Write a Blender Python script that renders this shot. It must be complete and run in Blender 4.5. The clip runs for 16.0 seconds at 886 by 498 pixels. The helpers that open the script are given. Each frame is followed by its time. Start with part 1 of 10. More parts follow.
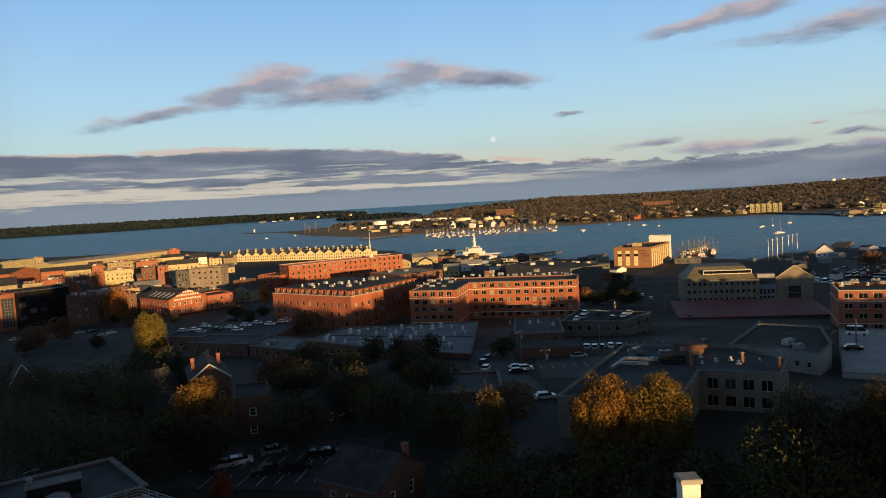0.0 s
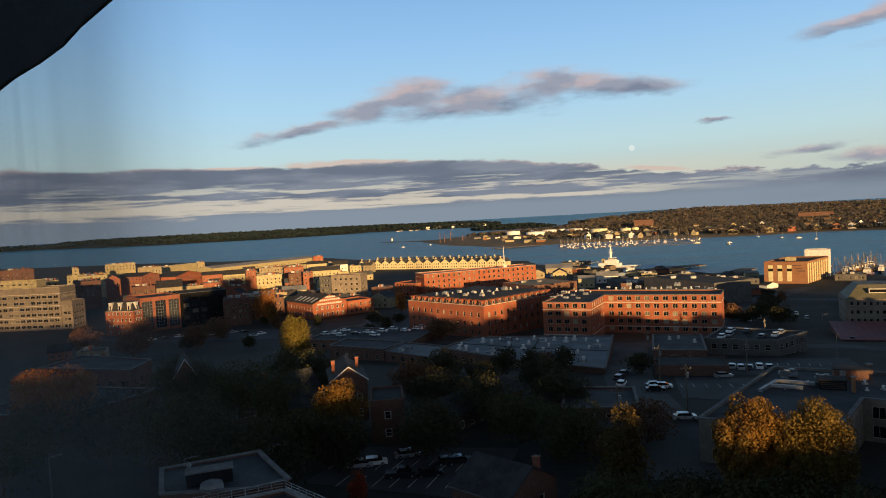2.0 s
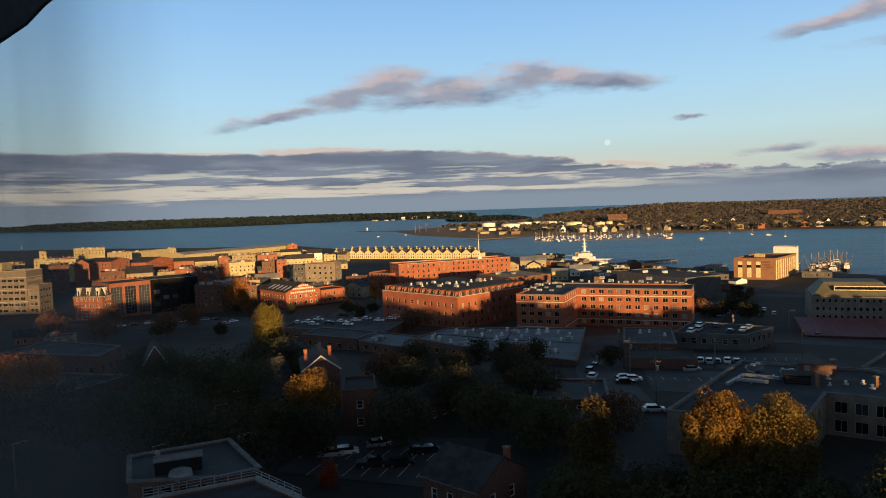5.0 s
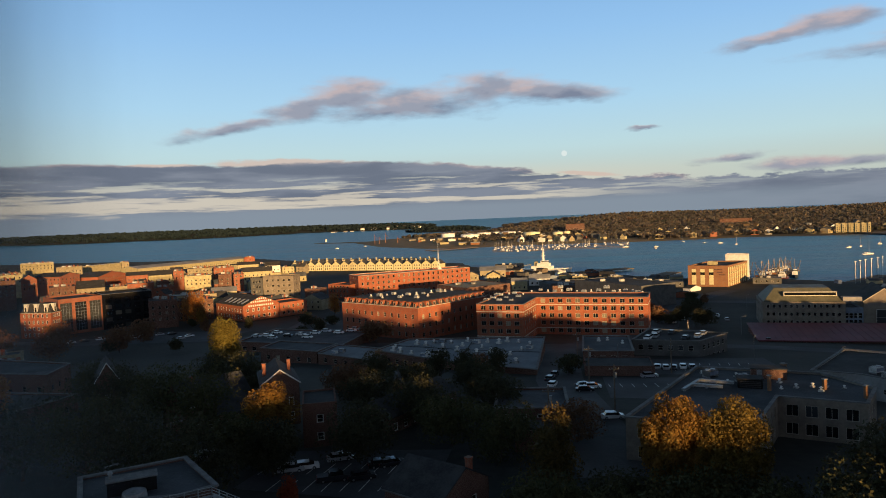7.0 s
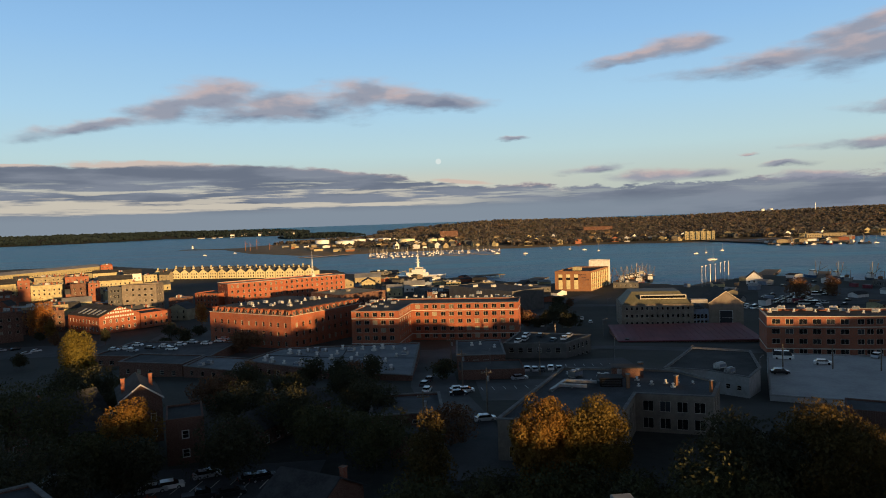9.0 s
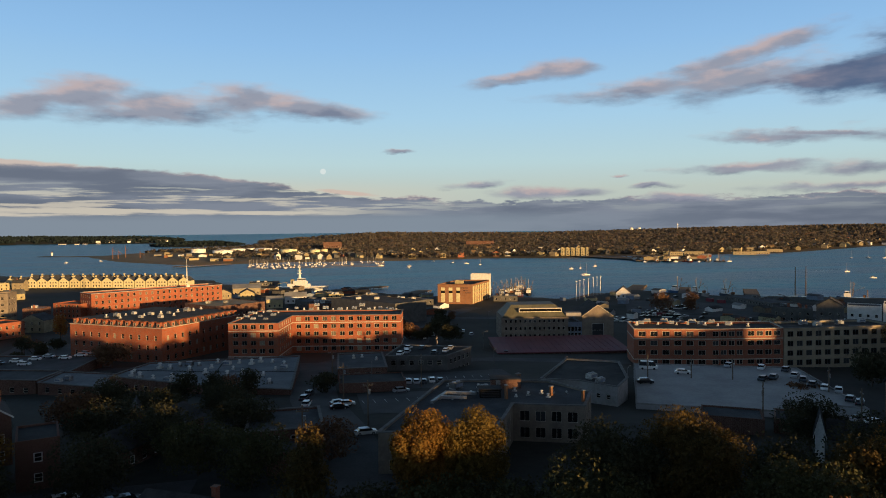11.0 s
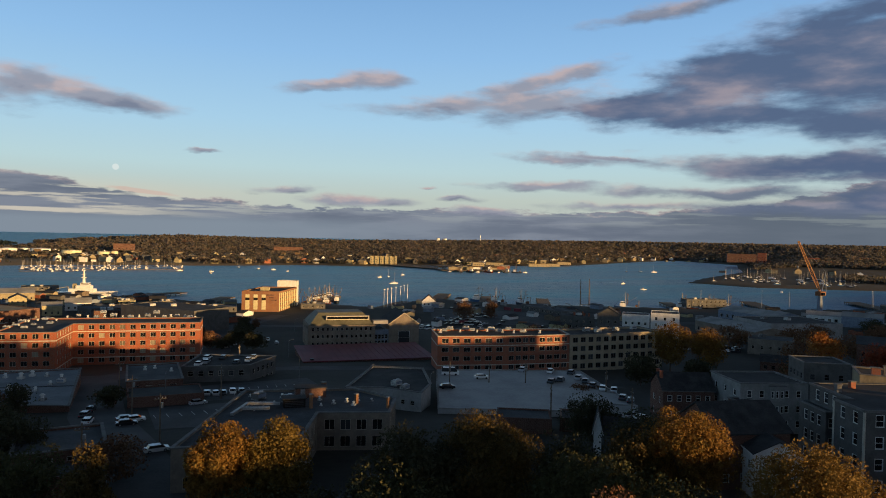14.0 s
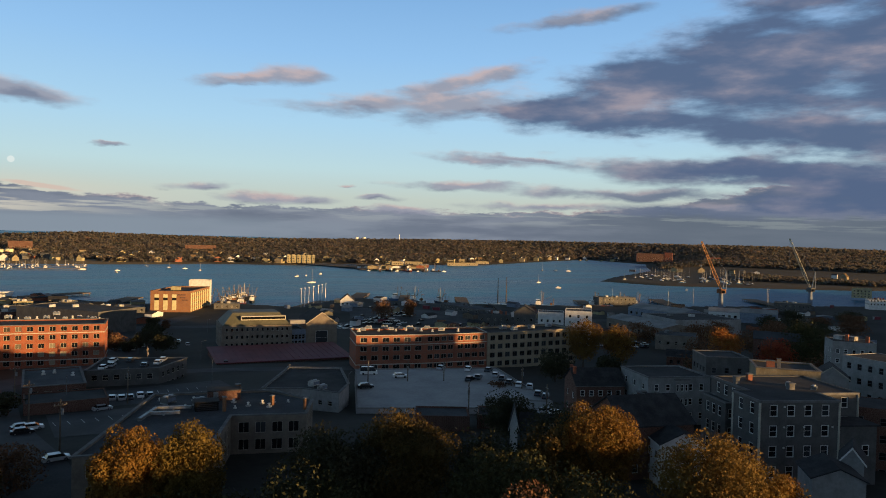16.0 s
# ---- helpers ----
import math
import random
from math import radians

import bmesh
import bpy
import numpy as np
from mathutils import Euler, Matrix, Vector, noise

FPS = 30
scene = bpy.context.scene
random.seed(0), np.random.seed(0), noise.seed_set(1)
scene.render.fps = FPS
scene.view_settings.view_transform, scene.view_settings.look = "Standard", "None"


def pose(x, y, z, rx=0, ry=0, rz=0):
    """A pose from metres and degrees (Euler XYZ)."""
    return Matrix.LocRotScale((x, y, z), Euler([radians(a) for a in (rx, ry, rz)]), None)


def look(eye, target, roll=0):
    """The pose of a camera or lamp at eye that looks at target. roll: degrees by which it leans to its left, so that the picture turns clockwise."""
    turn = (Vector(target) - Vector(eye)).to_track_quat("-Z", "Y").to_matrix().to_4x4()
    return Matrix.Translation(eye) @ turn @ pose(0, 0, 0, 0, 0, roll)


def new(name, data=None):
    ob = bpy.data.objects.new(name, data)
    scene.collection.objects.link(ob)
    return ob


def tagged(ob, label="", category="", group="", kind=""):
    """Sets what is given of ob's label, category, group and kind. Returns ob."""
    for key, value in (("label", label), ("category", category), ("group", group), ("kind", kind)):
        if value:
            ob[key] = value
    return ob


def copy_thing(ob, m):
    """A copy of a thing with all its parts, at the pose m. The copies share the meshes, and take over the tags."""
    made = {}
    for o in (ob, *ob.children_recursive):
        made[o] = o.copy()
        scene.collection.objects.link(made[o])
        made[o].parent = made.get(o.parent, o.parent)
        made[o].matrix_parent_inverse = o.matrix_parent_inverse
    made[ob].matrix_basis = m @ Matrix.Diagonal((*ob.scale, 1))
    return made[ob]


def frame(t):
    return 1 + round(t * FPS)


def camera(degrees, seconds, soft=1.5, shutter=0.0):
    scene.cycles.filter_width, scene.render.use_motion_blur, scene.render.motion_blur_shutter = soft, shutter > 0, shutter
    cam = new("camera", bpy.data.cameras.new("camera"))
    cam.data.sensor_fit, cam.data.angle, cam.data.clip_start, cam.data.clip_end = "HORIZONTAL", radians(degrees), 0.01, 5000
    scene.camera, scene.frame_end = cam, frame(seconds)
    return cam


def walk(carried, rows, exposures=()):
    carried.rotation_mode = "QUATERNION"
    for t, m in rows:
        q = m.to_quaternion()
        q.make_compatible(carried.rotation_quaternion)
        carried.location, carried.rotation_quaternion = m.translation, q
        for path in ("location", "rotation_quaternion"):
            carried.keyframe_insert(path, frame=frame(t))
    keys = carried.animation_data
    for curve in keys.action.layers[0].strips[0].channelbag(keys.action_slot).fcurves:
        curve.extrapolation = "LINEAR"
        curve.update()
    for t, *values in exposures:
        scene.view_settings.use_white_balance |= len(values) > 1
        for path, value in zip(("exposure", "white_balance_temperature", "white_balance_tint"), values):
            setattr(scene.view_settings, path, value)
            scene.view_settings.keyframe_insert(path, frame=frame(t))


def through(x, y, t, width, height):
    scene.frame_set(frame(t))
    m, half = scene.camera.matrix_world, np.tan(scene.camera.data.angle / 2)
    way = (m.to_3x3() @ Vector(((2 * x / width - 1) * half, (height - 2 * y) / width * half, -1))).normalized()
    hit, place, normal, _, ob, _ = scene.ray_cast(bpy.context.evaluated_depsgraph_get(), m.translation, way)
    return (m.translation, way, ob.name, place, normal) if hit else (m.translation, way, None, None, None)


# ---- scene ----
# The camera stands at a high window and pans; eye height is over the sea.
cam = camera(65.1, 16.0, soft=0.95)
EYE = 62.0
ROWS = [
    (0.0, 86.01, 3.35, -0.23),
    (0.5, 86.14, 2.43, 3.29),
    (1.0, 86.26, 2.85, 7.13),
    (1.5, 86.65, 2.70, 10.09),
    (2.0, 87.47, 3.15, 10.81),
    (2.5, 86.41, 3.23, 10.15),
    (3.0, 86.69, 2.94, 10.08),
    (3.2, 86.76, 2.89, 11.30),
    (5.5, 86.66, 1.86, 8.46),
    (6.0, 86.94, 2.02, 8.72),
    (6.5, 87.02, 2.17, 7.49),
    (7.0, 87.37, 2.40, 5.46),
    (7.5, 87.33, 2.45, 1.10),
    (8.0, 87.46, 2.85, -0.60),
    (8.5, 87.69, 2.24, -1.99),
    (9.0, 87.53, 1.99, -4.82),
    (9.2, 87.76, 1.67, -6.49),
    (11.3, 88.37, 0.13, -16.61),
    (11.5, 88.33, -0.28, -18.49),
    (12.0, 89.06, -0.52, -21.55),
    (12.5, 89.11, -0.66, -24.61),
    (13.0, 89.11, -0.71, -25.85),
    (13.5, 89.07, -1.08, -27.52),
    (14.0, 89.07, -1.30, -29.92),
    (14.5, 89.10, -1.66, -32.33),
    (15.0, 89.11, -1.85, -33.95),
    (15.5, 89.16, -1.70, -35.66),
    (16.0, 89.15, -1.60, -36.59),
]
ARM = 0.12   # the phone swings round the holder
walk(cam, [(t, pose(-ARM * math.sin(radians(rz)), ARM * math.cos(radians(rz)), EYE, rx, ry, rz)) for t, rx, ry, rz in ROWS],
     [(0.0, 0.8), (5.5, 0.86), (7.0, 0.82), (9.0, 0.76), (11.5, 0.72), (12.5, 0.69), (14.0, 0.74), (15.5, 0.80), (16.0, 0.83)])

# ---- light: a low sun behind the camera, to its right ----
SUN_AZ, SUN_EL = 153.0, 4.3
S = Vector((math.sin(radians(SUN_AZ)) * math.cos(radians(SUN_EL)), math.cos(radians(SUN_AZ)) * math.cos(radians(SUN_EL)), math.sin(radians(SUN_EL))))
sun = bpy.data.lights.new("sun", "SUN")
sun.energy, sun.angle, sun.color = 5.0, radians(0.6), (1.0, 0.61, 0.25)
sun_ob = new("sun", sun)
sun_ob.matrix_world = look(S * 900, (0, 0, 0))

world = bpy.data.worlds.new("world")
scene.world = world
world.use_nodes = True
NT = world.node_tree
NT.nodes.clear()


def node(tree, kind, **values):
    n = tree.nodes.new(kind)
    for key, value in values.items():
        if key == "op":
            n.operation = value
        elif key == "clamp":
            n.use_clamp = value
        elif key == "kind":
            n.vector_type = value
    return n


def plug(tree, socket, value):
    if isinstance(value, bpy.types.NodeSocket):
        tree.links.new(value, socket)
    else:
        socket.default_value = value


def calc(tree, op, a, b=0.0, c=0.0, clamp=False):
    n = node(tree, "ShaderNodeMath", op=op, clamp=clamp)
    for socket, value in zip(n.inputs, (a, b, c)):
        plug(tree, socket, value)
    return n.outputs[0]


def blend(tree, fac, a, b, mode="MIX"):
    n = tree.nodes.new("ShaderNodeMix")
    n.data_type, n.blend_type = "RGBA", mode
    plug(tree, n.inputs[0], fac)
    plug(tree, n.inputs[6], a)
    plug(tree, n.inputs[7], b)
    return n.outputs[2]


def ramp01(tree, x, lo, hi):
    n = tree.nodes.new("ShaderNodeMapRange")
    n.interpolation_type = "SMOOTHSTEP"
    plug(tree, n.inputs[0], x)
    plug(tree, n.inputs[1], lo)
    plug(tree, n.inputs[2], hi)
    return n.outputs[0]


def noise_tex(tree, vec, scale, detail=5.0, rough=0.55):
    n = tree.nodes.new("ShaderNodeTexNoise")
    if vec is not None:
        plug(tree, n.inputs["Vector"], vec)
    n.inputs["Scale"].default_value, n.inputs["Detail"].default_value, n.inputs["Roughness"].default_value = scale, detail, rough
    return n.outputs[0]


sky = NT.nodes.new("ShaderNodeTexSky")
sky.sky_type, sky.sun_disc = "NISHITA", False
sky.sun_elevation, sky.sun_rotation = radians(SUN_EL), radians(SUN_AZ)
sky.altitude, sky.air_density, sky.dust_density, sky.ozone_density = 60, 1.0, 0.6, 1.6
coord = NT.nodes.new("ShaderNodeTexCoord").outputs["Generated"]
sep = NT.nodes.new("ShaderNodeSeparateXYZ")
NT.links.new(coord, sep.inputs[0])
AZ = calc(NT, "MULTIPLY", calc(NT, "ARCTAN2", sep.outputs[0], sep.outputs[1]), 57.2958)
EL = calc(NT, "MULTIPLY", calc(NT, "ARCSINE", sep.outputs[2]), 57.2958)
comb = NT.nodes.new("ShaderNodeCombineXYZ")
NT.links.new(AZ, comb.inputs[0])
NT.links.new(EL, comb.inputs[1])
AE = comb.outputs[0]
# the clouds' outlines are drawn out and torn by the wind
warp_n = NT.nodes.new("ShaderNodeTexNoise")
warp_m = NT.nodes.new("ShaderNodeMapping")
NT.links.new(AE, warp_m.inputs[0])
warp_m.inputs["Scale"].default_value = (0.17, 0.42, 1)
NT.links.new(warp_m.outputs[0], warp_n.inputs["Vector"])
warp_n.inputs["Scale"].default_value, warp_n.inputs["Detail"].default_value, warp_n.inputs["Roughness"].default_value = 1.0, 6.0, 0.62
warp_s = NT.nodes.new("ShaderNodeVectorMath")
warp_s.operation = "SUBTRACT"
NT.links.new(warp_n.outputs[1], warp_s.inputs[0])
warp_s.inputs[1].default_value = (0.5, 0.5, 0.5)
warp_k = NT.nodes.new("ShaderNodeVectorMath")
warp_k.operation = "MULTIPLY_ADD"
NT.links.new(warp_s.outputs[0], warp_k.inputs[0])
warp_k.inputs[1].default_value = (7.0, 2.2, 0.0)
NT.links.new(AE, warp_k.inputs[2])
TORN = warp_k.outputs[0]


def squeezed(sx, sy, dx=0.0, dy=0.0):
    m = NT.nodes.new("ShaderNodeMapping")
    NT.links.new(AE, m.inputs[0])
    m.inputs["Scale"].default_value = (sx, sy, 1)
    m.inputs["Location"].default_value = (dx, dy, 0)
    return m.outputs[0]


def blob(az, el, half_w, half_h, turn=0.0, on=None, high=None):
    """How deep a direction lies in an ellipse of the sky, 1 at its middle, 0 at its rim. high: takes (depth, height in the ellipse)."""
    m = NT.nodes.new("ShaderNodeMapping")
    m.vector_type = "TEXTURE"
    NT.links.new(on or TORN, m.inputs[0])
    m.inputs["Location"].default_value = (az, el, 0)
    m.inputs["Rotation"].default_value = (0, 0, radians(turn))
    m.inputs["Scale"].default_value = (half_w, half_h, 1)
    d = NT.nodes.new("ShaderNodeVectorMath")
    d.operation = "LENGTH"
    NT.links.new(m.outputs[0], d.inputs[0])
    depth = calc(NT, "SUBTRACT", 1.0, d.outputs[1])
    if high is not None:
        y = NT.nodes.new("ShaderNodeSeparateXYZ")
        NT.links.new(m.outputs[0], y.inputs[0])
        high.append((calc(NT, "MAXIMUM", calc(NT, "ADD", depth, 0.25), 0.0), y.outputs[1]))
    return depth


def most(items):
    out = items[0]
    for i in items[1:]:
        n = node(NT, "ShaderNodeMath", op="SMOOTH_MAX")
        for socket, value in zip(n.inputs, (out, i, 0.25)):
            plug(NT, socket, value)
        out = n.outputs[0]
    return out


def mean_height(high):
    """The height in the ellipses, weighed by their depths: -1 at a cloud's base, 1 at its top."""
    num, den = None, None
    for w, y in high:
        wy = calc(NT, "MULTIPLY", w, y)
        num, den = (wy, w) if num is None else (calc(NT, "ADD", num, wy), calc(NT, "ADD", den, w))
    return calc(NT, "DIVIDE", num, calc(NT, "ADD", den, 0.02))


soft_k = NT.nodes.new("ShaderNodeVectorMath")
soft_k.operation = "MULTIPLY_ADD"
NT.links.new(warp_s.outputs[0], soft_k.inputs[0])
soft_k.inputs[1].default_value = (3.6, 1.5, 0.0)
NT.links.new(AE, soft_k.inputs[2])
SOFT = soft_k.outputs[0]
HIGH = []
CUMULUS = most([blob(*row, on=SOFT, high=HIGH) for row in (
    (-22.0, 7.55, 5.2, 0.60, 9), (-16.6, 9.0, 3.8, 1.25, 12), (-12.6, 9.9, 4.4, 1.75, 8), (-8.0, 9.4, 5.4, 1.65, 2), (-9.0, 9.0, 8.0, 0.9, 3), (-1.6, 9.8, 4.6, 1.6, 5), (4.4, 9.55, 5.6, 0.85, -2), (1.8, 9.75, 4.0, 1.25, 0),
    (20.6, 12.0, 4.2, 0.6, 8), (24.2, 12.6, 3.4, 0.9, 2), (30.0, 10.7, 8.0, 1.0, 2), (38.0, 11.0, 7.0, 1.7, 4), (38.0, 12.8, 8.0, 0.8, 12), (47.0, 17.6, 7.0, 0.7, 6),
    (40.0, 6.5, 6.2, 0.6, -3), (56.0, 5.85, 14.0, 1.05, -2), (43.0, 6.6, 5.0, 0.35, -5), (37.5, 4.5, 5.6, 0.5, 0), (52.0, 3.95, 11.0, 0.6, -1), (44.5, 2.9, 7.0, 0.42, 0),
    (17.0, 3.55, 2.6, 0.42, 3), (22.6, 2.75, 6.0, 0.55, 0), (10.8, 6.4, 1.5, 0.2, 0), (31.0, 3.2, 2.2, 0.3, 0), (28.4, 4.2, 1.0, 0.16, 0), (33.0, 2.3, 5.0, 0.4, 0), (62.0, 2.8, 16.0, 0.7, 0), (64.0, 4.8, 16.0, 0.7, -1),
)])
WISPS = noise_tex(NT, squeezed(0.16, 0.6), 1.0, 5.0, 0.52)
FINE = noise_tex(NT, squeezed(0.5, 1.7, 3.0, 1.0), 1.0, 5.0, 0.6)
dens = calc(NT, "ADD", CUMULUS, calc(NT, "MULTIPLY", calc(NT, "SUBTRACT", WISPS, 0.5), 1.7))
dens = calc(NT, "ADD", dens, calc(NT, "MULTIPLY", calc(NT, "SUBTRACT", FINE, 0.5), 0.45))
A_CUM = calc(NT, "MULTIPLY", ramp01(NT, dens, -0.15, 0.75), 0.92)
# one great slate cloud that fills the sky towards the sun
GREAT = most([
    blob(45.0, 10.6, 7.0, 1.7, 6), blob(51.0, 9.6, 9.0, 1.5, 1), blob(52.5, 12.2, 9.0, 3.8, 12), blob(61.0, 13.2, 11.0, 5.4, 8), blob(73.0, 13.5, 14.0, 8.5, 0), blob(88.0, 12.0, 18.0, 9.0, 0),
    blob(66.0, 8.4, 13.0, 2.3, -4), blob(63.0, 5.6, 12.0, 1.5, -2), blob(70.0, 4.0, 14.0, 1.8, 0), blob(78.0, 6.0, 16.0, 3.0, 0), blob(65.0, 18.2, 8.0, 2.0, 12), blob(58.0, 14.8, 7.0, 1.8, 18),
])
dens_g = calc(NT, "ADD", calc(NT, "MULTIPLY", GREAT, 1.6), calc(NT, "MULTIPLY", calc(NT, "SUBTRACT", WISPS, 0.5), 2.1))
dens_g = calc(NT, "ADD", dens_g, calc(NT, "MULTIPLY", calc(NT, "SUBTRACT", FINE, 0.5), 0.5))
A_GREAT = calc(NT, "MULTIPLY", ramp01(NT, dens_g, -0.2, 0.95), 0.97)
# the low bank along the horizon: its top falls from 4.6 degrees to 2.4
TOP = calc(NT, "ADD", ramp01(NT, AZ, 16.0, -13.0), 0.0)
TOP = calc(NT, "ADD", calc(NT, "MULTIPLY", TOP, 2.55), 2.35)
TOP = calc(NT, "ADD", TOP, calc(NT, "MULTIPLY", ramp01(NT, AZ, 46.0, 68.0), 2.6))
lumps = noise_tex(NT, squeezed(0.11, 0.25, 7.0), 1.0, 5.0, 0.5)
TOP = calc(NT, "ADD", TOP, calc(NT, "MULTIPLY", calc(NT, "SUBTRACT", lumps, 0.5), 1.7))
TOP = calc(NT, "ADD", TOP, calc(NT, "MULTIPLY", calc(NT, "SUBTRACT", FINE, 0.5), calc(NT, "ADD", calc(NT, "MULTIPLY", ramp01(NT, AZ, -8.0, 6.0), 1.2), 0.5)))
below = calc(NT, "SUBTRACT", TOP, EL)
A_BANK = ramp01(NT, below, -0.06, 0.2)
# thin gold gaps in its middle, and one long gap that narrows to the south
streak = noise_tex(NT, squeezed(0.12, 1.9, 2.0, 4.0), 1.0, 6.0, 0.62)
gaps = calc(NT, "MULTIPLY", ramp01(NT, streak, 0.49, 0.60), calc(NT, "MULTIPLY", ramp01(NT, EL, 1.0, 1.6), ramp01(NT, EL, 3.9, 3.0)))
gaps = calc(NT, "MULTIPLY", gaps, calc(NT, "SUBTRACT", 0.75, calc(NT, "MULTIPLY", ramp01(NT, AZ, 0.0, 24.0), 0.55)))
north = ramp01(NT, AZ, 2.0, -34.0)
off_mid = calc(NT, "ABSOLUTE", calc(NT, "SUBTRACT", EL, calc(NT, "ADD", calc(NT, "MULTIPLY", north, 0.38), 1.42)), 0.0)
long_gap = calc(NT, "SUBTRACT", 1.0, calc(NT, "DIVIDE", off_mid, calc(NT, "ADD", calc(NT, "MULTIPLY", north, 0.5), 0.22)))
shreds = noise_tex(NT, squeezed(0.2, 2.6, 1.0, 8.0), 1.0, 5.0, 0.6)
long_gap = calc(NT, "ADD", long_gap, calc(NT, "MULTIPLY", calc(NT, "SUBTRACT", shreds, 0.5), 3.2))
long_gap = calc(NT, "MULTIPLY", ramp01(NT, long_gap, 0.0, 0.7), calc(NT, "MULTIPLY", ramp01(NT, AZ, 15.0, 2.0), 0.85))
gaps = calc(NT, "MAXIMUM", gaps, long_gap)
A_BANK = calc(NT, "MULTIPLY", A_BANK, calc(NT, "SUBTRACT", 1.0, gaps))
# undersides slate, tops touched by the low sun
tops = noise_tex(NT, squeezed(0.3, 0.75, 0.0, 0.35), 1.0, 4.0, 0.5)
CLOUD_BASE, CLOUD_GREY, CLOUD_DARK, CLOUD_PINK = (0.185, 0.205, 0.285, 1), (0.31, 0.32, 0.39, 1), (0.088, 0.132, 0.235, 1), (0.56, 0.44, 0.43, 1)
height = calc(NT, "ADD", mean_height(HIGH), calc(NT, "MULTIPLY", calc(NT, "SUBTRACT", tops, 0.5), 2.6))
heavy = ramp01(NT, AZ, 40.0, 56.0)
cum_col = blend(NT, ramp01(NT, height, -0.15, -0.75), CLOUD_GREY, CLOUD_BASE)
cum_col = blend(NT, heavy, cum_col, blend(NT, ramp01(NT, height, -0.2, 0.5), (0.12, 0.155, 0.235, 1), (0.22, 0.235, 0.30, 1)))
cum_col = blend(NT, calc(NT, "MULTIPLY", ramp01(NT, height, 0.0, 0.75), calc(NT, "SUBTRACT", 0.9, calc(NT, "MULTIPLY", heavy, 0.62))), cum_col, CLOUD_PINK)
folds = noise_tex(NT, squeezed(0.13, 0.4, 5.0, 2.0), 1.0, 5.0, 0.55)
great_col = blend(NT, ramp01(NT, folds, 0.42, 0.66), CLOUD_DARK, (0.19, 0.205, 0.29, 1))
great_col = blend(NT, calc(NT, "MULTIPLY", ramp01(NT, folds, 0.56, 0.74), 0.6), great_col, (0.42, 0.35, 0.38, 1))
great_col = blend(NT, calc(NT, "MULTIPLY", ramp01(NT, dens_g, 0.55, 0.1), 0.6), great_col, (0.33, 0.34, 0.43, 1))
haze = noise_tex(NT, squeezed(0.12, 0.8, 9.0), 1.0, 5.0, 0.55)
BANK_DARK = blend(NT, ramp01(NT, haze, 0.38, 0.62), (0.150, 0.178, 0.235, 1), (0.225, 0.255, 0.315, 1))
BANK_DARK = blend(NT, calc(NT, "MULTIPLY", ramp01(NT, AZ, 38.0, 58.0), 0.8), BANK_DARK, (0.115, 0.145, 0.185, 1))
BANK_DARK = blend(NT, calc(NT, "MULTIPLY", ramp01(NT, EL, 1.7, 0.7), ramp01(NT, AZ, 40.0, 10.0)), BANK_DARK, (0.235, 0.285, 0.345, 1))
rim = calc(NT, "MULTIPLY", ramp01(NT, below, 0.38, 0.02), ramp01(NT, lumps, 0.44, 0.58))
CAPS = most([blob(*row, on=AE) for row in ((-17.5, 4.75, 8.0, 0.5, -1), (-4.6, 4.05, 3.4, 0.3, -3), (-27.5, 4.75, 4.0, 0.2, 0), (6.5, 3.0, 3.0, 0.22, -6))])
A_CAPS = calc(NT, "MULTIPLY", ramp01(NT, calc(NT, "ADD", CAPS, calc(NT, "MULTIPLY", calc(NT, "SUBTRACT", FINE, 0.5), 1.1)), 0.0, 0.45), 0.85)
bank_col = blend(NT, calc(NT, "MULTIPLY", rim, 0.7), BANK_DARK, (0.55, 0.44, 0.42, 1))
SKY_GAIN = 0.10
sky_col = blend(NT, 1.0, sky.outputs[0], (SKY_GAIN, SKY_GAIN, SKY_GAIN, 1), "MULTIPLY")
grad = NT.nodes.new("ShaderNodeValToRGB")
NT.links.new(calc(NT, "DIVIDE", EL, 90.0), grad.inputs[0])
SKY_STEPS = ((0.0, (0.50, 0.53, 0.50)), (0.035, (0.56, 0.64, 0.59)), (0.06, (0.53, 0.73, 0.78)), (0.10, (0.43, 0.69, 0.90)), (0.16, (0.31, 0.57, 0.90)), (0.23, (0.21, 0.43, 0.77)), (0.32, (0.09, 0.14, 0.21)), (0.48, (0.034, 0.050, 0.07)), (1.0, (0.020, 0.030, 0.045)))
while len(grad.color_ramp.elements) < len(SKY_STEPS):
    grad.color_ramp.elements.new(0.5)
for e, (p, c) in zip(grad.color_ramp.elements, SKY_STEPS):
    e.position, e.color = p, (*c, 1)
sky_col = blend(NT, 0.92, sky_col, grad.outputs[0])
# the sky is dull gold round the low sun
near_sun = NT.nodes.new("ShaderNodeVectorMath")
near_sun.operation = "DOT_PRODUCT"
NT.links.new(coord, near_sun.inputs[0])
near_sun.inputs[1].default_value = S
gold = calc(NT, "MULTIPLY", ramp01(NT, near_sun.outputs[1], 0.3, 0.9), ramp01(NT, EL, 45.0, 8.0))
sky_col = blend(NT, calc(NT, "MULTIPLY", gold, 0.55), sky_col, (0.40, 0.28, 0.20, 1))
low_gold = calc(NT, "MULTIPLY", ramp01(NT, EL, 4.6, 2.0), ramp01(NT, AZ, 22.0, -4.0))
sky_col = blend(NT, calc(NT, "MULTIPLY", low_gold, 0.7), sky_col, (0.74, 0.63, 0.50, 1))
col = blend(NT, A_CAPS, sky_col, (0.64, 0.50, 0.43, 1))
col = blend(NT, A_BANK, col, bank_col)
col = blend(NT, A_CUM, col, cum_col)
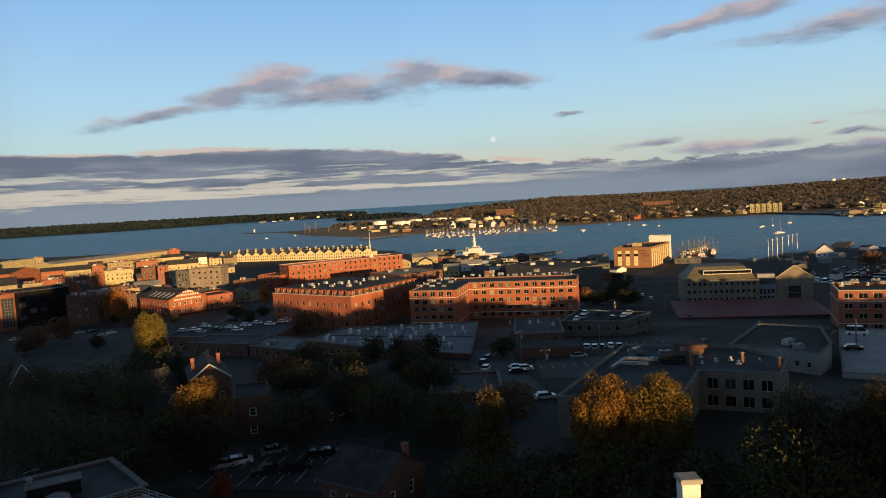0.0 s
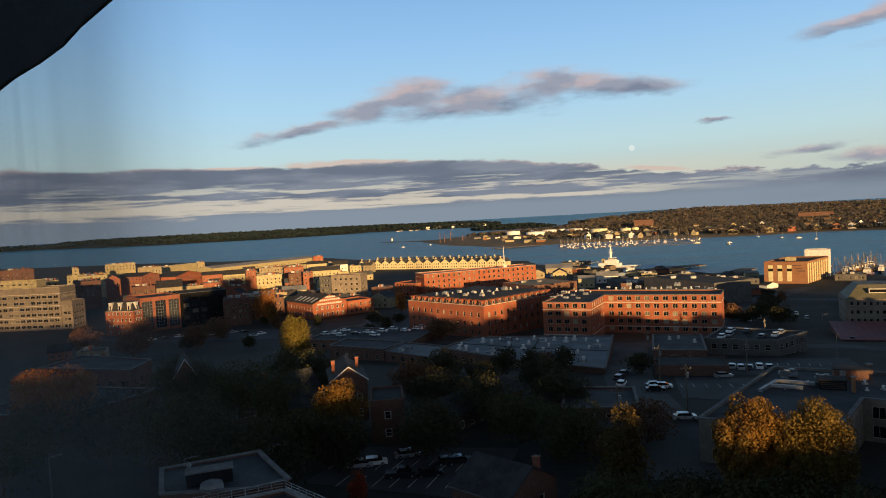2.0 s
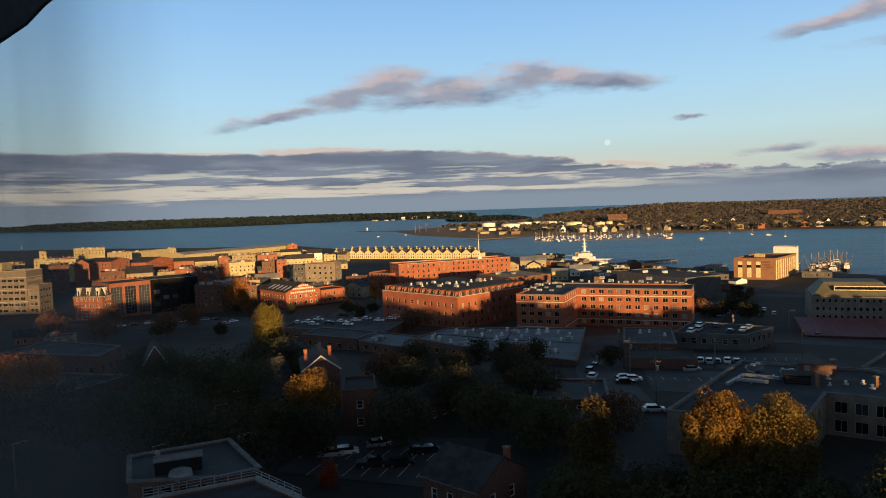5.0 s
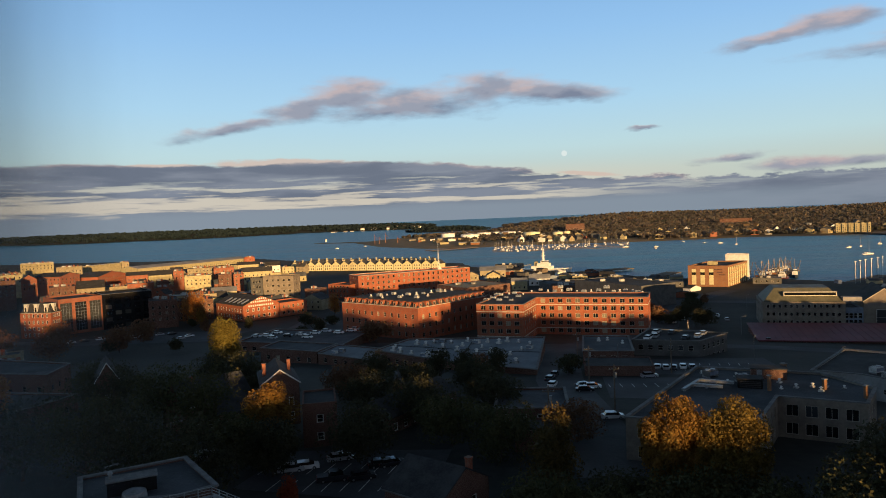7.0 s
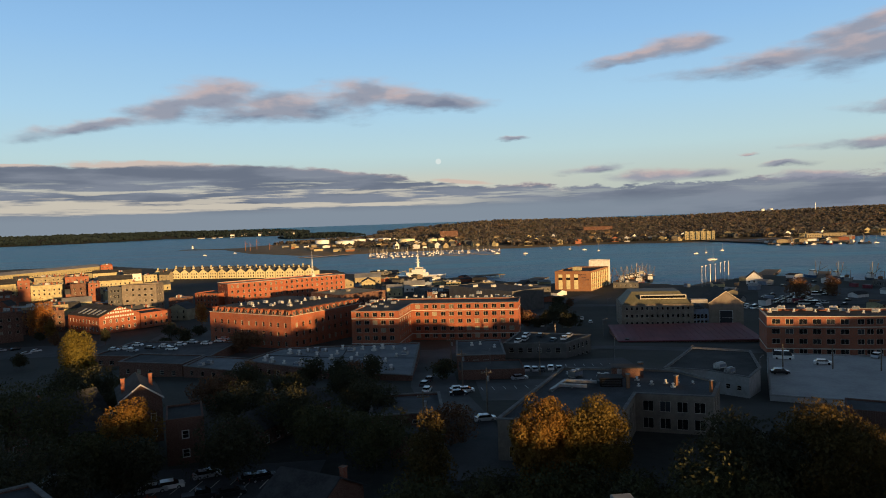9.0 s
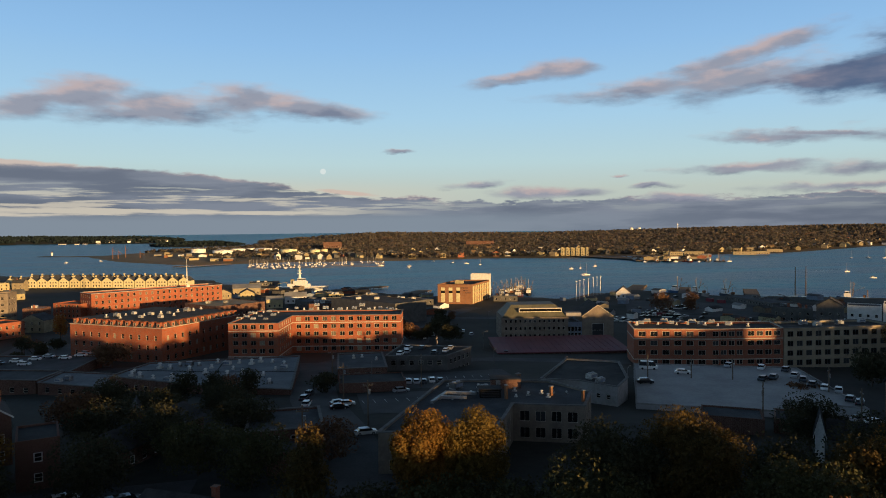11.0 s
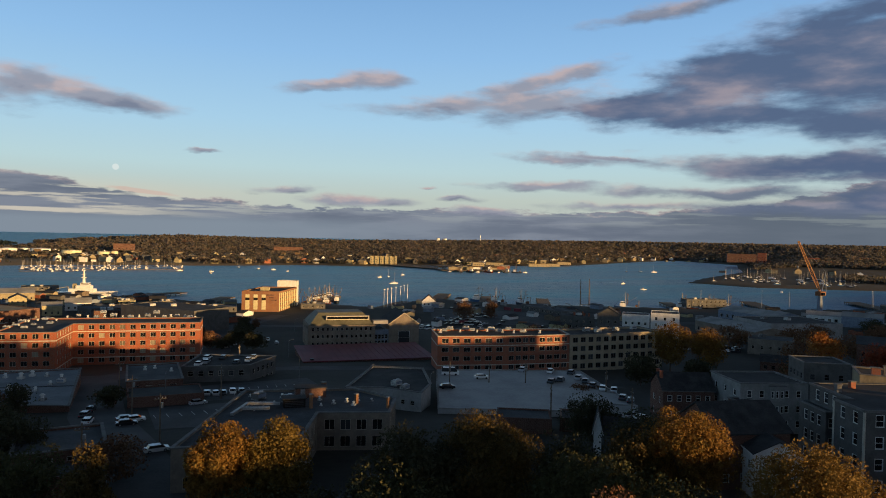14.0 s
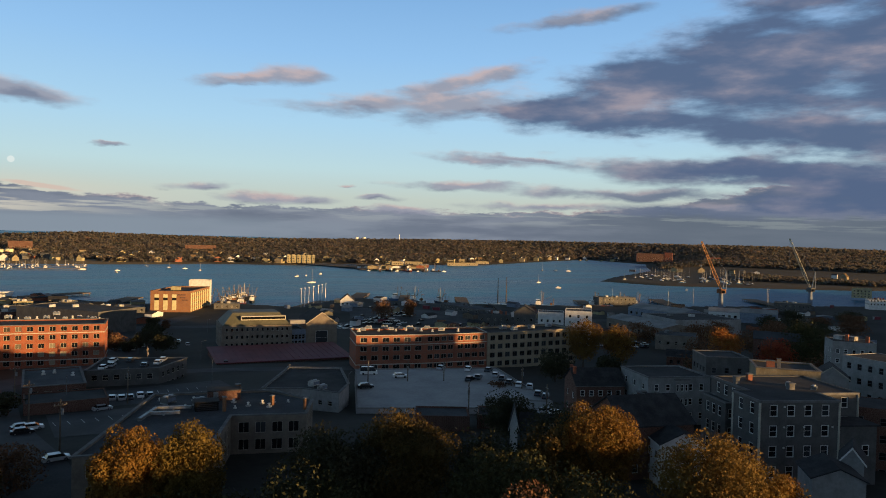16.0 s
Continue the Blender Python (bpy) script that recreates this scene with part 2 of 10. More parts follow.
col = blend(NT, A_GREAT, col, great_col)
moon = ramp01(NT, blob(4.6, 4.73, 0.26, 0.26, 0.0, AE), 0.0, 0.25)
col = blend(NT, calc(NT, "MULTIPLY", moon, 0.45), col, (0.95, 0.95, 0.9, 1))
back = NT.nodes.new("ShaderNodeBackground")
NT.links.new(col, back.inputs[0])
back.inputs[1].default_value = 0.57
NT.links.new(back.outputs[0], NT.nodes.new("ShaderNodeOutputWorld").inputs[0])


# ---- materials ----
def material(name, dark, light, scale=0.6, rough=0.85, metal=0.0, bump=0.3, fine=6.0, vary=0.0, island=0.0, spec=0.22):
    """Two colours mixed by coarse and fine noise in object space; vary: change from object to object, island: from piece to piece."""
    m = bpy.data.materials.new(name)
    m.use_nodes = True
    t = m.node_tree
    bsdf = t.nodes["Principled BSDF"]
    vec = t.nodes.new("ShaderNodeTexCoord").outputs["Object"]
    coarse, grain = noise_tex(t, vec, scale, 4.0, 0.6), noise_tex(t, vec, scale * fine, 3.0, 0.6)
    fac = calc(t, "ADD", calc(t, "MULTIPLY", coarse, 0.65), calc(t, "MULTIPLY", grain, 0.35))
    fac = ramp01(t, fac, 0.33, 0.67)
    if vary:
        fac = calc(t, "ADD", fac, calc(t, "MULTIPLY", calc(t, "SUBTRACT", t.nodes.new("ShaderNodeObjectInfo").outputs["Random"], 0.5), vary), clamp=True)
    if island:
        fac = calc(t, "ADD", fac, calc(t, "MULTIPLY", calc(t, "SUBTRACT", t.nodes.new("ShaderNodeNewGeometry").outputs["Random Per Island"], 0.5), island), clamp=True)
    c = blend(t, fac, (*dark, 1), (*light, 1))
    t.links.new(c, bsdf.inputs["Base Color"])
    t.links.new(calc(t, "ADD", calc(t, "MULTIPLY", grain, 0.14), rough - 0.07, clamp=True), bsdf.inputs["Roughness"])
    bsdf.inputs["Metallic"].default_value = metal
    bsdf.inputs["Specular IOR Level"].default_value = spec
    if bump:
        b = t.nodes.new("ShaderNodeBump")
        b.inputs["Strength"].default_value, b.inputs["Distance"].default_value = bump, 0.05
        t.links.new(grain, b.inputs["Height"])
        t.links.new(b.outputs[0], bsdf.inputs["Normal"])
    return m


def brickwork(name, dark, light, mortar=(0.20, 0.13, 0.10)):
    m = material(name, dark, light, 0.25, 0.9, bump=0.3, fine=8.0, vary=0.3)
    t = m.node_tree
    bsdf = t.nodes["Principled BSDF"]
    base = bsdf.inputs["Base Color"].links[0].from_socket
    geo = t.nodes.new("ShaderNodeNewGeometry")
    s = t.nodes.new("ShaderNodeSeparateXYZ")
    t.links.new(geo.outputs["Position"], s.inputs[0])
    k = t.nodes.new("ShaderNodeCombineXYZ")
    t.links.new(calc(t, "ADD", s.outputs[0], s.outputs[1]), k.inputs[0])
    t.links.new(s.outputs[2], k.inputs[1])
    b = t.nodes.new("ShaderNodeTexBrick")
    t.links.new(k.outputs[0], b.inputs["Vector"])
    t.links.new(base, b.inputs["Color1"])
    t.links.new(blend(t, 0.25, base, (*dark, 1)), b.inputs["Color2"])
    b.inputs["Mortar"].default_value = (*mortar, 1)
    b.inputs["Scale"].default_value, b.inputs["Mortar Size"].default_value = 1.0, 0.008
    b.inputs["Brick Width"].default_value, b.inputs["Row Height"].default_value = 0.215, 0.075
    t.links.new(b.outputs[0], bsdf.inputs["Base Color"])
    return m


BRICK = brickwork("red_brick", (0.235, 0.056, 0.025), (0.36, 0.10, 0.044))
BRICK_OLD = brickwork("old_brick", (0.20, 0.058, 0.032), (0.33, 0.11, 0.06))
# far darker brick; on the shaded blocks, part of the shade is in this colour
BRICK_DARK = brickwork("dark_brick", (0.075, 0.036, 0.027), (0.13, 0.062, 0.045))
BRICK_BROWN = brickwork("brown_brick", (0.20, 0.09, 0.042), (0.29, 0.14, 0.065))
STONE = material("beige_stone", (0.15, 0.125, 0.10), (0.24, 0.20, 0.16), 0.3, 0.9, vary=0.2)
CONCRETE = material("concrete", (0.20, 0.195, 0.19), (0.32, 0.31, 0.30), 0.2, 0.9)
CREAM = material("cream_cladding", (0.25, 0.215, 0.12), (0.43, 0.375, 0.22), 0.4, 0.8, vary=0.5)
WHITE = material("white_paint", (0.52, 0.51, 0.48), (0.70, 0.69, 0.66), 0.5, 0.7, vary=0.2)
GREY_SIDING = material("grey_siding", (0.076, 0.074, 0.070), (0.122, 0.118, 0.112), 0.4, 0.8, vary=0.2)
SAND = material("sand_render", (0.26, 0.215, 0.15), (0.36, 0.305, 0.22), 0.3, 0.85)
GREY_PALE = material("pale_grey_clapboard", (0.20, 0.20, 0.195), (0.30, 0.30, 0.29), 0.4, 0.8, vary=0.2)
TAN = material("tan_cladding", (0.20, 0.165, 0.105), (0.32, 0.27, 0.175), 0.3, 0.85, vary=0.4)
ROOF_GREY = material("gravel_roof", (0.046, 0.05, 0.057), (0.100, 0.106, 0.116), 0.12, 0.95, fine=20.0, vary=0.3)
DECK_PALE = material("pale_deck_concrete", (0.29, 0.29, 0.29), (0.41, 0.41, 0.405), 0.1, 0.85, fine=12.0)
ROOF_BLUE = material("blue_grey_membrane_roof", (0.13, 0.15, 0.17), (0.22, 0.24, 0.26), 0.12, 0.95, fine=14.0)
ROOF_DARK = material("bitumen_roof", (0.024, 0.024, 0.026), (0.062, 0.061, 0.062), 0.15, 0.9, fine=14.0, vary=0.3)
ROOF_PALE = material("pale_membrane_roof", (0.20, 0.20, 0.20), (0.34, 0.34, 0.33), 0.1, 0.85, fine=12.0, vary=0.3)
SHINGLE = material("slate_shingles", (0.026, 0.026, 0.028), (0.062, 0.061, 0.062), 0.4, 0.9, fine=9.0, vary=0.4)
SHINGLE_BROWN = material("brown_shingles", (0.09, 0.06, 0.035), (0.17, 0.115, 0.065), 0.4, 0.9, vary=0.3)
OLIVE = material("olive_metal_roof", (0.07, 0.07, 0.05), (0.12, 0.115, 0.085), 0.2, 0.6)
RED_ROOF = material("dark_red_metal_roof", (0.13, 0.025, 0.035), (0.20, 0.045, 0.055), 0.1, 0.6, fine=10.0)
METAL = material("galvanised_metal", (0.20, 0.205, 0.21), (0.36, 0.365, 0.37), 0.8, 0.45, 0.6, vary=0.5)
UNIT = material("painted_sheet_metal", (0.10, 0.10, 0.10), (0.52, 0.51, 0.48), 0.6, 0.6, vary=1.2)
ASPHALT = material("asphalt", (0.045, 0.046, 0.049), (0.085, 0.085, 0.088), 0.08, 0.9, fine=30.0)
LINE = material("worn_white_line_paint", (0.35, 0.35, 0.34), (0.6, 0.6, 0.58), 0.9, 0.8)
COPING = material("grey_coping", (0.10, 0.10, 0.10), (0.19, 0.185, 0.18), 0.6, 0.8)
DARK_CLAD = material("dark_bronze_cladding", (0.008, 0.008, 0.009), (0.02, 0.019, 0.018), 0.4, 0.9, spec=0.05)
PALE_CREAM = material("pale_cream_clapboard", (0.44, 0.39, 0.22), (0.60, 0.54, 0.33), 0.4, 0.8, vary=0.6)
TRIM = material("pale_trim", (0.36, 0.33, 0.27), (0.50, 0.46, 0.39), 0.8, 0.7)
BARK = material("bark", (0.06, 0.045, 0.035), (0.13, 0.10, 0.08), 3.0, 0.95, bump=0.6)
TIMBER = material("weathered_timber", (0.10, 0.075, 0.055), (0.19, 0.15, 0.11), 0.7, 0.9)
RUST = material("rusty_steel", (0.14, 0.06, 0.03), (0.25, 0.12, 0.06), 0.7, 0.85)
RUBBER = material("rubber", (0.015, 0.015, 0.015), (0.03, 0.03, 0.03), 2.0, 0.9)
TANK_WHITE = material("tank_white", (0.66, 0.65, 0.60), (0.80, 0.79, 0.74), 0.05, 0.6)
TANK_YELLOW = material("tank_pale_yellow", (0.58, 0.55, 0.34), (0.70, 0.67, 0.44), 0.05, 0.6)
BOOM_ORANGE = material("orange_crane_steel", (0.45, 0.20, 0.07), (0.60, 0.30, 0.11), 0.5, 0.6)
BOOM_CREAM = material("cream_crane_steel", (0.46, 0.41, 0.28), (0.62, 0.56, 0.40), 0.5, 0.6)
STEEL_BLUE = material("blue_grey_steel", (0.12, 0.15, 0.20), (0.20, 0.24, 0.30), 0.5, 0.6)
FABRIC = material("dark_drape_cloth", (0.30, 0.31, 0.33), (0.40, 0.41, 0.43), 6.0, 0.95)
_t = FABRIC.node_tree
_tr = _t.nodes.new("ShaderNodeBsdfTranslucent")
_tr.inputs[0].default_value = (0.16, 0.17, 0.19, 1)
_mx = _t.nodes.new("ShaderNodeMixShader")
_mx.inputs[0].default_value = 0.35
_t.links.new(_t.nodes["Principled BSDF"].outputs[0], _mx.inputs[1])
_t.links.new(_tr.outputs[0], _mx.inputs[2])
_t.links.new(_mx.outputs[0], _t.nodes["Material Output"].inputs[0])


def edge_veil():
    """Thin grey sheet that dims the window's edge: mostly seen through, thinner towards its free edge, in soft upright
    folds.
    """
    m = bpy.data.materials.new("grey_edge_veil")
    m.use_nodes = True
    t = m.node_tree
    vec = t.nodes.new("ShaderNodeTexCoord").outputs["Object"]
    s = t.nodes.new("ShaderNodeSeparateXYZ")
    t.links.new(vec, s.inputs[0])
    mp = t.nodes.new("ShaderNodeMapping")
    t.links.new(vec, mp.inputs[0])
    mp.inputs["Scale"].default_value = (16.0, 0.4, 0.4)
    folds = noise_tex(t, mp.outputs[0], 1.0, 3.0, 0.55)
    x = calc(t, "ADD", s.outputs[0], calc(t, "MULTIPLY", calc(t, "SUBTRACT", folds, 0.5), 0.08))
    thick = calc(t, "MULTIPLY", ramp01(t, x, VEIL_EDGE, VEIL_EDGE - 0.22), calc(t, "ADD", calc(t, "MULTIPLY", folds, 0.5), 0.25))
    clear, cloth = t.nodes.new("ShaderNodeBsdfTransparent"), t.nodes.new("ShaderNodeBsdfTranslucent")
    cloth.inputs[0].default_value = (0.10, 0.11, 0.12, 1)
    mix = t.nodes.new("ShaderNodeMixShader")
    t.links.new(thick, mix.inputs[0])
    t.links.new(clear.outputs[0], mix.inputs[1])
    t.links.new(cloth.outputs[0], mix.inputs[2])
    t.links.new(mix.outputs[0], t.nodes["Material Output"].inputs[0])
    return m


VEIL_EDGE = -0.42
VEIL = edge_veil()
PLASTER = material("dim_room_plaster", (0.55, 0.54, 0.52), (0.66, 0.65, 0.63), 1.0, 0.9)


def glass(name, dark, pale, island=False):
    """Window glass that is dark, or backed by a pale blind in some windows."""
    m = bpy.data.materials.new(name)
    m.use_nodes = True
    t = m.node_tree
    bsdf = t.nodes["Principled BSDF"]
    r = t.nodes.new("ShaderNodeNewGeometry").outputs["Random Per Island"] if island else t.nodes.new("ShaderNodeObjectInfo").outputs["Random"]
    t.links.new(blend(t, ramp01(t, r, 0.76, 0.9), (*dark, 1), (*pale, 1)), bsdf.inputs["Base Color"])
    bsdf.inputs["Roughness"].default_value = 0.04
    return m


PANE = glass("window_glass", (0.012, 0.013, 0.015), (0.30, 0.26, 0.19))
FAR_PANE = glass("far_window_glass", (0.012, 0.013, 0.015), (0.16, 0.14, 0.11), True)
PANE_DARK = glass("dark_window_glass", (0.010, 0.011, 0.013), (0.04, 0.042, 0.045))


def paint(name, c, rough=0.3):
    m = material(name, tuple(v * 0.85 for v in c), c, 0.8, rough, 0.0, 0.0)
    m.node_tree.nodes["Principled BSDF"].inputs["Coat Weight"].default_value = 0.5
    return m


def foliage(name, cols, through=0.25):
    """Leaves: colour picked leaf by leaf, with light shining through a little."""
    m = bpy.data.materials.new(name)
    m.use_nodes = True
    t = m.node_tree
    bsdf = t.nodes["Principled BSDF"]
    geo = t.nodes.new("ShaderNodeNewGeometry")
    rnd = geo.outputs["Random Per Island"]
    big = noise_tex(t, t.nodes.new("ShaderNodeTexCoord").outputs["Object"], 0.35, 3.0, 0.6)
    x = calc(t, "ADD", calc(t, "MULTIPLY", rnd, 0.5), calc(t, "MULTIPLY", ramp01(t, big, 0.3, 0.7), 0.5))
    c = blend(t, ramp01(t, x, 0.1, 0.5), (*cols[0], 1), (*cols[1], 1))
    c = blend(t, ramp01(t, x, 0.5, 0.95), c, (*cols[2], 1))
    t.links.new(c, bsdf.inputs["Base Color"])
    bsdf.inputs["Roughness"].default_value = 0.7
    bsdf.inputs["Specular IOR Level"].default_value = 0.2
    tr = t.nodes.new("ShaderNodeBsdfTranslucent")
    t.links.new(c, tr.inputs[0])
    mix = t.nodes.new("ShaderNodeMixShader")
    mix.inputs[0].default_value = through
    t.links.new(bsdf.outputs[0], mix.inputs[1])
    t.links.new(tr.outputs[0], mix.inputs[2])
    t.links.new(mix.outputs[0], t.nodes["Material Output"].inputs[0])
    return m


LEAF_GOLD = foliage("gold_leaves", ((0.090, 0.044, 0.011), (0.200, 0.103, 0.021), (0.205, 0.138, 0.033)))
LEAF_MIXED = foliage("olive_gold_leaves", ((0.05, 0.038, 0.012), (0.085, 0.058, 0.017), (0.12, 0.075, 0.02)))
LEAF_OLIVE = foliage("olive_yellow_leaves", ((0.075, 0.052, 0.013), (0.14, 0.092, 0.020), (0.19, 0.125, 0.028)))
LEAF_ORANGE = foliage("orange_leaves", ((0.22, 0.07, 0.02), (0.34, 0.13, 0.03), (0.30, 0.18, 0.05)))
LEAF_BROWN = foliage("golden_brown_leaves", ((0.095, 0.056, 0.014), (0.18, 0.108, 0.026), (0.19, 0.135, 0.038)))
LEAF_RED = foliage("red_leaves", ((0.20, 0.035, 0.02), (0.34, 0.07, 0.03), (0.25, 0.10, 0.04)))
LEAF_GREEN = foliage("green_leaves", ((0.040, 0.044, 0.018), (0.062, 0.061, 0.024), (0.090, 0.078, 0.030)))
LEAF_LIME = foliage("yellow_green_leaves", ((0.08, 0.060, 0.013), (0.145, 0.110, 0.020), (0.115, 0.100, 0.026)))
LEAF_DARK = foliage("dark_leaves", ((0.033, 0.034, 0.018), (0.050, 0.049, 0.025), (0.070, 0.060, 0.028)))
LEAF_RUSSET = foliage("russet_leaves", ((0.09, 0.045, 0.025), (0.15, 0.075, 0.04), (0.18, 0.11, 0.06)))


def woods_material(name):
    """Far woods in autumn: green, brown, russet and ochre crowns, one colour a crown, shaded tuft by tuft."""
    m = bpy.data.materials.new(name)
    m.use_nodes = True
    t = m.node_tree
    bsdf = t.nodes["Principled BSDF"]
    vec = t.nodes.new("ShaderNodeTexCoord").outputs["Object"]
    cell = t.nodes.new("ShaderNodeTexVoronoi")
    cell.voronoi_dimensions = "2D"
    t.links.new(vec, cell.inputs["Vector"])
    cell.inputs["Scale"].default_value = 0.095
    sp = t.nodes.new("ShaderNodeSeparateXYZ")
    t.links.new(cell.outputs["Color"], sp.inputs[0])
    tuft = t.nodes.new("ShaderNodeNewGeometry").outputs["Random Per Island"]
    drift = noise_tex(t, vec, 0.006, 3.0, 0.55)
    x = calc(t, "ADD", calc(t, "MULTIPLY", sp.outputs[0], 0.7), calc(t, "MULTIPLY", calc(t, "SUBTRACT", drift, 0.35), 0.8), clamp=True)
    r = t.nodes.new("ShaderNodeValToRGB")
    # crown colours are greyed, which puts the distance haze into them
    cols = ((0.0, (0.075, 0.08, 0.062)), (0.25, (0.12, 0.115, 0.092)), (0.45, (0.18, 0.155, 0.128)), (0.65, (0.145, 0.115, 0.098)), (0.8, (0.25, 0.195, 0.14)), (0.95, (0.23, 0.125, 0.09)))
    while len(r.color_ramp.elements) < len(cols):
        r.color_ramp.elements.new(0.5)
    for e, (p, c) in zip(r.color_ramp.elements, cols):
        e.position, e.color = p, (*c, 1)
    t.links.new(x, r.inputs[0])
    c = blend(t, calc(t, "MULTIPLY", tuft, 0.45), r.outputs[0], (0.055, 0.05, 0.04, 1))
    t.links.new(c, bsdf.inputs["Base Color"])
    bsdf.inputs["Roughness"].default_value = 0.9
    bsdf.inputs["Specular IOR Level"].default_value = 0.1
    tr = t.nodes.new("ShaderNodeBsdfTranslucent")
    t.links.new(c, tr.inputs[0])
    mix = t.nodes.new("ShaderNodeMixShader")
    mix.inputs[0].default_value = 0.5
    t.links.new(bsdf.outputs[0], mix.inputs[1])
    t.links.new(tr.outputs[0], mix.inputs[2])
    t.links.new(mix.outputs[0], t.nodes["Material Output"].inputs[0])
    return m


WOODS = woods_material("autumn_woods")
SPRUCE = material("dark_spruce_woods", (0.010, 0.018, 0.022), (0.018, 0.028, 0.032), 0.01, 0.95, bump=0.0, spec=0.1)


def ground_material():
    """Paving near the town, dry grass and sand on the far shore, mottled by noise."""
    m = material("ground", (0.026, 0.027, 0.024), (0.055, 0.054, 0.048), 0.02, 0.95, fine=25.0)
    t = m.node_tree
    bsdf = t.nodes["Principled BSDF"]
    base = bsdf.inputs["Base Color"].links[0].from_socket
    p = t.nodes.new("ShaderNodeNewGeometry").outputs["Position"]
    s = t.nodes.new("ShaderNodeSeparateXYZ")
    t.links.new(p, s.inputs[0])
    far = ramp01(t, calc(t, "ADD", s.outputs[1], calc(t, "MULTIPLY", s.outputs[0], 0.55)), 1000.0, 1080.0)
    sand = blend(t, noise_tex(t, p, 0.02, 5.0, 0.6), (0.035, 0.032, 0.024, 1), (0.085, 0.07, 0.048, 1))
    sand = blend(t, ramp01(t, s.outputs[0], 700.0, 250.0), sand, blend(t, noise_tex(t, p, 0.03, 5.0, 0.6), (0.09, 0.075, 0.045, 1), (0.24, 0.19, 0.12, 1)))
    sand = blend(t, ramp01(t, s.outputs[1], 2650.0, 2750.0), sand, (0.02, 0.026, 0.028, 1))
    t.links.new(blend(t, far, base, sand), bsdf.inputs["Base Color"])
    return m


GROUND = ground_material()


def water_material():
    m = bpy.data.materials.new("harbour_water")
    m.use_nodes = True
    t = m.node_tree
    bsdf = t.nodes["Principled BSDF"]
    p = t.nodes.new("ShaderNodeNewGeometry").outputs["Position"]
    mp = t.nodes.new("ShaderNodeMapping")
    t.links.new(p, mp.inputs[0])
    mp.inputs["Scale"].default_value = (0.0016, 0.011, 1.0)
    mp.inputs["Rotation"].default_value = (0, 0, radians(10))
    lanes = noise_tex(t, mp.outputs[0], 1.0, 7.0, 0.66)
    # the blue that waves mirror from the sky is put into the base colour
    t.links.new(blend(t, ramp01(t, lanes, 0.38, 0.66), (0.007, 0.088, 0.185, 1), (0.035, 0.20, 0.33, 1)), bsdf.inputs["Base Color"])
    t.links.new(calc(t, "ADD", calc(t, "MULTIPLY", lanes, 0.3), 0.18), bsdf.inputs["Roughness"])
    bsdf.inputs["IOR"].default_value = 1.33
    bsdf.inputs["Specular IOR Level"].default_value = 0.1
    w1, w2 = noise_tex(t, p, 0.22, 3.0, 0.6), noise_tex(t, p, 0.035, 2.0, 0.5)
    h = calc(t, "ADD", calc(t, "MULTIPLY", w1, 0.6), calc(t, "MULTIPLY", w2, 1.2))
    b = t.nodes.new("ShaderNodeBump")
    b.inputs["Strength"].default_value, b.inputs["Distance"].default_value = 1.0, 2.2
    t.links.new(h, b.inputs["Height"])
    t.links.new(b.outputs[0], bsdf.inputs["Normal"])
    return m


WATER = water_material()
# ---- building blocks ----
def mesh_of(name, verts, faces, mats, index=None, smooth=False):
    me = bpy.data.meshes.new(name)
    me.from_pydata(verts, [], faces)
    for m in (mats if isinstance(mats, (list, tuple)) else [mats]):
        me.materials.append(m)
    if index is not None:
        me.polygons.foreach_set("material_index", index)
    if smooth:
        me.polygons.foreach_set("use_smooth", [True] * len(faces))
    me.update()
    return me


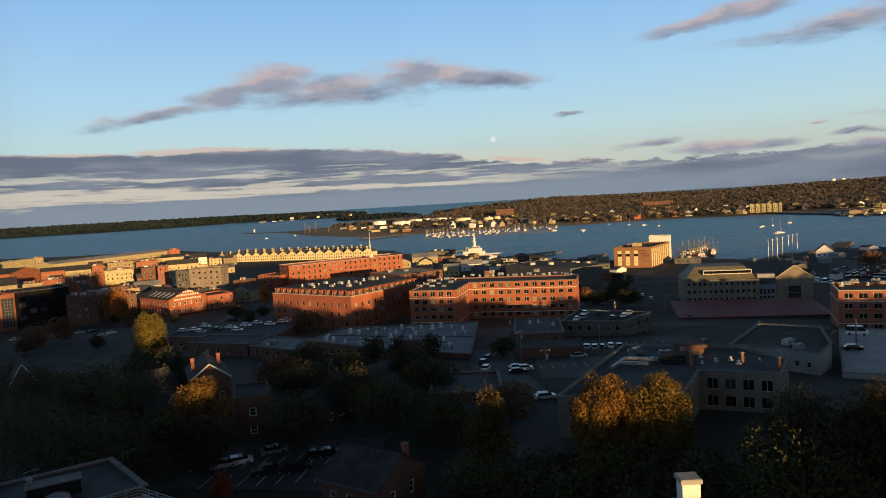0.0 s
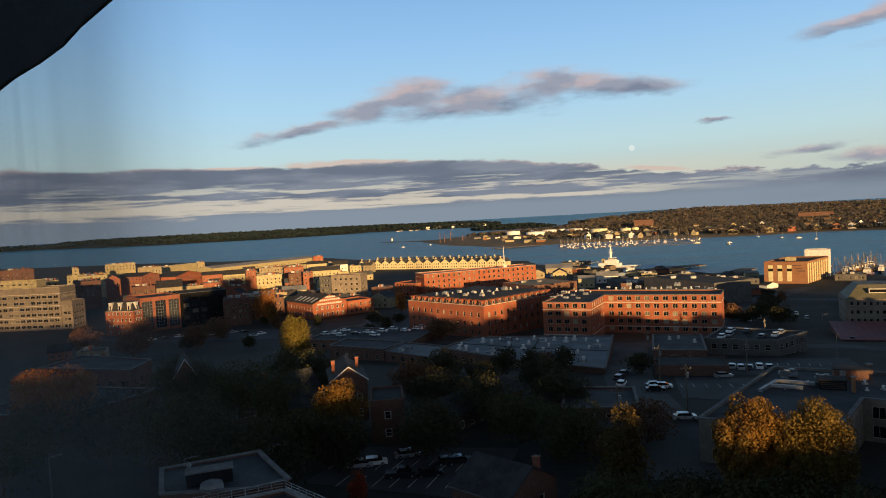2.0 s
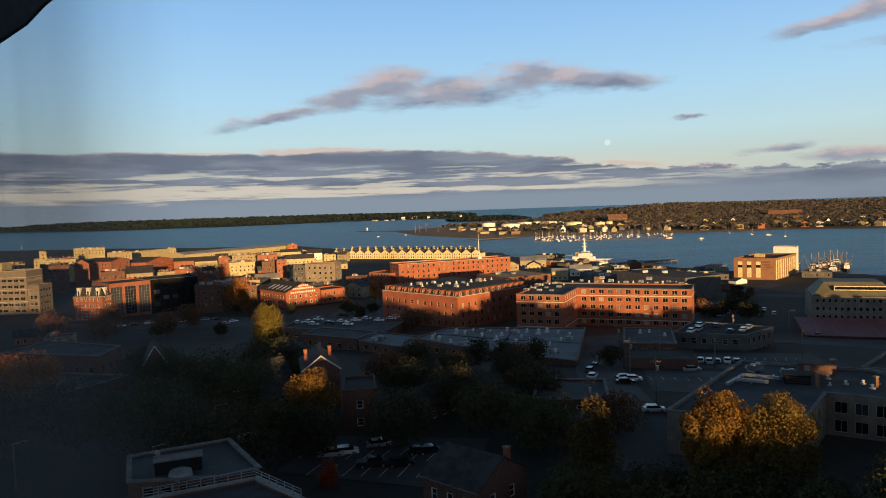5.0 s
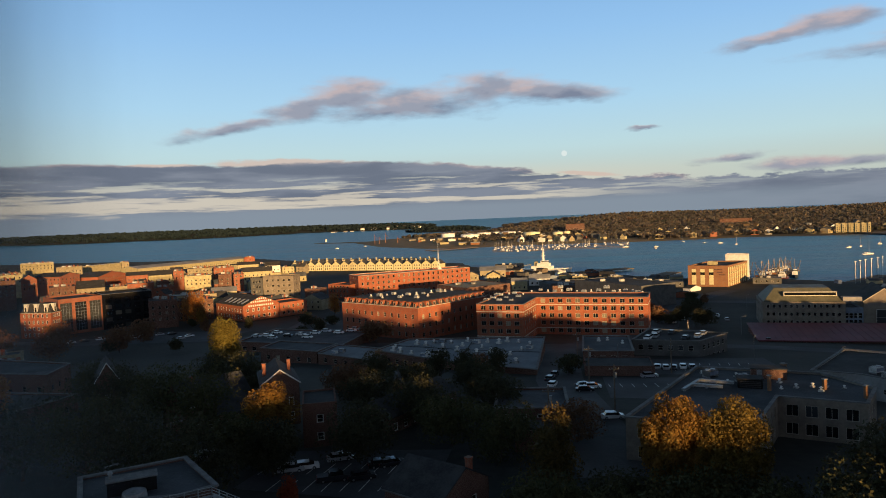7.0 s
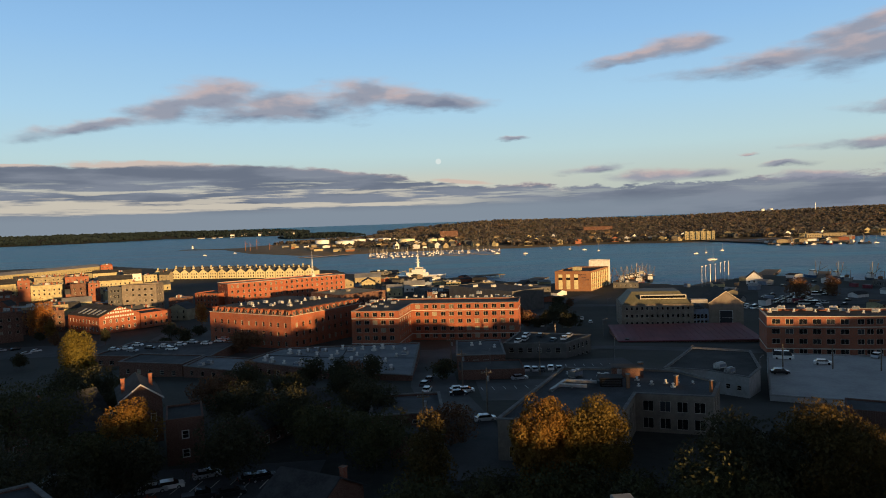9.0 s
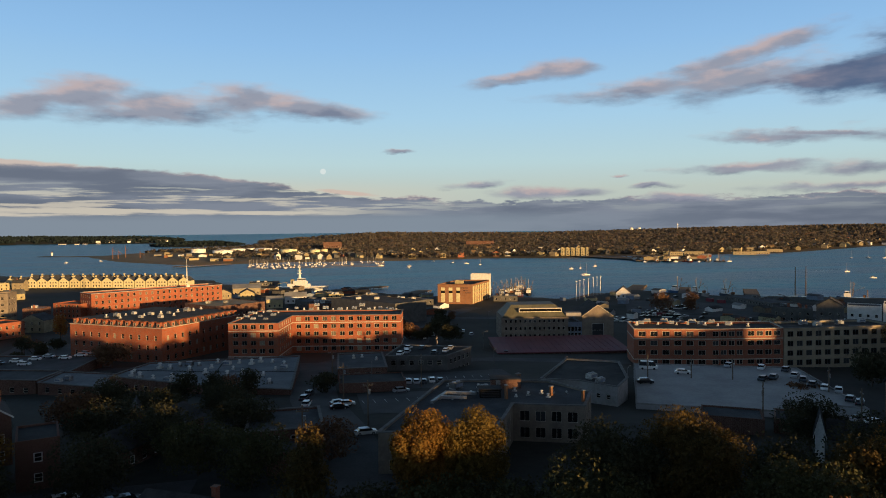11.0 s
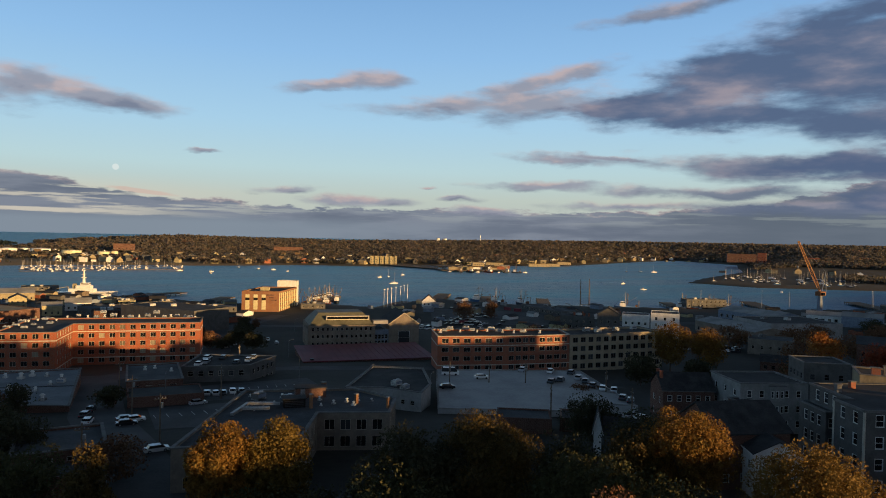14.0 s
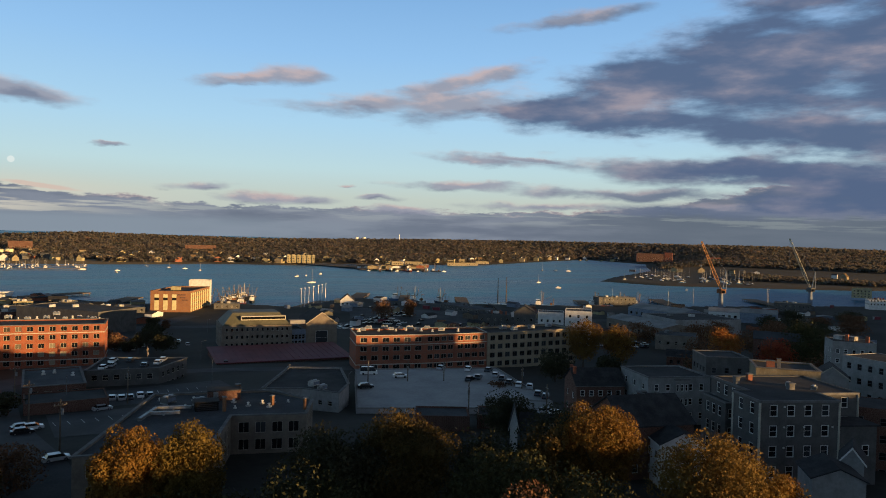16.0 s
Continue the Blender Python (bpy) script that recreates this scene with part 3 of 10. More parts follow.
class Shape:
    """Gathers boxes, prisms, tubes and sheets into one mesh."""

    def __init__(self):
        self.v, self.f = [], []

    def add(self, verts, faces):
        n = len(self.v)
        self.v += [tuple(p) for p in verts]
        self.f += [tuple(i + n for i in f) for f in faces]
        return self

    def box(self, x0, y0, z0, x1, y1, z1, bottom=True):
        v = [(x0, y0, z0), (x1, y0, z0), (x1, y1, z0), (x0, y1, z0), (x0, y0, z1), (x1, y0, z1), (x1, y1, z1), (x0, y1, z1)]
        f = [(0, 1, 5, 4), (1, 2, 6, 5), (2, 3, 7, 6), (3, 0, 4, 7), (4, 5, 6, 7)] + ([(3, 2, 1, 0)] if bottom else [])
        return self.add(v, f)

    def slab(self, x0, y0, z0, x1, y1, z1, edge=0.05):
        """A box with its upper edges cut off at a slant."""
        e = edge
        v = [(x0, y0, z0), (x1, y0, z0), (x1, y1, z0), (x0, y1, z0), (x0, y0, z1 - e), (x1, y0, z1 - e), (x1, y1, z1 - e), (x0, y1, z1 - e),
             (x0 + e, y0 + e, z1), (x1 - e, y0 + e, z1), (x1 - e, y1 - e, z1), (x0 + e, y1 - e, z1)]
        f = [(i, (i + 1) % 4, (i + 1) % 4 + 4, i + 4) for i in range(4)] + [(i + 4, (i + 1) % 4 + 4, (i + 1) % 4 + 8, i + 8) for i in range(4)] + [(8, 9, 10, 11), (3, 2, 1, 0)]
        return self.add(v, f)

    def prism(self, poly, z0, z1, top=True, bottom=False):
        n = len(poly)
        v = [(x, y, z0) for x, y in poly] + [(x, y, z1) for x, y in poly]
        f = [(i, (i + 1) % n, (i + 1) % n + n, i + n) for i in range(n)]
        if top:
            f.append(tuple(range(n, 2 * n)))
        if bottom:
            f.append(tuple(range(n - 1, -1, -1)))
        return self.add(v, f)

    def tube(self, a, b, r0, r1=None, sides=6, caps=True):
        a, b = Vector(a), Vector(b)
        r1 = r0 if r1 is None else r1
        q = (b - a).to_track_quat("Z", "Y")
        v = []
        for p, r in ((a, r0), (b, r1)):
            v += [p + q @ Vector((r * math.cos(6.2832 * i / sides), r * math.sin(6.2832 * i / sides), 0)) for i in range(sides)]
        f = [(i, (i + 1) % sides, (i + 1) % sides + sides, i + sides) for i in range(sides)]
        if caps:
            f += [tuple(range(sides, 2 * sides)), tuple(range(sides - 1, -1, -1))]
        return self.add(v, f)

    def mesh(self, name, mat, smooth=False):
        return mesh_of(name, self.v, self.f, mat, smooth=smooth)

    def welded(self):
        """The same shape with corners that meet made one."""
        seen, order, out = {}, [], Shape()
        for p in self.v:
            k = tuple(round(c, 3) for c in p)
            if k not in seen:
                seen[k] = len(out.v)
                out.v.append(p)
            order.append(seen[k])
        out.f = [tuple(order[i] for i in f) for f in self.f]
        return out


def part(name, shape, mat, parent, label="", m=None):
    me = shape.mesh(name, mat) if isinstance(shape, Shape) else shape
    ob = new(name, me)
    ob.parent = parent
    if m is not None:
        ob.matrix_basis = m
    return tagged(ob, label)


def thing(name, label, category, x, y, z, turn=0.0, group="", kind=""):
    ob = new(name)
    ob.empty_display_size = 0.5
    ob.matrix_basis = pose(x, y, z, 0, 0, turn)
    return tagged(ob, label, category, group, kind)


def single(name, shape, mat, label, category, group="", kind="", m=None):
    me = shape.mesh(name, mat) if isinstance(shape, Shape) else shape
    ob = new(name, me)
    if m is not None:
        ob.matrix_basis = m
    return tagged(ob, label, category, group, kind)


def rect(fl, fr, depth):
    """Footprint from the ends of its front, seen from the window, and its depth; counter-clockwise."""
    a, b = Vector(fl), Vector(fr)
    d = (b - a).normalized()
    n = Vector((-d.y, d.x)) * depth
    return [tuple(a), tuple(b), tuple(b + n), tuple(a + n)]


def inset(poly, w):
    out = []
    n = len(poly)
    for i in range(n):
        p, q, r = Vector(poly[i - 1]), Vector(poly[i]), Vector(poly[(i + 1) % n])
        d1, d2 = (q - p).normalized(), (r - q).normalized()
        n1, n2 = Vector((-d1.y, d1.x)), Vector((-d2.y, d2.x))
        k = (n1 + n2)
        out.append(tuple(q + k * (w / max(0.3, 1 + n1.dot(n2)))))
    return out


WINDOW_MESHES = {}


def window_mesh(w, h, frame_mat, pane_mat, bars, ledge):
    key = (round(w, 2), round(h, 2), frame_mat.name, pane_mat.name, bars, ledge)
    if key not in WINDOW_MESHES:
        s, t = Shape(), 0.16 if frame_mat is WHITE else (0.08 if w < 2.2 else 0.11)
        s.box(-w / 2, -0.07, 0, -w / 2 + t, 0.02, h, False).box(w / 2 - t, -0.07, 0, w / 2, 0.02, h, False)
        s.box(-w / 2 + t, -0.07, h - t, w / 2 - t, 0.02, h, False).box(-w / 2 + t, -0.07, 0, w / 2 - t, 0.02, t, False)
        if bars in (1, 3):
            s.box(-w / 2 + t, -0.05, h * 0.5 - 0.03, w / 2 - t, 0.02, h * 0.5 + 0.03, False)
        if bars in (2, 3):
            s.box(-0.035, -0.05, t, 0.035, 0.02, h - t, False)
        if ledge:
            s.box(-w / 2 - 0.1, -0.3, -0.14, w / 2 + 0.1, 0.0, 0.0)
        n = len(s.f)
        s.add([(-w / 2 + t, 0, t), (w / 2 - t, 0, t), (w / 2 - t, 0, h - t), (-w / 2 + t, 0, h - t)], [(0, 1, 2, 3)])
        WINDOW_MESHES[key] = mesh_of("window", s.v, s.f, [frame_mat, pane_mat], [0] * n + [1] * (len(s.f) - n))
    return WINDOW_MESHES[key]


def facade(s, p0, p1, z0, z1, cols, rows, ww, wh, sill, fh, edge=1.2, reveal=0.2, skip=(), first=0):
    """One wall with openings cut through it, into s. Returns the windows' poses. skip: (column, row) left blank."""
    a, b = Vector((*p0, 0)), Vector((*p1, 0))
    length = (b - a).length
    d = (b - a) / length
    inward = Vector((-d.y, d.x, 0))
    ww = min(ww, 0.8 * (length - 2 * edge) / max(1, cols))
    step = (length - 2 * edge) / max(1, cols)
    xs, zs, xo, zo = [0.0], [z0], [], []
    for i in range(cols):
        c = edge + step * (i + 0.5)
        xo.append(len(xs))
        xs += [c - ww / 2, c + ww / 2]
    xs.append(length)
    for k in range(rows):
        z = z0 + sill + (k + first) * fh
        if z + wh > z1 - 0.15:
            break
        zo.append(len(zs))
        zs += [z, z + wh]
    zs.append(z1)
    spots = []
    at = lambda x, z, q=0.0: a + d * x + inward * q + Vector((0, 0, z))
    for i in range(len(xs) - 1):
        for k in range(len(zs) - 1):
            x0_, x1_, y0_, y1_ = xs[i], xs[i + 1], zs[k], zs[k + 1]
            if i in xo and k in zo and (xo.index(i), zo.index(k)) not in skip:
                o, r = [at(x0_, y0_), at(x1_, y0_), at(x1_, y1_), at(x0_, y1_)], [at(x0_, y0_, reveal), at(x1_, y0_, reveal), at(x1_, y1_, reveal), at(x0_, y1_, reveal)]
                s.add(o + r, [(0, 1, 5, 4), (1, 2, 6, 5), (2, 3, 7, 6), (3, 0, 4, 7)])
                m = Matrix((d, inward, (0, 0, 1))).transposed().to_4x4()
                m.translation = at((x0_ + x1_) / 2, y0_, reveal - 0.03)
                spots.append((m, x1_ - x0_, y1_ - y0_))
            else:
                s.add([at(x0_, y0_), at(x1_, y0_), at(x1_, y1_), at(x0_, y1_)], [(0, 1, 2, 3)])
    return spots


def set_windows(spots, frame_mat, pane, bars, ledge, ob):
    """Each window is a part; in blocks far off, where they are specks, they are joined."""
    far = math.hypot(ob.location.x, ob.location.y) > 430
    if not far:
        for m, w, hh in spots:
            part("window", window_mesh(w, hh, frame_mat, pane, bars, ledge), None, ob, m=m)
    elif spots:
        v, f, index = [], [], []
        for m, w, hh in spots:
            me = window_mesh(w, hh, frame_mat, FAR_PANE, bars, ledge)
            n = len(v)
            v += [tuple(m @ p.co) for p in me.vertices]
            f += [tuple(i + n for i in p.vertices) for p in me.polygons]
            index += [p.material_index for p in me.polygons]
        tagged(part("glazing", mesh_of("glazing", v, f, [frame_mat, FAR_PANE], index), None, ob), kind="stuff")


def building(name, label, poly, z0, z1, wall, roof, faces=None, frame_mat=TRIM, pane=PANE, parapet=0.7, belts=(), cap=None, group="", bars=1, ledge=False, bits=0, category="building"):
    """A flat-roofed block on a polygon: walls with openings, a roof sunk behind its parapet, string courses."""
    cx, cy = sum(p[0] for p in poly) / len(poly), sum(p[1] for p in poly) / len(poly)
    poly = [(x - cx, y - cy) for x, y in poly]
    ob = thing(name, label, category, cx, cy, z0, 0, group)
    h = z1 - z0
    s, spots, n = Shape(), [], len(poly)
    for i in range(n):
        p, q = poly[i], poly[(i + 1) % n]
        f = (faces or {}).get(i)
        if f:
            spots += facade(s, p, q, 0.0, h, **f)
        else:
            s.add([(*p, 0), (*q, 0), (*q, h), (*p, h)], [(0, 1, 2, 3)])
    inner = inset(poly, 0.35)
    for i in range(n):
        j = (i + 1) % n
        s.add([(*poly[i], h), (*poly[j], h), (*inner[j], h), (*inner[i], h)], [(0, 1, 2, 3)])
        s.add([(*inner[i], h), (*inner[j], h), (*inner[j], h - parapet), (*inner[i], h - parapet)], [(0, 1, 2, 3)])
    part("wall", s.welded(), wall, ob)
    part("roof", Shape().add([(*p, h - parapet) for p in inner], [tuple(range(n))]), roof, ob)
    for k in range(0, bits, 3 if category == "shed" else 1):
        e = 1 + (k * 2) % 5
        p = Vector(inner[0]) * (0.2 + 0.13 * e) + Vector(inner[2 % n]) * (0.8 - 0.13 * e) if k % 2 else Vector(inner[1]) * (0.15 + 0.14 * e) + Vector(inner[3 % n]) * (0.85 - 0.14 * e)
        w, t = (0.5, 2.2) if k % 3 else (1.6, 1.5)
        part("chimney" if k % 3 else "roof_hatch", Shape().slab(p.x - w, p.y - w, h - parapet, p.x + w, p.y + w, h - parapet + t, 0.1), BRICK_OLD if k % 3 else UNIT, ob)
    for z in belts:
        out, b = inset(poly, -0.14), Shape()
        for i in range(n):
            j = (i + 1) % n
            b.add([(*out[i], z), (*out[j], z), (*out[j], z + 0.35), (*out[i], z + 0.35), (*poly[i], z), (*poly[j], z), (*poly[j], z + 0.35), (*poly[i], z + 0.35)],
                  [(0, 1, 2, 3), (3, 2, 6, 7), (1, 0, 4, 5)])
        part("string_course", b, TRIM, ob, "pale stone string course")
    if cap:
        out, c = inset(poly, -0.22), Shape()
        top = inset(poly, 0.42)
        for i in range(n):
            j = (i + 1) % n
            c.add([(*out[i], h), (*out[j], h), (*top[j], h), (*top[i], h), (*out[i], h + 0.22), (*out[j], h + 0.22), (*top[j], h + 0.22), (*top[i], h + 0.22)],
                  [(0, 1, 5, 4), (4, 5, 6, 7), (7, 6, 2, 3), (1, 0, 3, 2)])
        part("cornice", c.welded(), cap, ob)
    set_windows(spots, frame_mat, pane, bars, ledge, ob)
    return ob


def gabled(name, label, fl, fr, depth, z0, eave, ridge, wall, roof, along="depth", faces=None, frame_mat=WHITE, pane=PANE_DARK, over=0.35, chimneys=(), group="", bars=1, trim=None, category="house"):
    """A house with a pitched roof. along: the way its ridge runs. Front is edge 0, then right, back, left."""
    a, b = Vector(fl), Vector(fr)
    w = (b - a).length
    turn = math.degrees(math.atan2(b.y - a.y, b.x - a.x))
    ob = thing(name, label, category, a.x, a.y, z0, turn, group)
    he, hr = eave - z0, ridge - z0
    poly = [(0, 0), (w, 0), (w, depth), (0, depth)]
    s, spots = Shape(), []
    for i in range(4):
        f = (faces or {}).get(i)
        p, q = poly[i], poly[(i + 1) % 4]
        if f:
            spots += facade(s, p, q, 0.0, he, **f)
        else:
            s.add([(*p, 0), (*q, 0), (*q, he), (*p, he)], [(0, 1, 2, 3)])
    r, t = Shape(), 0.22
    if along == "depth":
        s.add([(0, 0, he), (w, 0, he), (w / 2, 0, hr)], [(0, 1, 2)]).add([(w, depth, he), (0, depth, he), (w / 2, depth, hr)], [(0, 1, 2)])
        k = (hr - he) / (w / 2)
        for sx, x0_ in ((1, -over), (-1, w + over)):
            e = [(x0_, -over, he - k * over), (w / 2, -over, hr), (w / 2, depth + over, hr), (x0_, depth + over, he - k * over)]
            r.add(e + [(x, y, z + t) for x, y, z in e], [(0, 1, 5, 4), (4, 5, 6, 7), (2, 3, 7, 6), (3, 0, 4, 7), (3, 2, 1, 0)] if sx > 0 else [(1, 0, 4, 5), (5, 4, 7, 6), (3, 2, 6, 7), (0, 3, 7, 4), (0, 1, 2, 3)])
        if trim:
            c = Shape()
            for x0_ in (-over, w + over):
                c.add([(x0_, -over - 0.06, he - k * over - 0.1), (w / 2, -over - 0.06, hr - 0.1), (w / 2, -over - 0.06, hr + t + 0.02), (x0_, -over - 0.06, he - k * over + t + 0.02),
                       (x0_, -over, he - k * over - 0.1), (w / 2, -over, hr - 0.1), (w / 2, -over, hr + t + 0.02), (x0_, -over, he - k * over + t + 0.02)],
                      [(0, 1, 2, 3), (3, 2, 6, 7), (4, 5, 1, 0)])
            part("bargeboard", c, trim, ob, "white painted bargeboard")
    else:
        s.add([(w, 0, he), (w, depth, he), (w, depth / 2, hr)], [(0, 1, 2)]).add([(0, depth, he), (0, 0, he), (0, depth / 2, hr)], [(0, 1, 2)])
        k = (hr - he) / (depth / 2)
        for y0_ in (-over, depth + over):
            e = [(-over, y0_, he - k * over), (w + over, y0_, he - k * over), (w + over, depth / 2, hr), (-over, depth / 2, hr)]
            f = [(0, 1, 5, 4), (4, 5, 6, 7), (1, 2, 6, 5), (3, 0, 4, 7), (3, 2, 1, 0)]
            r.add(e + [(x, y, z + t) for x, y, z in e], f if y0_ < 0 else [q[::-1] for q in f])
        if trim:
            part("gutter", Shape().box(-over, -over - 0.1, he - k * over - 0.05, w + over, -over, he - k * over + 0.15), trim, ob, "white gutter board")
    part("wall", s.welded(), wall, ob)
    part("roof", r, roof, ob)
    for x, y in chimneys:
        part("chimney", Shape().box(x - 0.36, y - 0.36, he, x + 0.36, y + 0.36, hr + 0.6).box(x - 0.44, y - 0.44, hr + 0.6, x + 0.44, y + 0.44, hr + 0.78), BRICK_OLD, ob, "red brick chimney")
    set_windows(spots, frame_mat, pane, bars, False, ob)
    return ob


def win(cols, rows, ww=1.2, wh=1.7, sill=1.0, fh=3.4, **more):
    return dict(cols=cols, rows=rows, ww=ww, wh=wh, sill=sill, fh=fh, **more)
# ---- ground, harbour and islands ----
PROFILE_R, PROFILE_Z = (0, 145, 182, 220, 300, 400, 470), (20, 19.6, 16.7, 14, 8, 4.5, 3.0)


def town_z(x, y):
    return float(np.interp(math.hypot(x, y), PROFILE_R, PROFILE_Z))


def polar(*rows):
    return [(r * math.sin(radians(a)), r * math.cos(radians(a))) for a, r in rows]


TOWN = [(-2600, 1500), (-900, 1290), (-640, 1215), (-470, 1215), (-330, 1060), (-250, 960), (-60, 880), (-40, 800), (66, 690), (136, 600), (214, 566), (245, 530), (300, 575), (335, 590),
        (352, 552), (380, 512), (505, 440), (590, 405), (826, 316), (1400, 120), (1400, -3000), (-2600, -3000)]
SOUTH = [(-430, 1880), (-300, 1560), (-163, 1365), (-70, 1340), (30, 1375), (130, 1362), (200, 1345), (260, 1338), (342, 1344), (454, 1366), (573, 1310), (699, 1357), (800, 1290), (980, 1310), (1160, 1330),
         (1600, 1560), (1900, 1690), (1780, 1350), (1350, 1010), (1000, 830), (874, 750), (890, 640), (1136, 470), (1700, 300), (3900, 600), (3900, 2600), (2200, 3300), (900, 3600), (-60, 3500), (-60, 3150),
         (60, 2900), (0, 2500), (-180, 2150), (-330, 2050)]
ISLE = polar((-58, 4250), (-47, 4400), (-41, 4390), (-34, 4080), (-30, 4060), (-26, 3950), (-22, 4000), (-17, 4130), (-12, 4050), (-7.7, 3965), (-5.8, 4150), (-8, 4500), (-20, 4700), (-40, 4800), (-58, 4800))
ISLET = polar((-7.6, 2950), (-5, 2900), (-1.6, 3050), (-2.5, 3250), (-6, 3300), (-9, 3150))
SPIT = polar((-16.1, 2046), (-13, 1955), (-10.6, 1875), (-10.1, 1640), (-7.3, 1395), (-5, 1400), (-5, 1900), (-10.3, 1960), (-13, 1982), (-16.1, 2070))


def inside_by(poly, x, y):
    """Distance to a polygon's rim, positive inside."""
    d, odd = np.full(x.shape, 1e9), np.zeros(x.shape, bool)
    for (x0, y0), (x1, y1) in zip(poly, poly[1:] + poly[:1]):
        ex, ey = x1 - x0, y1 - y0
        t = np.clip(((x - x0) * ex + (y - y0) * ey) / (ex * ex + ey * ey), 0, 1)
        d = np.minimum(d, np.hypot(x - x0 - t * ex, y - y0 - t * ey))
        cross = (y0 > y) != (y1 > y)
        odd ^= cross & (x < ex * (y - y0) / np.where(ey == 0, 1e-9, ey) + x0)
    return np.where(odd, d, -d)


HILL_AZ, HILL_TOP = (-2, 1, 6, 12, 22, 29, 36, 48, 62, 75), (24, 37, 40, 34, 28, 36, 45, 51, 54, 48)
ISLE_AZ, ISLE_TOP = (-58, -41, -36, -30, -17, -10, -6), (12, 16, 20, 18, 15, 11, 8)


def heights(x, y):
    r, az = np.hypot(x, y), np.degrees(np.arctan2(x, y))
    d = inside_by(TOWN, x, y)
    z = np.where(d > 0, np.minimum(np.interp(r, PROFILE_R, PROFILE_Z), 0.4 + d * 1.2), np.maximum(-6, d * 0.8))
    d = inside_by(SOUTH, x, y)
    s = np.clip((r - 1500) / 1700, 0, 1)
    hill = 2.2 + np.interp(az, HILL_AZ, HILL_TOP) * s * s * (3 - 2 * s)
    bank = np.where(az < 11, 1.6 * np.abs(np.sin(y / 31 + x / 90)) + 1.1 * np.abs(np.sin(x / 23 - y / 60)), 0)
    z = np.maximum(z, np.where(d > 0, np.minimum(hill + bank, d * 0.09), np.maximum(-6, d * 0.3)))
    d = inside_by(ISLE, x, y)
    s = np.clip((r - 3950) / 500, 0, 1)
    z = np.maximum(z, np.where(d > 0, np.interp(az, ISLE_AZ, ISLE_TOP) * np.minimum(1, d / 180) + 3 + 16 * s, -6))
    for poly, top in ((ISLET, 12.0), (SPIT, 2.4)):
        d = inside_by(poly, x, y)
        z = np.maximum(z, np.where(d > 0, np.minimum(top, d * (0.15 if top > 5 else 0.4)), -6))
    return z


def sea_z(r):
    """The sea lies flat, and lifts in the far distance, where the horizon closes it."""
    return 39.0 * np.clip((r - 3950) / 950, 0, 1) ** 1.5


def sheet(name, azs, rs, height, mat, label, category):
    a, r = np.meshgrid(np.radians(azs), rs, indexing="ij")
    x, y = r * np.sin(a), r * np.cos(a)
    z = height(x, y)
    v = np.stack([x, y, z], -1).reshape(-1, 3)
    n, m = len(azs), len(rs)
    i, j = np.meshgrid(np.arange(n - 1), np.arange(m - 1), indexing="ij")
    k = (i * m + j).ravel()
    f = np.stack([k, k + 1, k + m + 1, k + m], -1)[:, ::-1]
    me = mesh_of(name, v.tolist(), f.tolist(), mat, smooth=True)
    return tagged(new(name, me), label, category, kind="structure")


AZS = np.concatenate([np.arange(-180, -60, 4.0), np.arange(-60, 84, 0.5), np.arange(84, 180.1, 4.0)])
RS = np.concatenate([np.arange(1, 400, 7.0), np.arange(400, 1500, 8.0), np.arange(1500, 2600, 18.0), np.arange(2600, 4960, 40.0)])
sheet("ground", AZS, RS, heights, GROUND, "paved sloping town ground and low far shores", "ground")
sheet("water", np.arange(-70, 86, 1.0), np.concatenate([np.arange(380, 4000, 60.0), np.arange(4000, 4961, 40.0)]), lambda x, y: sea_z(np.hypot(x, y)), WATER, "wind-ruffled blue harbour water with paler lanes", "water")

# ---- the tower that holds the window, and the room behind the camera ----
TW = pose(0, 0, EYE, 0, 0, -12)
room = lambda name, s, mat, label, category: single(name, s, mat, label, category, kind="structure", m=TW)
wall = Shape()
wall.box(-9, 0.55, -1.5, -1.5, 0.85, 1.3).box(1.75, 0.55, -1.5, 9, 0.85, 1.3).box(-1.5, 0.55, -1.5, 1.75, 0.85, -0.98).box(-1.5, 0.55, 1.05, 1.75, 0.85, 1.3)
room("wall_window", wall, PLASTER, "thick wall round the high window", "wall")
room("wall_back", Shape().box(-9, -5.2, -1.5, 9, -4.9, 1.3), PLASTER, "plain dim wall at the back of the room", "wall")
room("wall_left", Shape().box(-9, -4.9, -1.5, -8.7, 0.55, 1.3), PLASTER, "plain dim side wall of the room", "wall")
room("wall_right", Shape().box(8.7, -4.9, -1.5, 9, 0.55, 1.3), PLASTER, "plain dim side wall of the room", "wall")
room("floor", Shape().box(-9, -5.2, -1.8, 9, 0.85, -1.5), TIMBER, "dark floor of the high room", "floor")
room("ceiling", Shape().box(-9, -5.2, 1.3, 9, 0.85, 1.6), PLASTER, "plain ceiling of the high room", "ceiling")
tower = thing("hotel_tower", "tall brick hotel tower that holds the lookout room", "building", 0, 0, 20, -12)
part("lower_storeys", Shape().box(-15, -16, 0, 9, 0.8, EYE - 21.8), BRICK_OLD, tower)
part("upper_storeys", Shape().box(-15, -16, EYE - 18.4, 9, 0.8, EYE - 14), BRICK_OLD, tower)
part("rear_storey", Shape().box(-15, -16, EYE - 21.79, 9, -5.21, EYE - 18.41), BRICK_OLD, tower)
wf = thing("window_1", "slim dark frame of the lookout window", "window", 0, 0, EYE, -12, kind="structure")
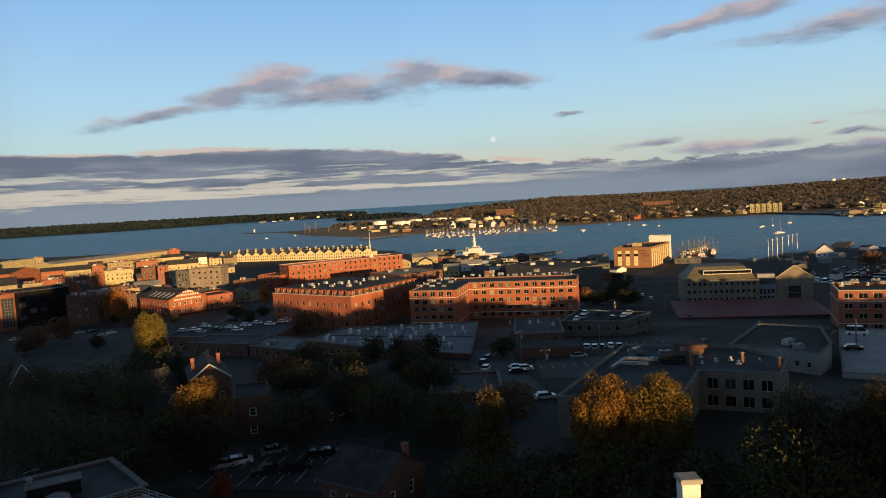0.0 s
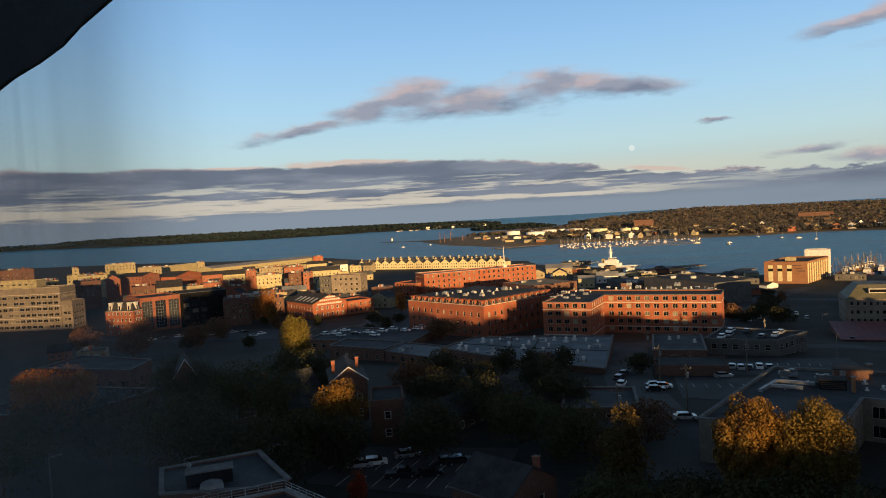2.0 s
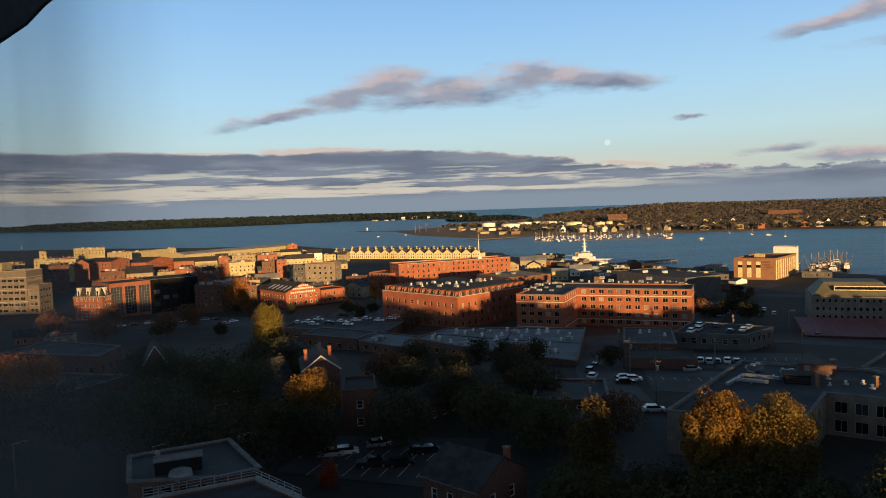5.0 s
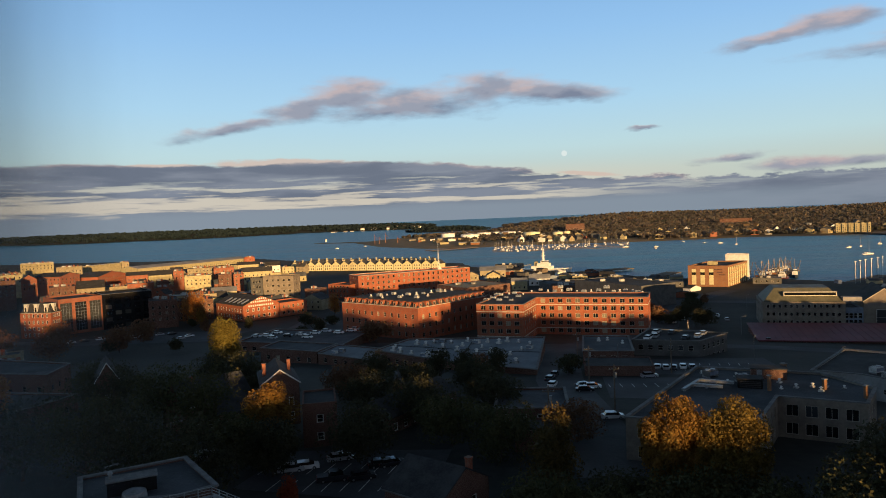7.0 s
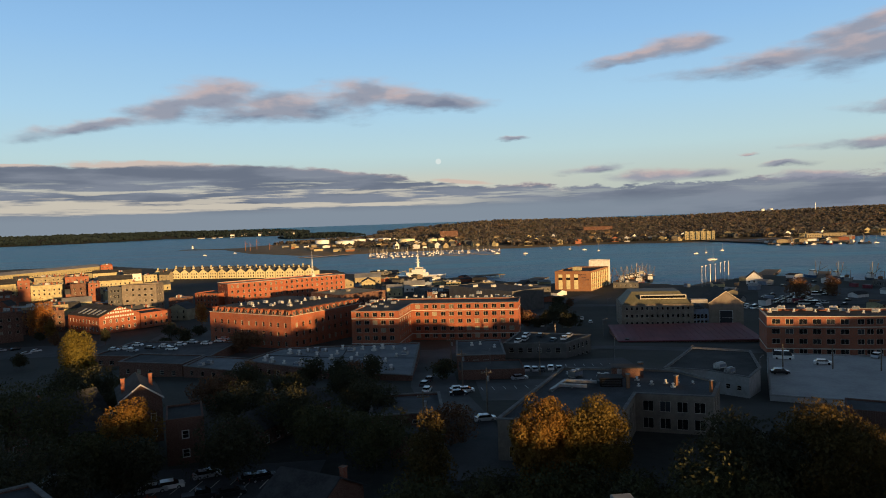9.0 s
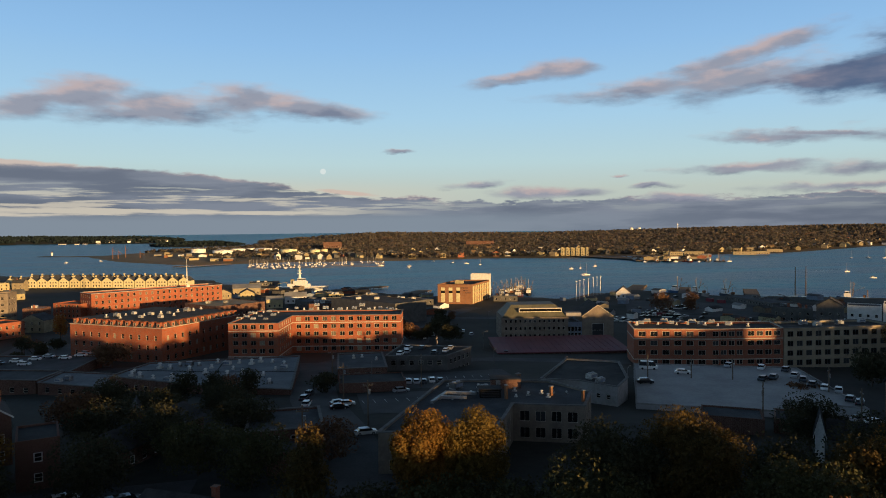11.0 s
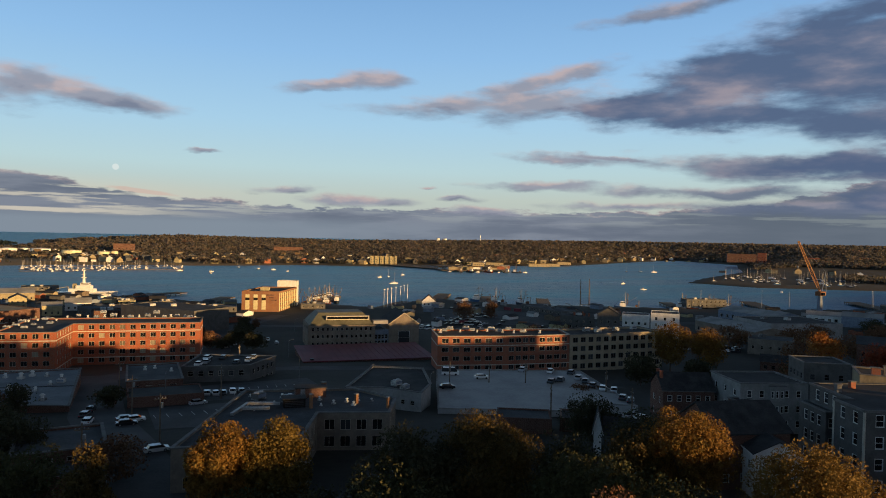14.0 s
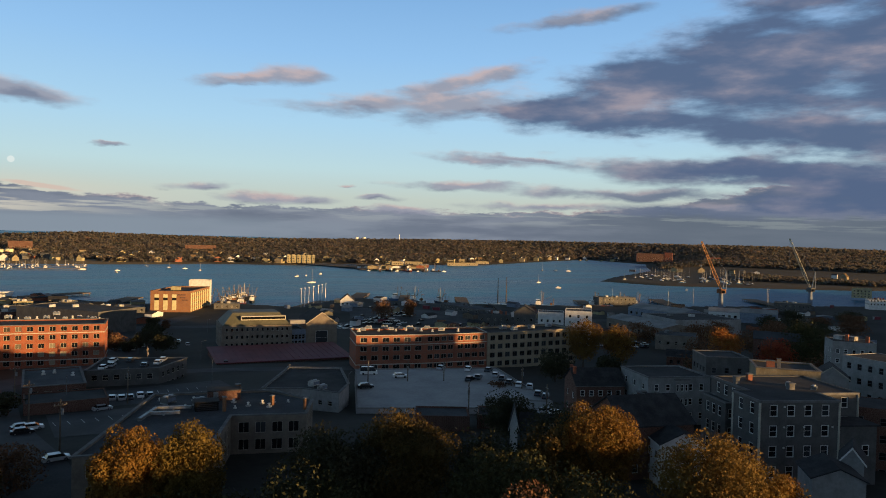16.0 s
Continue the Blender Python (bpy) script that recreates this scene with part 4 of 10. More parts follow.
part("window_frame", Shape().box(-1.5, 0.62, -0.98, -1.42, 0.7, 1.05).box(1.67, 0.62, -0.98, 1.75, 0.7, 1.05).box(-1.42, 0.62, 0.97, 1.67, 0.7, 1.05).box(-1.42, 0.62, -0.98, 1.67, 0.7, -0.9), STEEL_BLUE, wf)
part("window_sill", Shape().slab(-1.5, 0.40, -1.02, 1.75, 0.62, -0.976, 0.01), PLASTER, wf)


def drape():
    ob = thing("drape", "dark swagged window drape with a thin pale hem", "curtain", 0, 0, EYE, -12)
    n, rows = 60, 8
    edge = [(-1.45 + 1.5 * i / n) for i in range(n + 1)]
    hem = [0.1741 + 0.386 * (x + 0.4653) + 0.12 * (x + 0.53) ** 2 for x in edge]
    wave = [0.5 + 0.003 * math.sin(i * 0.9) + 0.0015 * math.sin(i * 2.1) for i in range(n + 1)]
    v, f = [], []
    for k in range(rows + 1):
        for i in range(n + 1):
            q = k / rows
            v.append((edge[i], wave[i] + 0.01 * q, hem[i] * (1 - q) + 1.04 * q))
    for k in range(rows):
        for i in range(n):
            a = k * (n + 1) + i
            f.append((a, a + 1, a + n + 2, a + n + 1))
    part("cloth", mesh_of("cloth", v, f, FABRIC, smooth=True), None, ob)
    s = Shape()
    for i in range(n):
        s.tube((edge[i], wave[i], hem[i]), (edge[i + 1], wave[i + 1], hem[i + 1]), 0.0012, sides=5, caps=False)
    part("hem", s, TRIM, ob, "thin pale hem")
    part("rail", Shape().tube((-1.48, 0.52, 1.03), (0.1, 0.52, 1.03), 0.012), STEEL_BLUE, ob)


drape()
# added sheet that stands in for the dim, hazy band at the glass edge
veil, n = Shape(), 44
for i in range(n):
    x0, x1 = -1.40 + 1.0 * i / n, -1.40 + 1.0 * (i + 1) / n
    y0, y1 = 0.585 + 0.006 * math.sin(i * 1.1), 0.585 + 0.006 * math.sin((i + 1) * 1.1)
    veil.add([(x0, y0, -0.88), (x1, y1, -0.88), (x1, y1, 0.96), (x0, y0, 0.96)], [(0, 1, 2, 3)])
single("sheer_curtain", veil, VEIL, "thin grey see-through sheet added to dim the window's edge", "curtain", m=TW)

# ---- unseen blocks added behind the camera, to throw shade over the slope ----
UV = Vector((-S.x, -S.y, 0)).normalized()
VV = Vector((-UV.y, UV.x, 0)) * -1
# Each row: span across the sun's way, and the top that sets the shade line.
SHADE_CASTERS = [(-420, -300, 46), (-300, -200, 54), (-200, -110, 54), (-110, -60, 52), (-60, -39, 55), (-39, 10.5, 68), (10.5, 17.5, 50.3), (17.5, 35, 53), (35, 56, 49), (56, 69, 47.2), (69, 83, 51.5), (83, 98, 42), (98, 113, 44),
           (113, 128, 52), (128, 147, 49.5), (147, 165, 44.0), (165, 215, 42.5), (215, 231.5, 40.6), (231.5, 243, 42), (243, 256, 43.5), (256, 264, 38.4), (264, 282, 44), (282, 301, 38), (301, 332, 43)]
FAR_SHADE_CASTERS = [(332, 430, 63), (430, 600, 65.5), (600, 700, 48), (700, 780, 46), (780, 900, 40), (900, 1100, 38)]
for u0, base, rows in ((-135, 18, SHADE_CASTERS), (-450, 3, FAR_SHADE_CASTERS)):
    for v0, v1, top in rows:
        p, q = UV * u0 + VV * v1, UV * u0 + VV * v0
        building("office_block", "unseen brick block added behind the hotel to cast shade", rect((p.x, p.y), (q.x, q.y), 22), base, top, BRICK_OLD, ROOF_DARK, None, group="downtown blocks", parapet=0.2)
# ---- brick blocks in the middle of the town ----


C_FACE = win(12, 5, 2.1, 1.85, 1.3, 3.3, edge=1.0)
hotel_poly = [(-15.5, 295.3), (4.3, 289.9), (10.7, 313.6), (57.4, 302.2), (61.8, 319.5), (-4.0, 337.5)]
building("brick_hotel", "five-storey red brick hotel with pale string courses and rooftop plant", hotel_poly, 7.3, 24.2, BRICK, ROOF_DARK,
         {0: win(5, 5, 2.1, 1.85, 1.3, 3.3), 1: win(6, 5, 1.5, 1.85, 1.3, 3.3), 2: C_FACE, 3: win(4, 5, 1.5, 1.85, 1.3, 3.3)}, belts=(3.1, 13.6), cap=COPING, bars=2, parapet=0.35)

mill_poly = rect((-84, 335.5), (-42, 304.2), 49)
building("brick_mill", "long red brick block with a dormered slate top storey", mill_poly, 6.5, 22.0, BRICK, ROOF_DARK,
         {0: win(11, 3, 1.3, 2.0, 2.2, 4.1), 1: win(11, 3, 1.3, 2.0, 2.2, 4.1)}, belts=(), cap=TRIM, bars=1, parapet=0.3)


def mansard(name, label, poly, z0, z1, slope_in, roof_mat, dorm=0, edges=(0, 1), face=BRICK, group="", dw=2.0):
    """A steep slate storey on a polygon, with dormers along some of its edges."""
    cx, cy = sum(p[0] for p in poly) / len(poly), sum(p[1] for p in poly) / len(poly)
    poly = [(x - cx, y - cy) for x, y in poly]
    ob = thing(name, label, "roof storey", cx, cy, z0, 0, group)
    top, n, s, h = inset(poly, slope_in), len(poly), Shape(), z1 - z0
    for i in range(n):
        j = (i + 1) % n
        s.add([(*poly[i], 0), (*poly[j], 0), (*top[j], h), (*top[i], h)], [(0, 1, 2, 3)])
    s.add([(*p, h) for p in top], [tuple(range(n))])
    part("slope", s, roof_mat, ob)
    for e in edges if dorm else ():
        a, b = Vector((*poly[e], 0)), Vector((*poly[(e + 1) % n], 0))
        d = (b - a).normalized()
        m = Matrix((d, Vector((-d.y, d.x, 0)), (0, 0, 1))).transposed().to_4x4()
        count = max(1, int((b - a).length / dorm))
        for k in range(count):
            m.translation = a + (b - a) * ((k + 0.5) / count)
            q = Shape().box(-dw / 2, 0.25, 0.2, dw / 2, slope_in + 0.6, h * 0.86).box(-dw / 2 - 0.15, 0.1, h * 0.86, dw / 2 + 0.15, slope_in + 0.7, h * 0.95)
            dd = part("dormer", q, face, ob, m=m.copy())
            part("window", window_mesh(dw * 0.6, h * 0.5, TRIM, PANE_DARK, 1, False), None, dd, m=pose(0, 0.24, 0.45))
    return ob


mansard("slate_attic", "slate attic with brick dormers on the mill block", inset(mill_poly, 0.3), 22.03, 24.6, 2.6, SHINGLE, 4.2, (0, 1))

wharf_block = rect((-115.3, 514), (-33.7, 565), 21)
building("brick_warehouse", "long four-storey red brick warehouse with small windows", wharf_block, 3, 20.2, BRICK, ROOF_PALE,
         {0: win(22, 4, 1.5, 2.1, 2.0, 4.0), 3: win(5, 4, 1.4, 2.1, 2.0, 4.0)}, belts=(), cap=TRIM, bars=1)
building("brick_annex", "lower brick annex beside the long warehouse", rect((-142.5, 528), (-122.5, 516), 18), 3, 13.6, BRICK, ROOF_DARK, {0: win(6, 3, 1.4, 1.8, 1.2, 3.3)})

sweet = gabled("gabled_factory", "old brick factory with a lettered gable and skylit roof", (-161, 401), (-145.2, 419), 36, 4, 13.6, 18.6, BRICK, SHINGLE, "depth",
               {0: win(6, 2, 1.4, 2.0, 1.6, 4.0), 3: win(9, 2, 1.3, 2.0, 1.6, 4.0)}, bars=1, trim=None, category="building")
for z, x0, x1 in ((8.6, 3.4, 20.5), (10.9, 5.0, 19.0), (12.6, 9.0, 15.0)):
    bars_, x = Shape(), x0
    while x < x1:
        w = 0.9
        bars_.box(x, -0.06, z, x + w, -0.005, z + 1.0)
        x += w + 0.55
    part("faded_lettering", bars_, WHITE, sweet, "row of faded white painted letters")
for k in range(5):
    m = Matrix.Translation((3.0, 3.5 + 5.4 * k, 11.3)) @ Matrix.Rotation(-math.atan2(5.0, 12.0), 4, "Y")
    part("skylight", Shape().slab(-2.2, -0.8, 0.12, 3.2, 0.8, 0.5), METAL, sweet, "long pale skylight", m=m)
building("brick_wing", "flat-roofed brick wing beside the lettered factory", rect((-144.8, 419.6), (-132, 434.5), 18), 4, 12.8, BRICK, ROOF_DARK, {0: win(5, 2, 1.3, 1.8, 1.4, 3.8)})

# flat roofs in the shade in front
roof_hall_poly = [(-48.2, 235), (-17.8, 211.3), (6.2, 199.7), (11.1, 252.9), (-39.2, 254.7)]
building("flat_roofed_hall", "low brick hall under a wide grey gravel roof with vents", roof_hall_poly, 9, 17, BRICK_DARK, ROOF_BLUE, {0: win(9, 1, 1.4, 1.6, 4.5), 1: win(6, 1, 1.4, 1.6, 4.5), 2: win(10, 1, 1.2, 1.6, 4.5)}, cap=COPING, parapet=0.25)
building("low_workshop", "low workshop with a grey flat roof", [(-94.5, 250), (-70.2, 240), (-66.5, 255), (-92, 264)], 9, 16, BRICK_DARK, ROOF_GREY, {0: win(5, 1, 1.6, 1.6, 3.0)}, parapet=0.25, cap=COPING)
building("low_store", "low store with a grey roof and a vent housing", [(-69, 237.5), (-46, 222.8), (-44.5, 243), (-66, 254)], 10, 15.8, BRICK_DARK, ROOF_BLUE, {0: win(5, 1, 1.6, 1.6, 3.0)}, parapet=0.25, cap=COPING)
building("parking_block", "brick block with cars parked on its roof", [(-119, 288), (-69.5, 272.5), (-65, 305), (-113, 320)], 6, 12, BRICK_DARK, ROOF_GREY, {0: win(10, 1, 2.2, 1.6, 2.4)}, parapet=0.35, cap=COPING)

# ---- blocks at the town's edge ----
gb = building("glazed_brick_offices", "office block with tall dark glazing between brick piers", rect((-259, 373), (-244, 391.5), 28), 3, 24, BRICK_OLD, ROOF_DARK, None, parapet=0.8)
L_ = math.hypot(15, 18.5)
gx = lambda q: Matrix.Translation((-259 + 15 * q - gb.location.x, 373 + 18.5 * q - gb.location.y, 0)) @ Matrix.Rotation(math.atan2(18.5, 15), 4, "Z")
for k in range(3):
    bay = part("window", Shape().box(0.9, -0.1, 2.0, L_ / 3 - 0.9, 0.02, 18.5), PANE_DARK, gb, "tall dark glazed bay", gx(k / 3))
    grid = Shape()
    for i in range(1, 4):
        x = 0.9 + (L_ / 3 - 1.8) * i / 4
        grid.box(x - 0.05, -0.2, 2.0, x + 0.05, -0.1, 18.5)
    for i in range(1, 9):
        grid.box(0.9, -0.18, 2 + i * 1.83 - 0.05, L_ / 3 - 0.9, -0.1, 2 + i * 1.83 + 0.05)
    part("mullion", grid, STEEL_BLUE, bay)
building("dark_glass_offices", "dark bronze-clad office block with black glazing", rect((-243.4, 391), (-222.5, 409.5), 26), 3, 24.2, DARK_CLAD, ROOF_DARK, {0: win(5, 5, 3.6, 2.6, 0.9, 3.8, edge=0.6)}, frame_mat=DARK_CLAD, pane=PANE_DARK, cap=COPING)
mb_poly = rect((-276.5, 364.6), (-257.4, 363.8), 8.6)
building("mansard_house", "old brick corner house with arched windows", mb_poly, 3, 17.5, BRICK, ROOF_DARK, {0: win(6, 4, 1.2, 2.0, 1.2, 3.6), 1: win(4, 4, 1.2, 2.0, 1.2, 3.6)}, cap=TRIM, frame_mat=WHITE, bars=1, parapet=0.3)
mansard("mansard_roof", "grey mansard roof with round-topped white dormers", inset(mb_poly, 0.2), 17.75, 23.0, 2.4, SHINGLE, 5.0, (0, 1), WHITE)
building("stone_offices", "long beige office block with bands of windows", rect((-392, 392), (-333, 396.5), 16), 3, 31, STONE, ROOF_PALE,
         {0: win(14, 6, 3.2, 1.9, 1.4, 3.9), 1: win(12, 6, 3.0, 1.9, 1.4, 3.9)}, belts=(8.0, 15.8, 23.6), bars=2, cap=TRIM)
building("stone_offices_plant", "pale plant storey on the office roof", rect((-389, 396), (-352, 399), 9), 31.1, 36, CREAM, ROOF_PALE, {0: win(8, 1, 2.4, 1.2, 1.6)}, category="roof storey")
building("stone_offices_wing", "lower beige wing of the office block", rect((-333.2, 397.0), (-326.0, 398.4), 16), 3, 21.5, STONE, ROOF_DARK, {0: win(2, 4, 2.4, 1.9, 1.4, 4.2), 1: win(4, 4, 2.4, 1.9, 1.4, 4.2)})
building("grey_flats", "grey and white three-storey flats", rect((-192.7, 497), (-182.6, 494), 14), 3, 23.0, GREY_SIDING, ROOF_DARK, {0: win(3, 5, 1.6, 1.8, 1.4, 3.7)})
building("white_flats", "white rendered flats with square windows", rect((-182, 493.7), (-158.7, 492.6), 14), 3, 24.0, STONE, ROOF_DARK, {0: win(5, 5, 1.8, 1.6, 1.4, 3.9), 1: win(3, 5, 1.8, 1.6, 1.4, 3.9)})

# ---- the waterfront block with the white tower ----
D = building("seafood_house", "brick and pale-banded wharf building four storeys high", [(130, 528), (155.3, 517), (182, 557), (156.7, 568)], 3, 18.4, BRICK_BROWN, ROOF_DARK,
             {1: win(9, 4, 3.0, 1.7, 1.3, 3.7)}, frame_mat=PALE_CREAM, bars=2, cap=BRICK_DARK)
for k in range(3):
    m = Matrix.Translation((130 - D.location.x, 528 - D.location.y, 0)) @ Matrix.Rotation(math.atan2(-11, 25.3), 4, "Z") @ Matrix.Translation((4.3 + 6.0 * k, 0, 0))
    part("loading_panel", Shape().slab(-1.5, -0.18, 1.6, 1.5, 0, 8.6, 0.05), PALE_CREAM, D, "tall pale panel", m)
    part("loading_panel", Shape().slab(-1.5, -0.18, 10.6, 1.5, 0, 13.0, 0.05), PALE_CREAM, D, "short pale panel", m)
    part("louvre", Shape().box(-1.5, -0.12, 8.6, 1.5, 0, 10.6), DARK_CLAD, D, "dark louvre between the panels", m)
for k in range(10):
    m = Matrix.Translation((155.3 - D.location.x, 517 - D.location.y, 0)) @ Matrix.Rotation(math.atan2(40, 26.7), 4, "Z") @ Matrix.Translation((1.2 + 5.05 * k, 0, 0))
    part("pilaster", Shape().slab(-0.75, -0.3, 0.4, 0.75, 0, 14.0, 0.05), PALE_CREAM, D, "cream pilaster between window bays", m)
for x0, w, z in ((18.0, 6.0, 12.2), (20.0, 4.0, 10.2), (21.5, 4.5, 8.4)):
    m = Matrix.Translation((130 - D.location.x, 528 - D.location.y, z)) @ Matrix.Rotation(math.atan2(-11, 25.3), 4, "Z")
    part("sign", Shape().box(x0, -0.12, 0, x0 + w, 0, 0.9), BRICK_DARK, D, "dark painted lettering bar", m)
building("white_tower", "tall white tower block at the end of the wharf building", rect((167.8, 564), (182.6, 557.6), 12), 3, 23.4, WHITE, ROOF_PALE, {0: win(3, 4, 1.6, 1.6, 1.6, 4.0)}, parapet=0.5)
building("rooftop_hut", "small pale plant hut on the wharf roof", rect((146, 535), (152, 532.4), 6), 18.0, 20.4, CREAM, ROOF_PALE, category="hut")

# ---- offices with an olive mansard, gabled hall and red-roofed shed ----
off_poly = rect((112.9, 326.5), (145.5, 319), 26)
building("grey_offices", "grey three-storey offices with rows of small windows", off_poly, 6, 17.4, STONE, ROOF_DARK, {0: win(13, 3, 1.2, 1.6, 1.5, 3.6), 3: win(9, 3, 1.2, 1.6, 1.5, 3.6)}, bars=0, pane=PANE_DARK, parapet=0.2)
att = mansard("olive_attic", "olive metal attic with a long pale-framed window band", inset(off_poly, 0.5), 17.45, 23.2, 5.0, OLIVE)
dd = Vector((32.6, -7.5)).normalized()
m = Matrix((Vector((dd.x, dd.y, 0)), Vector((-dd.y, dd.x, 0)), (0, 0, 1))).transposed().to_4x4()
m.translation = Vector((112.9 - att.location.x + dd.x * 9, 326.5 - att.location.y + dd.y * 9, 2.4))
band = part("window_band", Shape().box(0, 1.6, 0, 21.5, 4.2, 2.0), TRIM, att, "cream frame of the long window band", m)
part("pane", Shape().box(0.4, 1.5, 0.4, 21.1, 1.62, 1.6), PANE_DARK, band)
part("dormer", Shape().box(23.5, 0.4, -2.2, 31.0, 5, -0.4), CONCRETE, att, "grey dormer over the end bays", m)
gabled("gabled_hall", "pale gabled hall with a dark tall doorway", (154, 321), (169, 316.5), 28, 6, 17.2, 22.8, STONE, SHINGLE, "depth", {0: win(1, 1, 6.0, 7.0, 0.6, 9.0, edge=3.5), 1: win(4, 2, 1.4, 1.8, 2.0, 5.0)}, bars=1, trim=TRIM, category="building")
building("glazed_link", "dark glazed link between the offices and the hall", rect((146, 322), (153.6, 320.5), 18), 6, 14.5, STEEL_BLUE, ROOF_DARK, {0: win(4, 3, 1.5, 2.2, 0.8, 3.0, edge=0.3)}, pane=PANE_DARK)
shed = thing("red_roofed_shed", "long low shed under a dark red metal roof", "shed", 95, 279, 6, math.degrees(math.atan2(-11, 56)))
part("wall", Shape().box(0, 0, 0, 57, 31, 2.8), BRICK_DARK, shed)
rr = Shape()
rr.add([(-0.6, -0.8, 2.8), (57.6, -0.8, 2.8), (57.6, 31.5, 4.6), (-0.6, 31.5, 4.6), (-0.6, -0.8, 3.1), (57.6, -0.8, 3.1), (57.6, 31.5, 4.9), (-0.6, 31.5, 4.9)],
       [(0, 1, 5, 4), (4, 5, 6, 7), (1, 2, 6, 5), (3, 0, 4, 7), (2, 3, 7, 6), (3, 2, 1, 0)])
part("roof", rr, RED_ROOF, shed)
part("gable_wall", Shape().add([(0, 0, 2.8), (57, 0, 2.8), (57, 31, 2.8), (0, 31, 2.8), (57, 31, 4.6), (0, 31, 4.6)], [(3, 0, 5), (1, 2, 4), (2, 3, 5, 4)]), BRICK_DARK, shed)
for k in range(20):
    part("seam", Shape().add([(x, y, z + h_) for x, h_ in ((2.8 * k + 0.9, 0), (2.8 * k + 1.0, 0)) for y, z in ((-0.8, 3.1), (31.5, 4.9))] + [(2.8 * k + 0.95, -0.8, 3.2), (2.8 * k + 0.95, 31.5, 5.0)], [(0, 4, 5, 1), (4, 2, 3, 5)]), RED_ROOF, shed)

# ---- brick hotel and beige flats on the right, behind the parking deck ----
hr_poly = [(134.0, 235.1), (160.3, 225.7), (173.2, 222.8), (187.3, 219.7), (195.0, 236.0), (142.0, 254.5)]
building("corner_hotel", "red brick hotel with pale bands and big windows", hr_poly, 9, 23.4, BRICK_OLD, ROOF_DARK,
         {0: win(6, 4, 2.7, 1.9, 1.2, 3.5, edge=0.8), 1: win(4, 4, 2.3, 1.9, 1.2, 3.5, edge=0.6), 2: win(4, 4, 2.5, 1.9, 1.2, 3.5, edge=0.6)}, belts=(2.9, 10.6), cap=TRIM, frame_mat=TRIM, pane=PANE_DARK, bars=2)
building("beige_flats", "beige flats with dark paired windows", [(187.5, 219.6), (234.2, 213.4), (236.4, 230.0), (195.2, 235.9)], 8, 23.4, SAND, ROOF_DARK, {0: win(12, 4, 2.4, 2.1, 1.3, 3.6, edge=0.8)}, frame_mat=COPING, pane=PANE_DARK, bars=2, cap=COPING)

deck = thing("parking_deck", "pale concrete parking deck with a low rim", "parking deck", 0, 0, 0)
dk = [(87.7, 153.0), (117.0, 136.3), (124.5, 145.5), (137.1, 132.6), (156.5, 178.0), (113.0, 198.5)]
part("slab", Shape().prism(dk, 12, 18.3), DECK_PALE, deck)
kerb = Shape()
ik = inset(dk, 0.4)
for i in range(6):
    j = (i + 1) % 6
    kerb.add([(*dk[i], 18.3), (*dk[j], 18.3), (*ik[j], 18.3), (*ik[i], 18.3), (*dk[i], 18.65), (*dk[j], 18.65), (*ik[j], 18.65), (*ik[i], 18.65)], [(0, 1, 5, 4), (4, 5, 6, 7), (7, 6, 2, 3)])
part("rim", kerb, CONCRETE, deck)

# ---- flat-roofed beige building in front ----
building("beige_block", "beige three-storey block with wide dark windows and a stepped flat roof", [(18.2, 118.0), (37.5, 112.4), (47.1, 129.7), (60.0, 124.0), (66.5, 134.5), (62.0, 147.0), (39.4, 155.0)], 18, 27.0, STONE, ROOF_GREY,
         {0: win(6, 2, 1.6, 1.9, 2.3, 3.3), 1: win(5, 2, 1.5, 2.0, 2.35, 3.3), 2: win(4, 2, 2.0, 2.1, 2.35, 3.3, edge=0.8), 3: win(3, 2, 1.6, 1.9, 2.35, 3.3)}, pane=PANE_DARK, bars=2, cap=COPING, parapet=0.3)
building("grey_workshop", "low workshop with a pale grey roof", rect((21.4, 220), (36.9, 218.4), 27), 11, 18, BRICK_DARK, ROOF_GREY, {0: win(4, 1, 1.8, 1.4, 4.2)}, parapet=0.2, cap=COPING)
building("brick_garage", "windowless dark brick garage on the street", rect((19.5, 197), (38.5, 195.2), 13), 13, 18.4, BRICK_DARK, ROOF_DARK, parapet=0.3)
building("car_roof_offices", "two-storey drab offices with cars parked on the roof", [(40.0, 240.4), (61.0, 234.6), (74.0, 249.0), (50.0, 262.0)], 9, 17.5, GREY_SIDING, ROOF_DARK, {0: win(6, 2, 1.7, 1.7, 1.4, 3.8), 1: win(5, 2, 1.7, 1.7, 1.4, 3.8)}, pane=PANE_DARK, cap=COPING, parapet=0.4)
seam = thing("roof_seam", "raised dark seams across the hall roof", "roof seam", 0, 0, 16.76)
for a, b in (((-17.6, 211.6), (-14.6, 253.6)), ((-44, 244.5), (-15.5, 232.5)), ((-15.5, 232.5), (8.6, 226))):
    d = Vector((b[0] - a[0], b[1] - a[1]))
    part("seam", Shape().box(0, -0.16, 0, d.length, 0.16, 0.16), ROOF_DARK, seam, m=Matrix.Translation((*a, 0)) @ Matrix.Rotation(math.atan2(d.y, d.x), 4, "Z"))
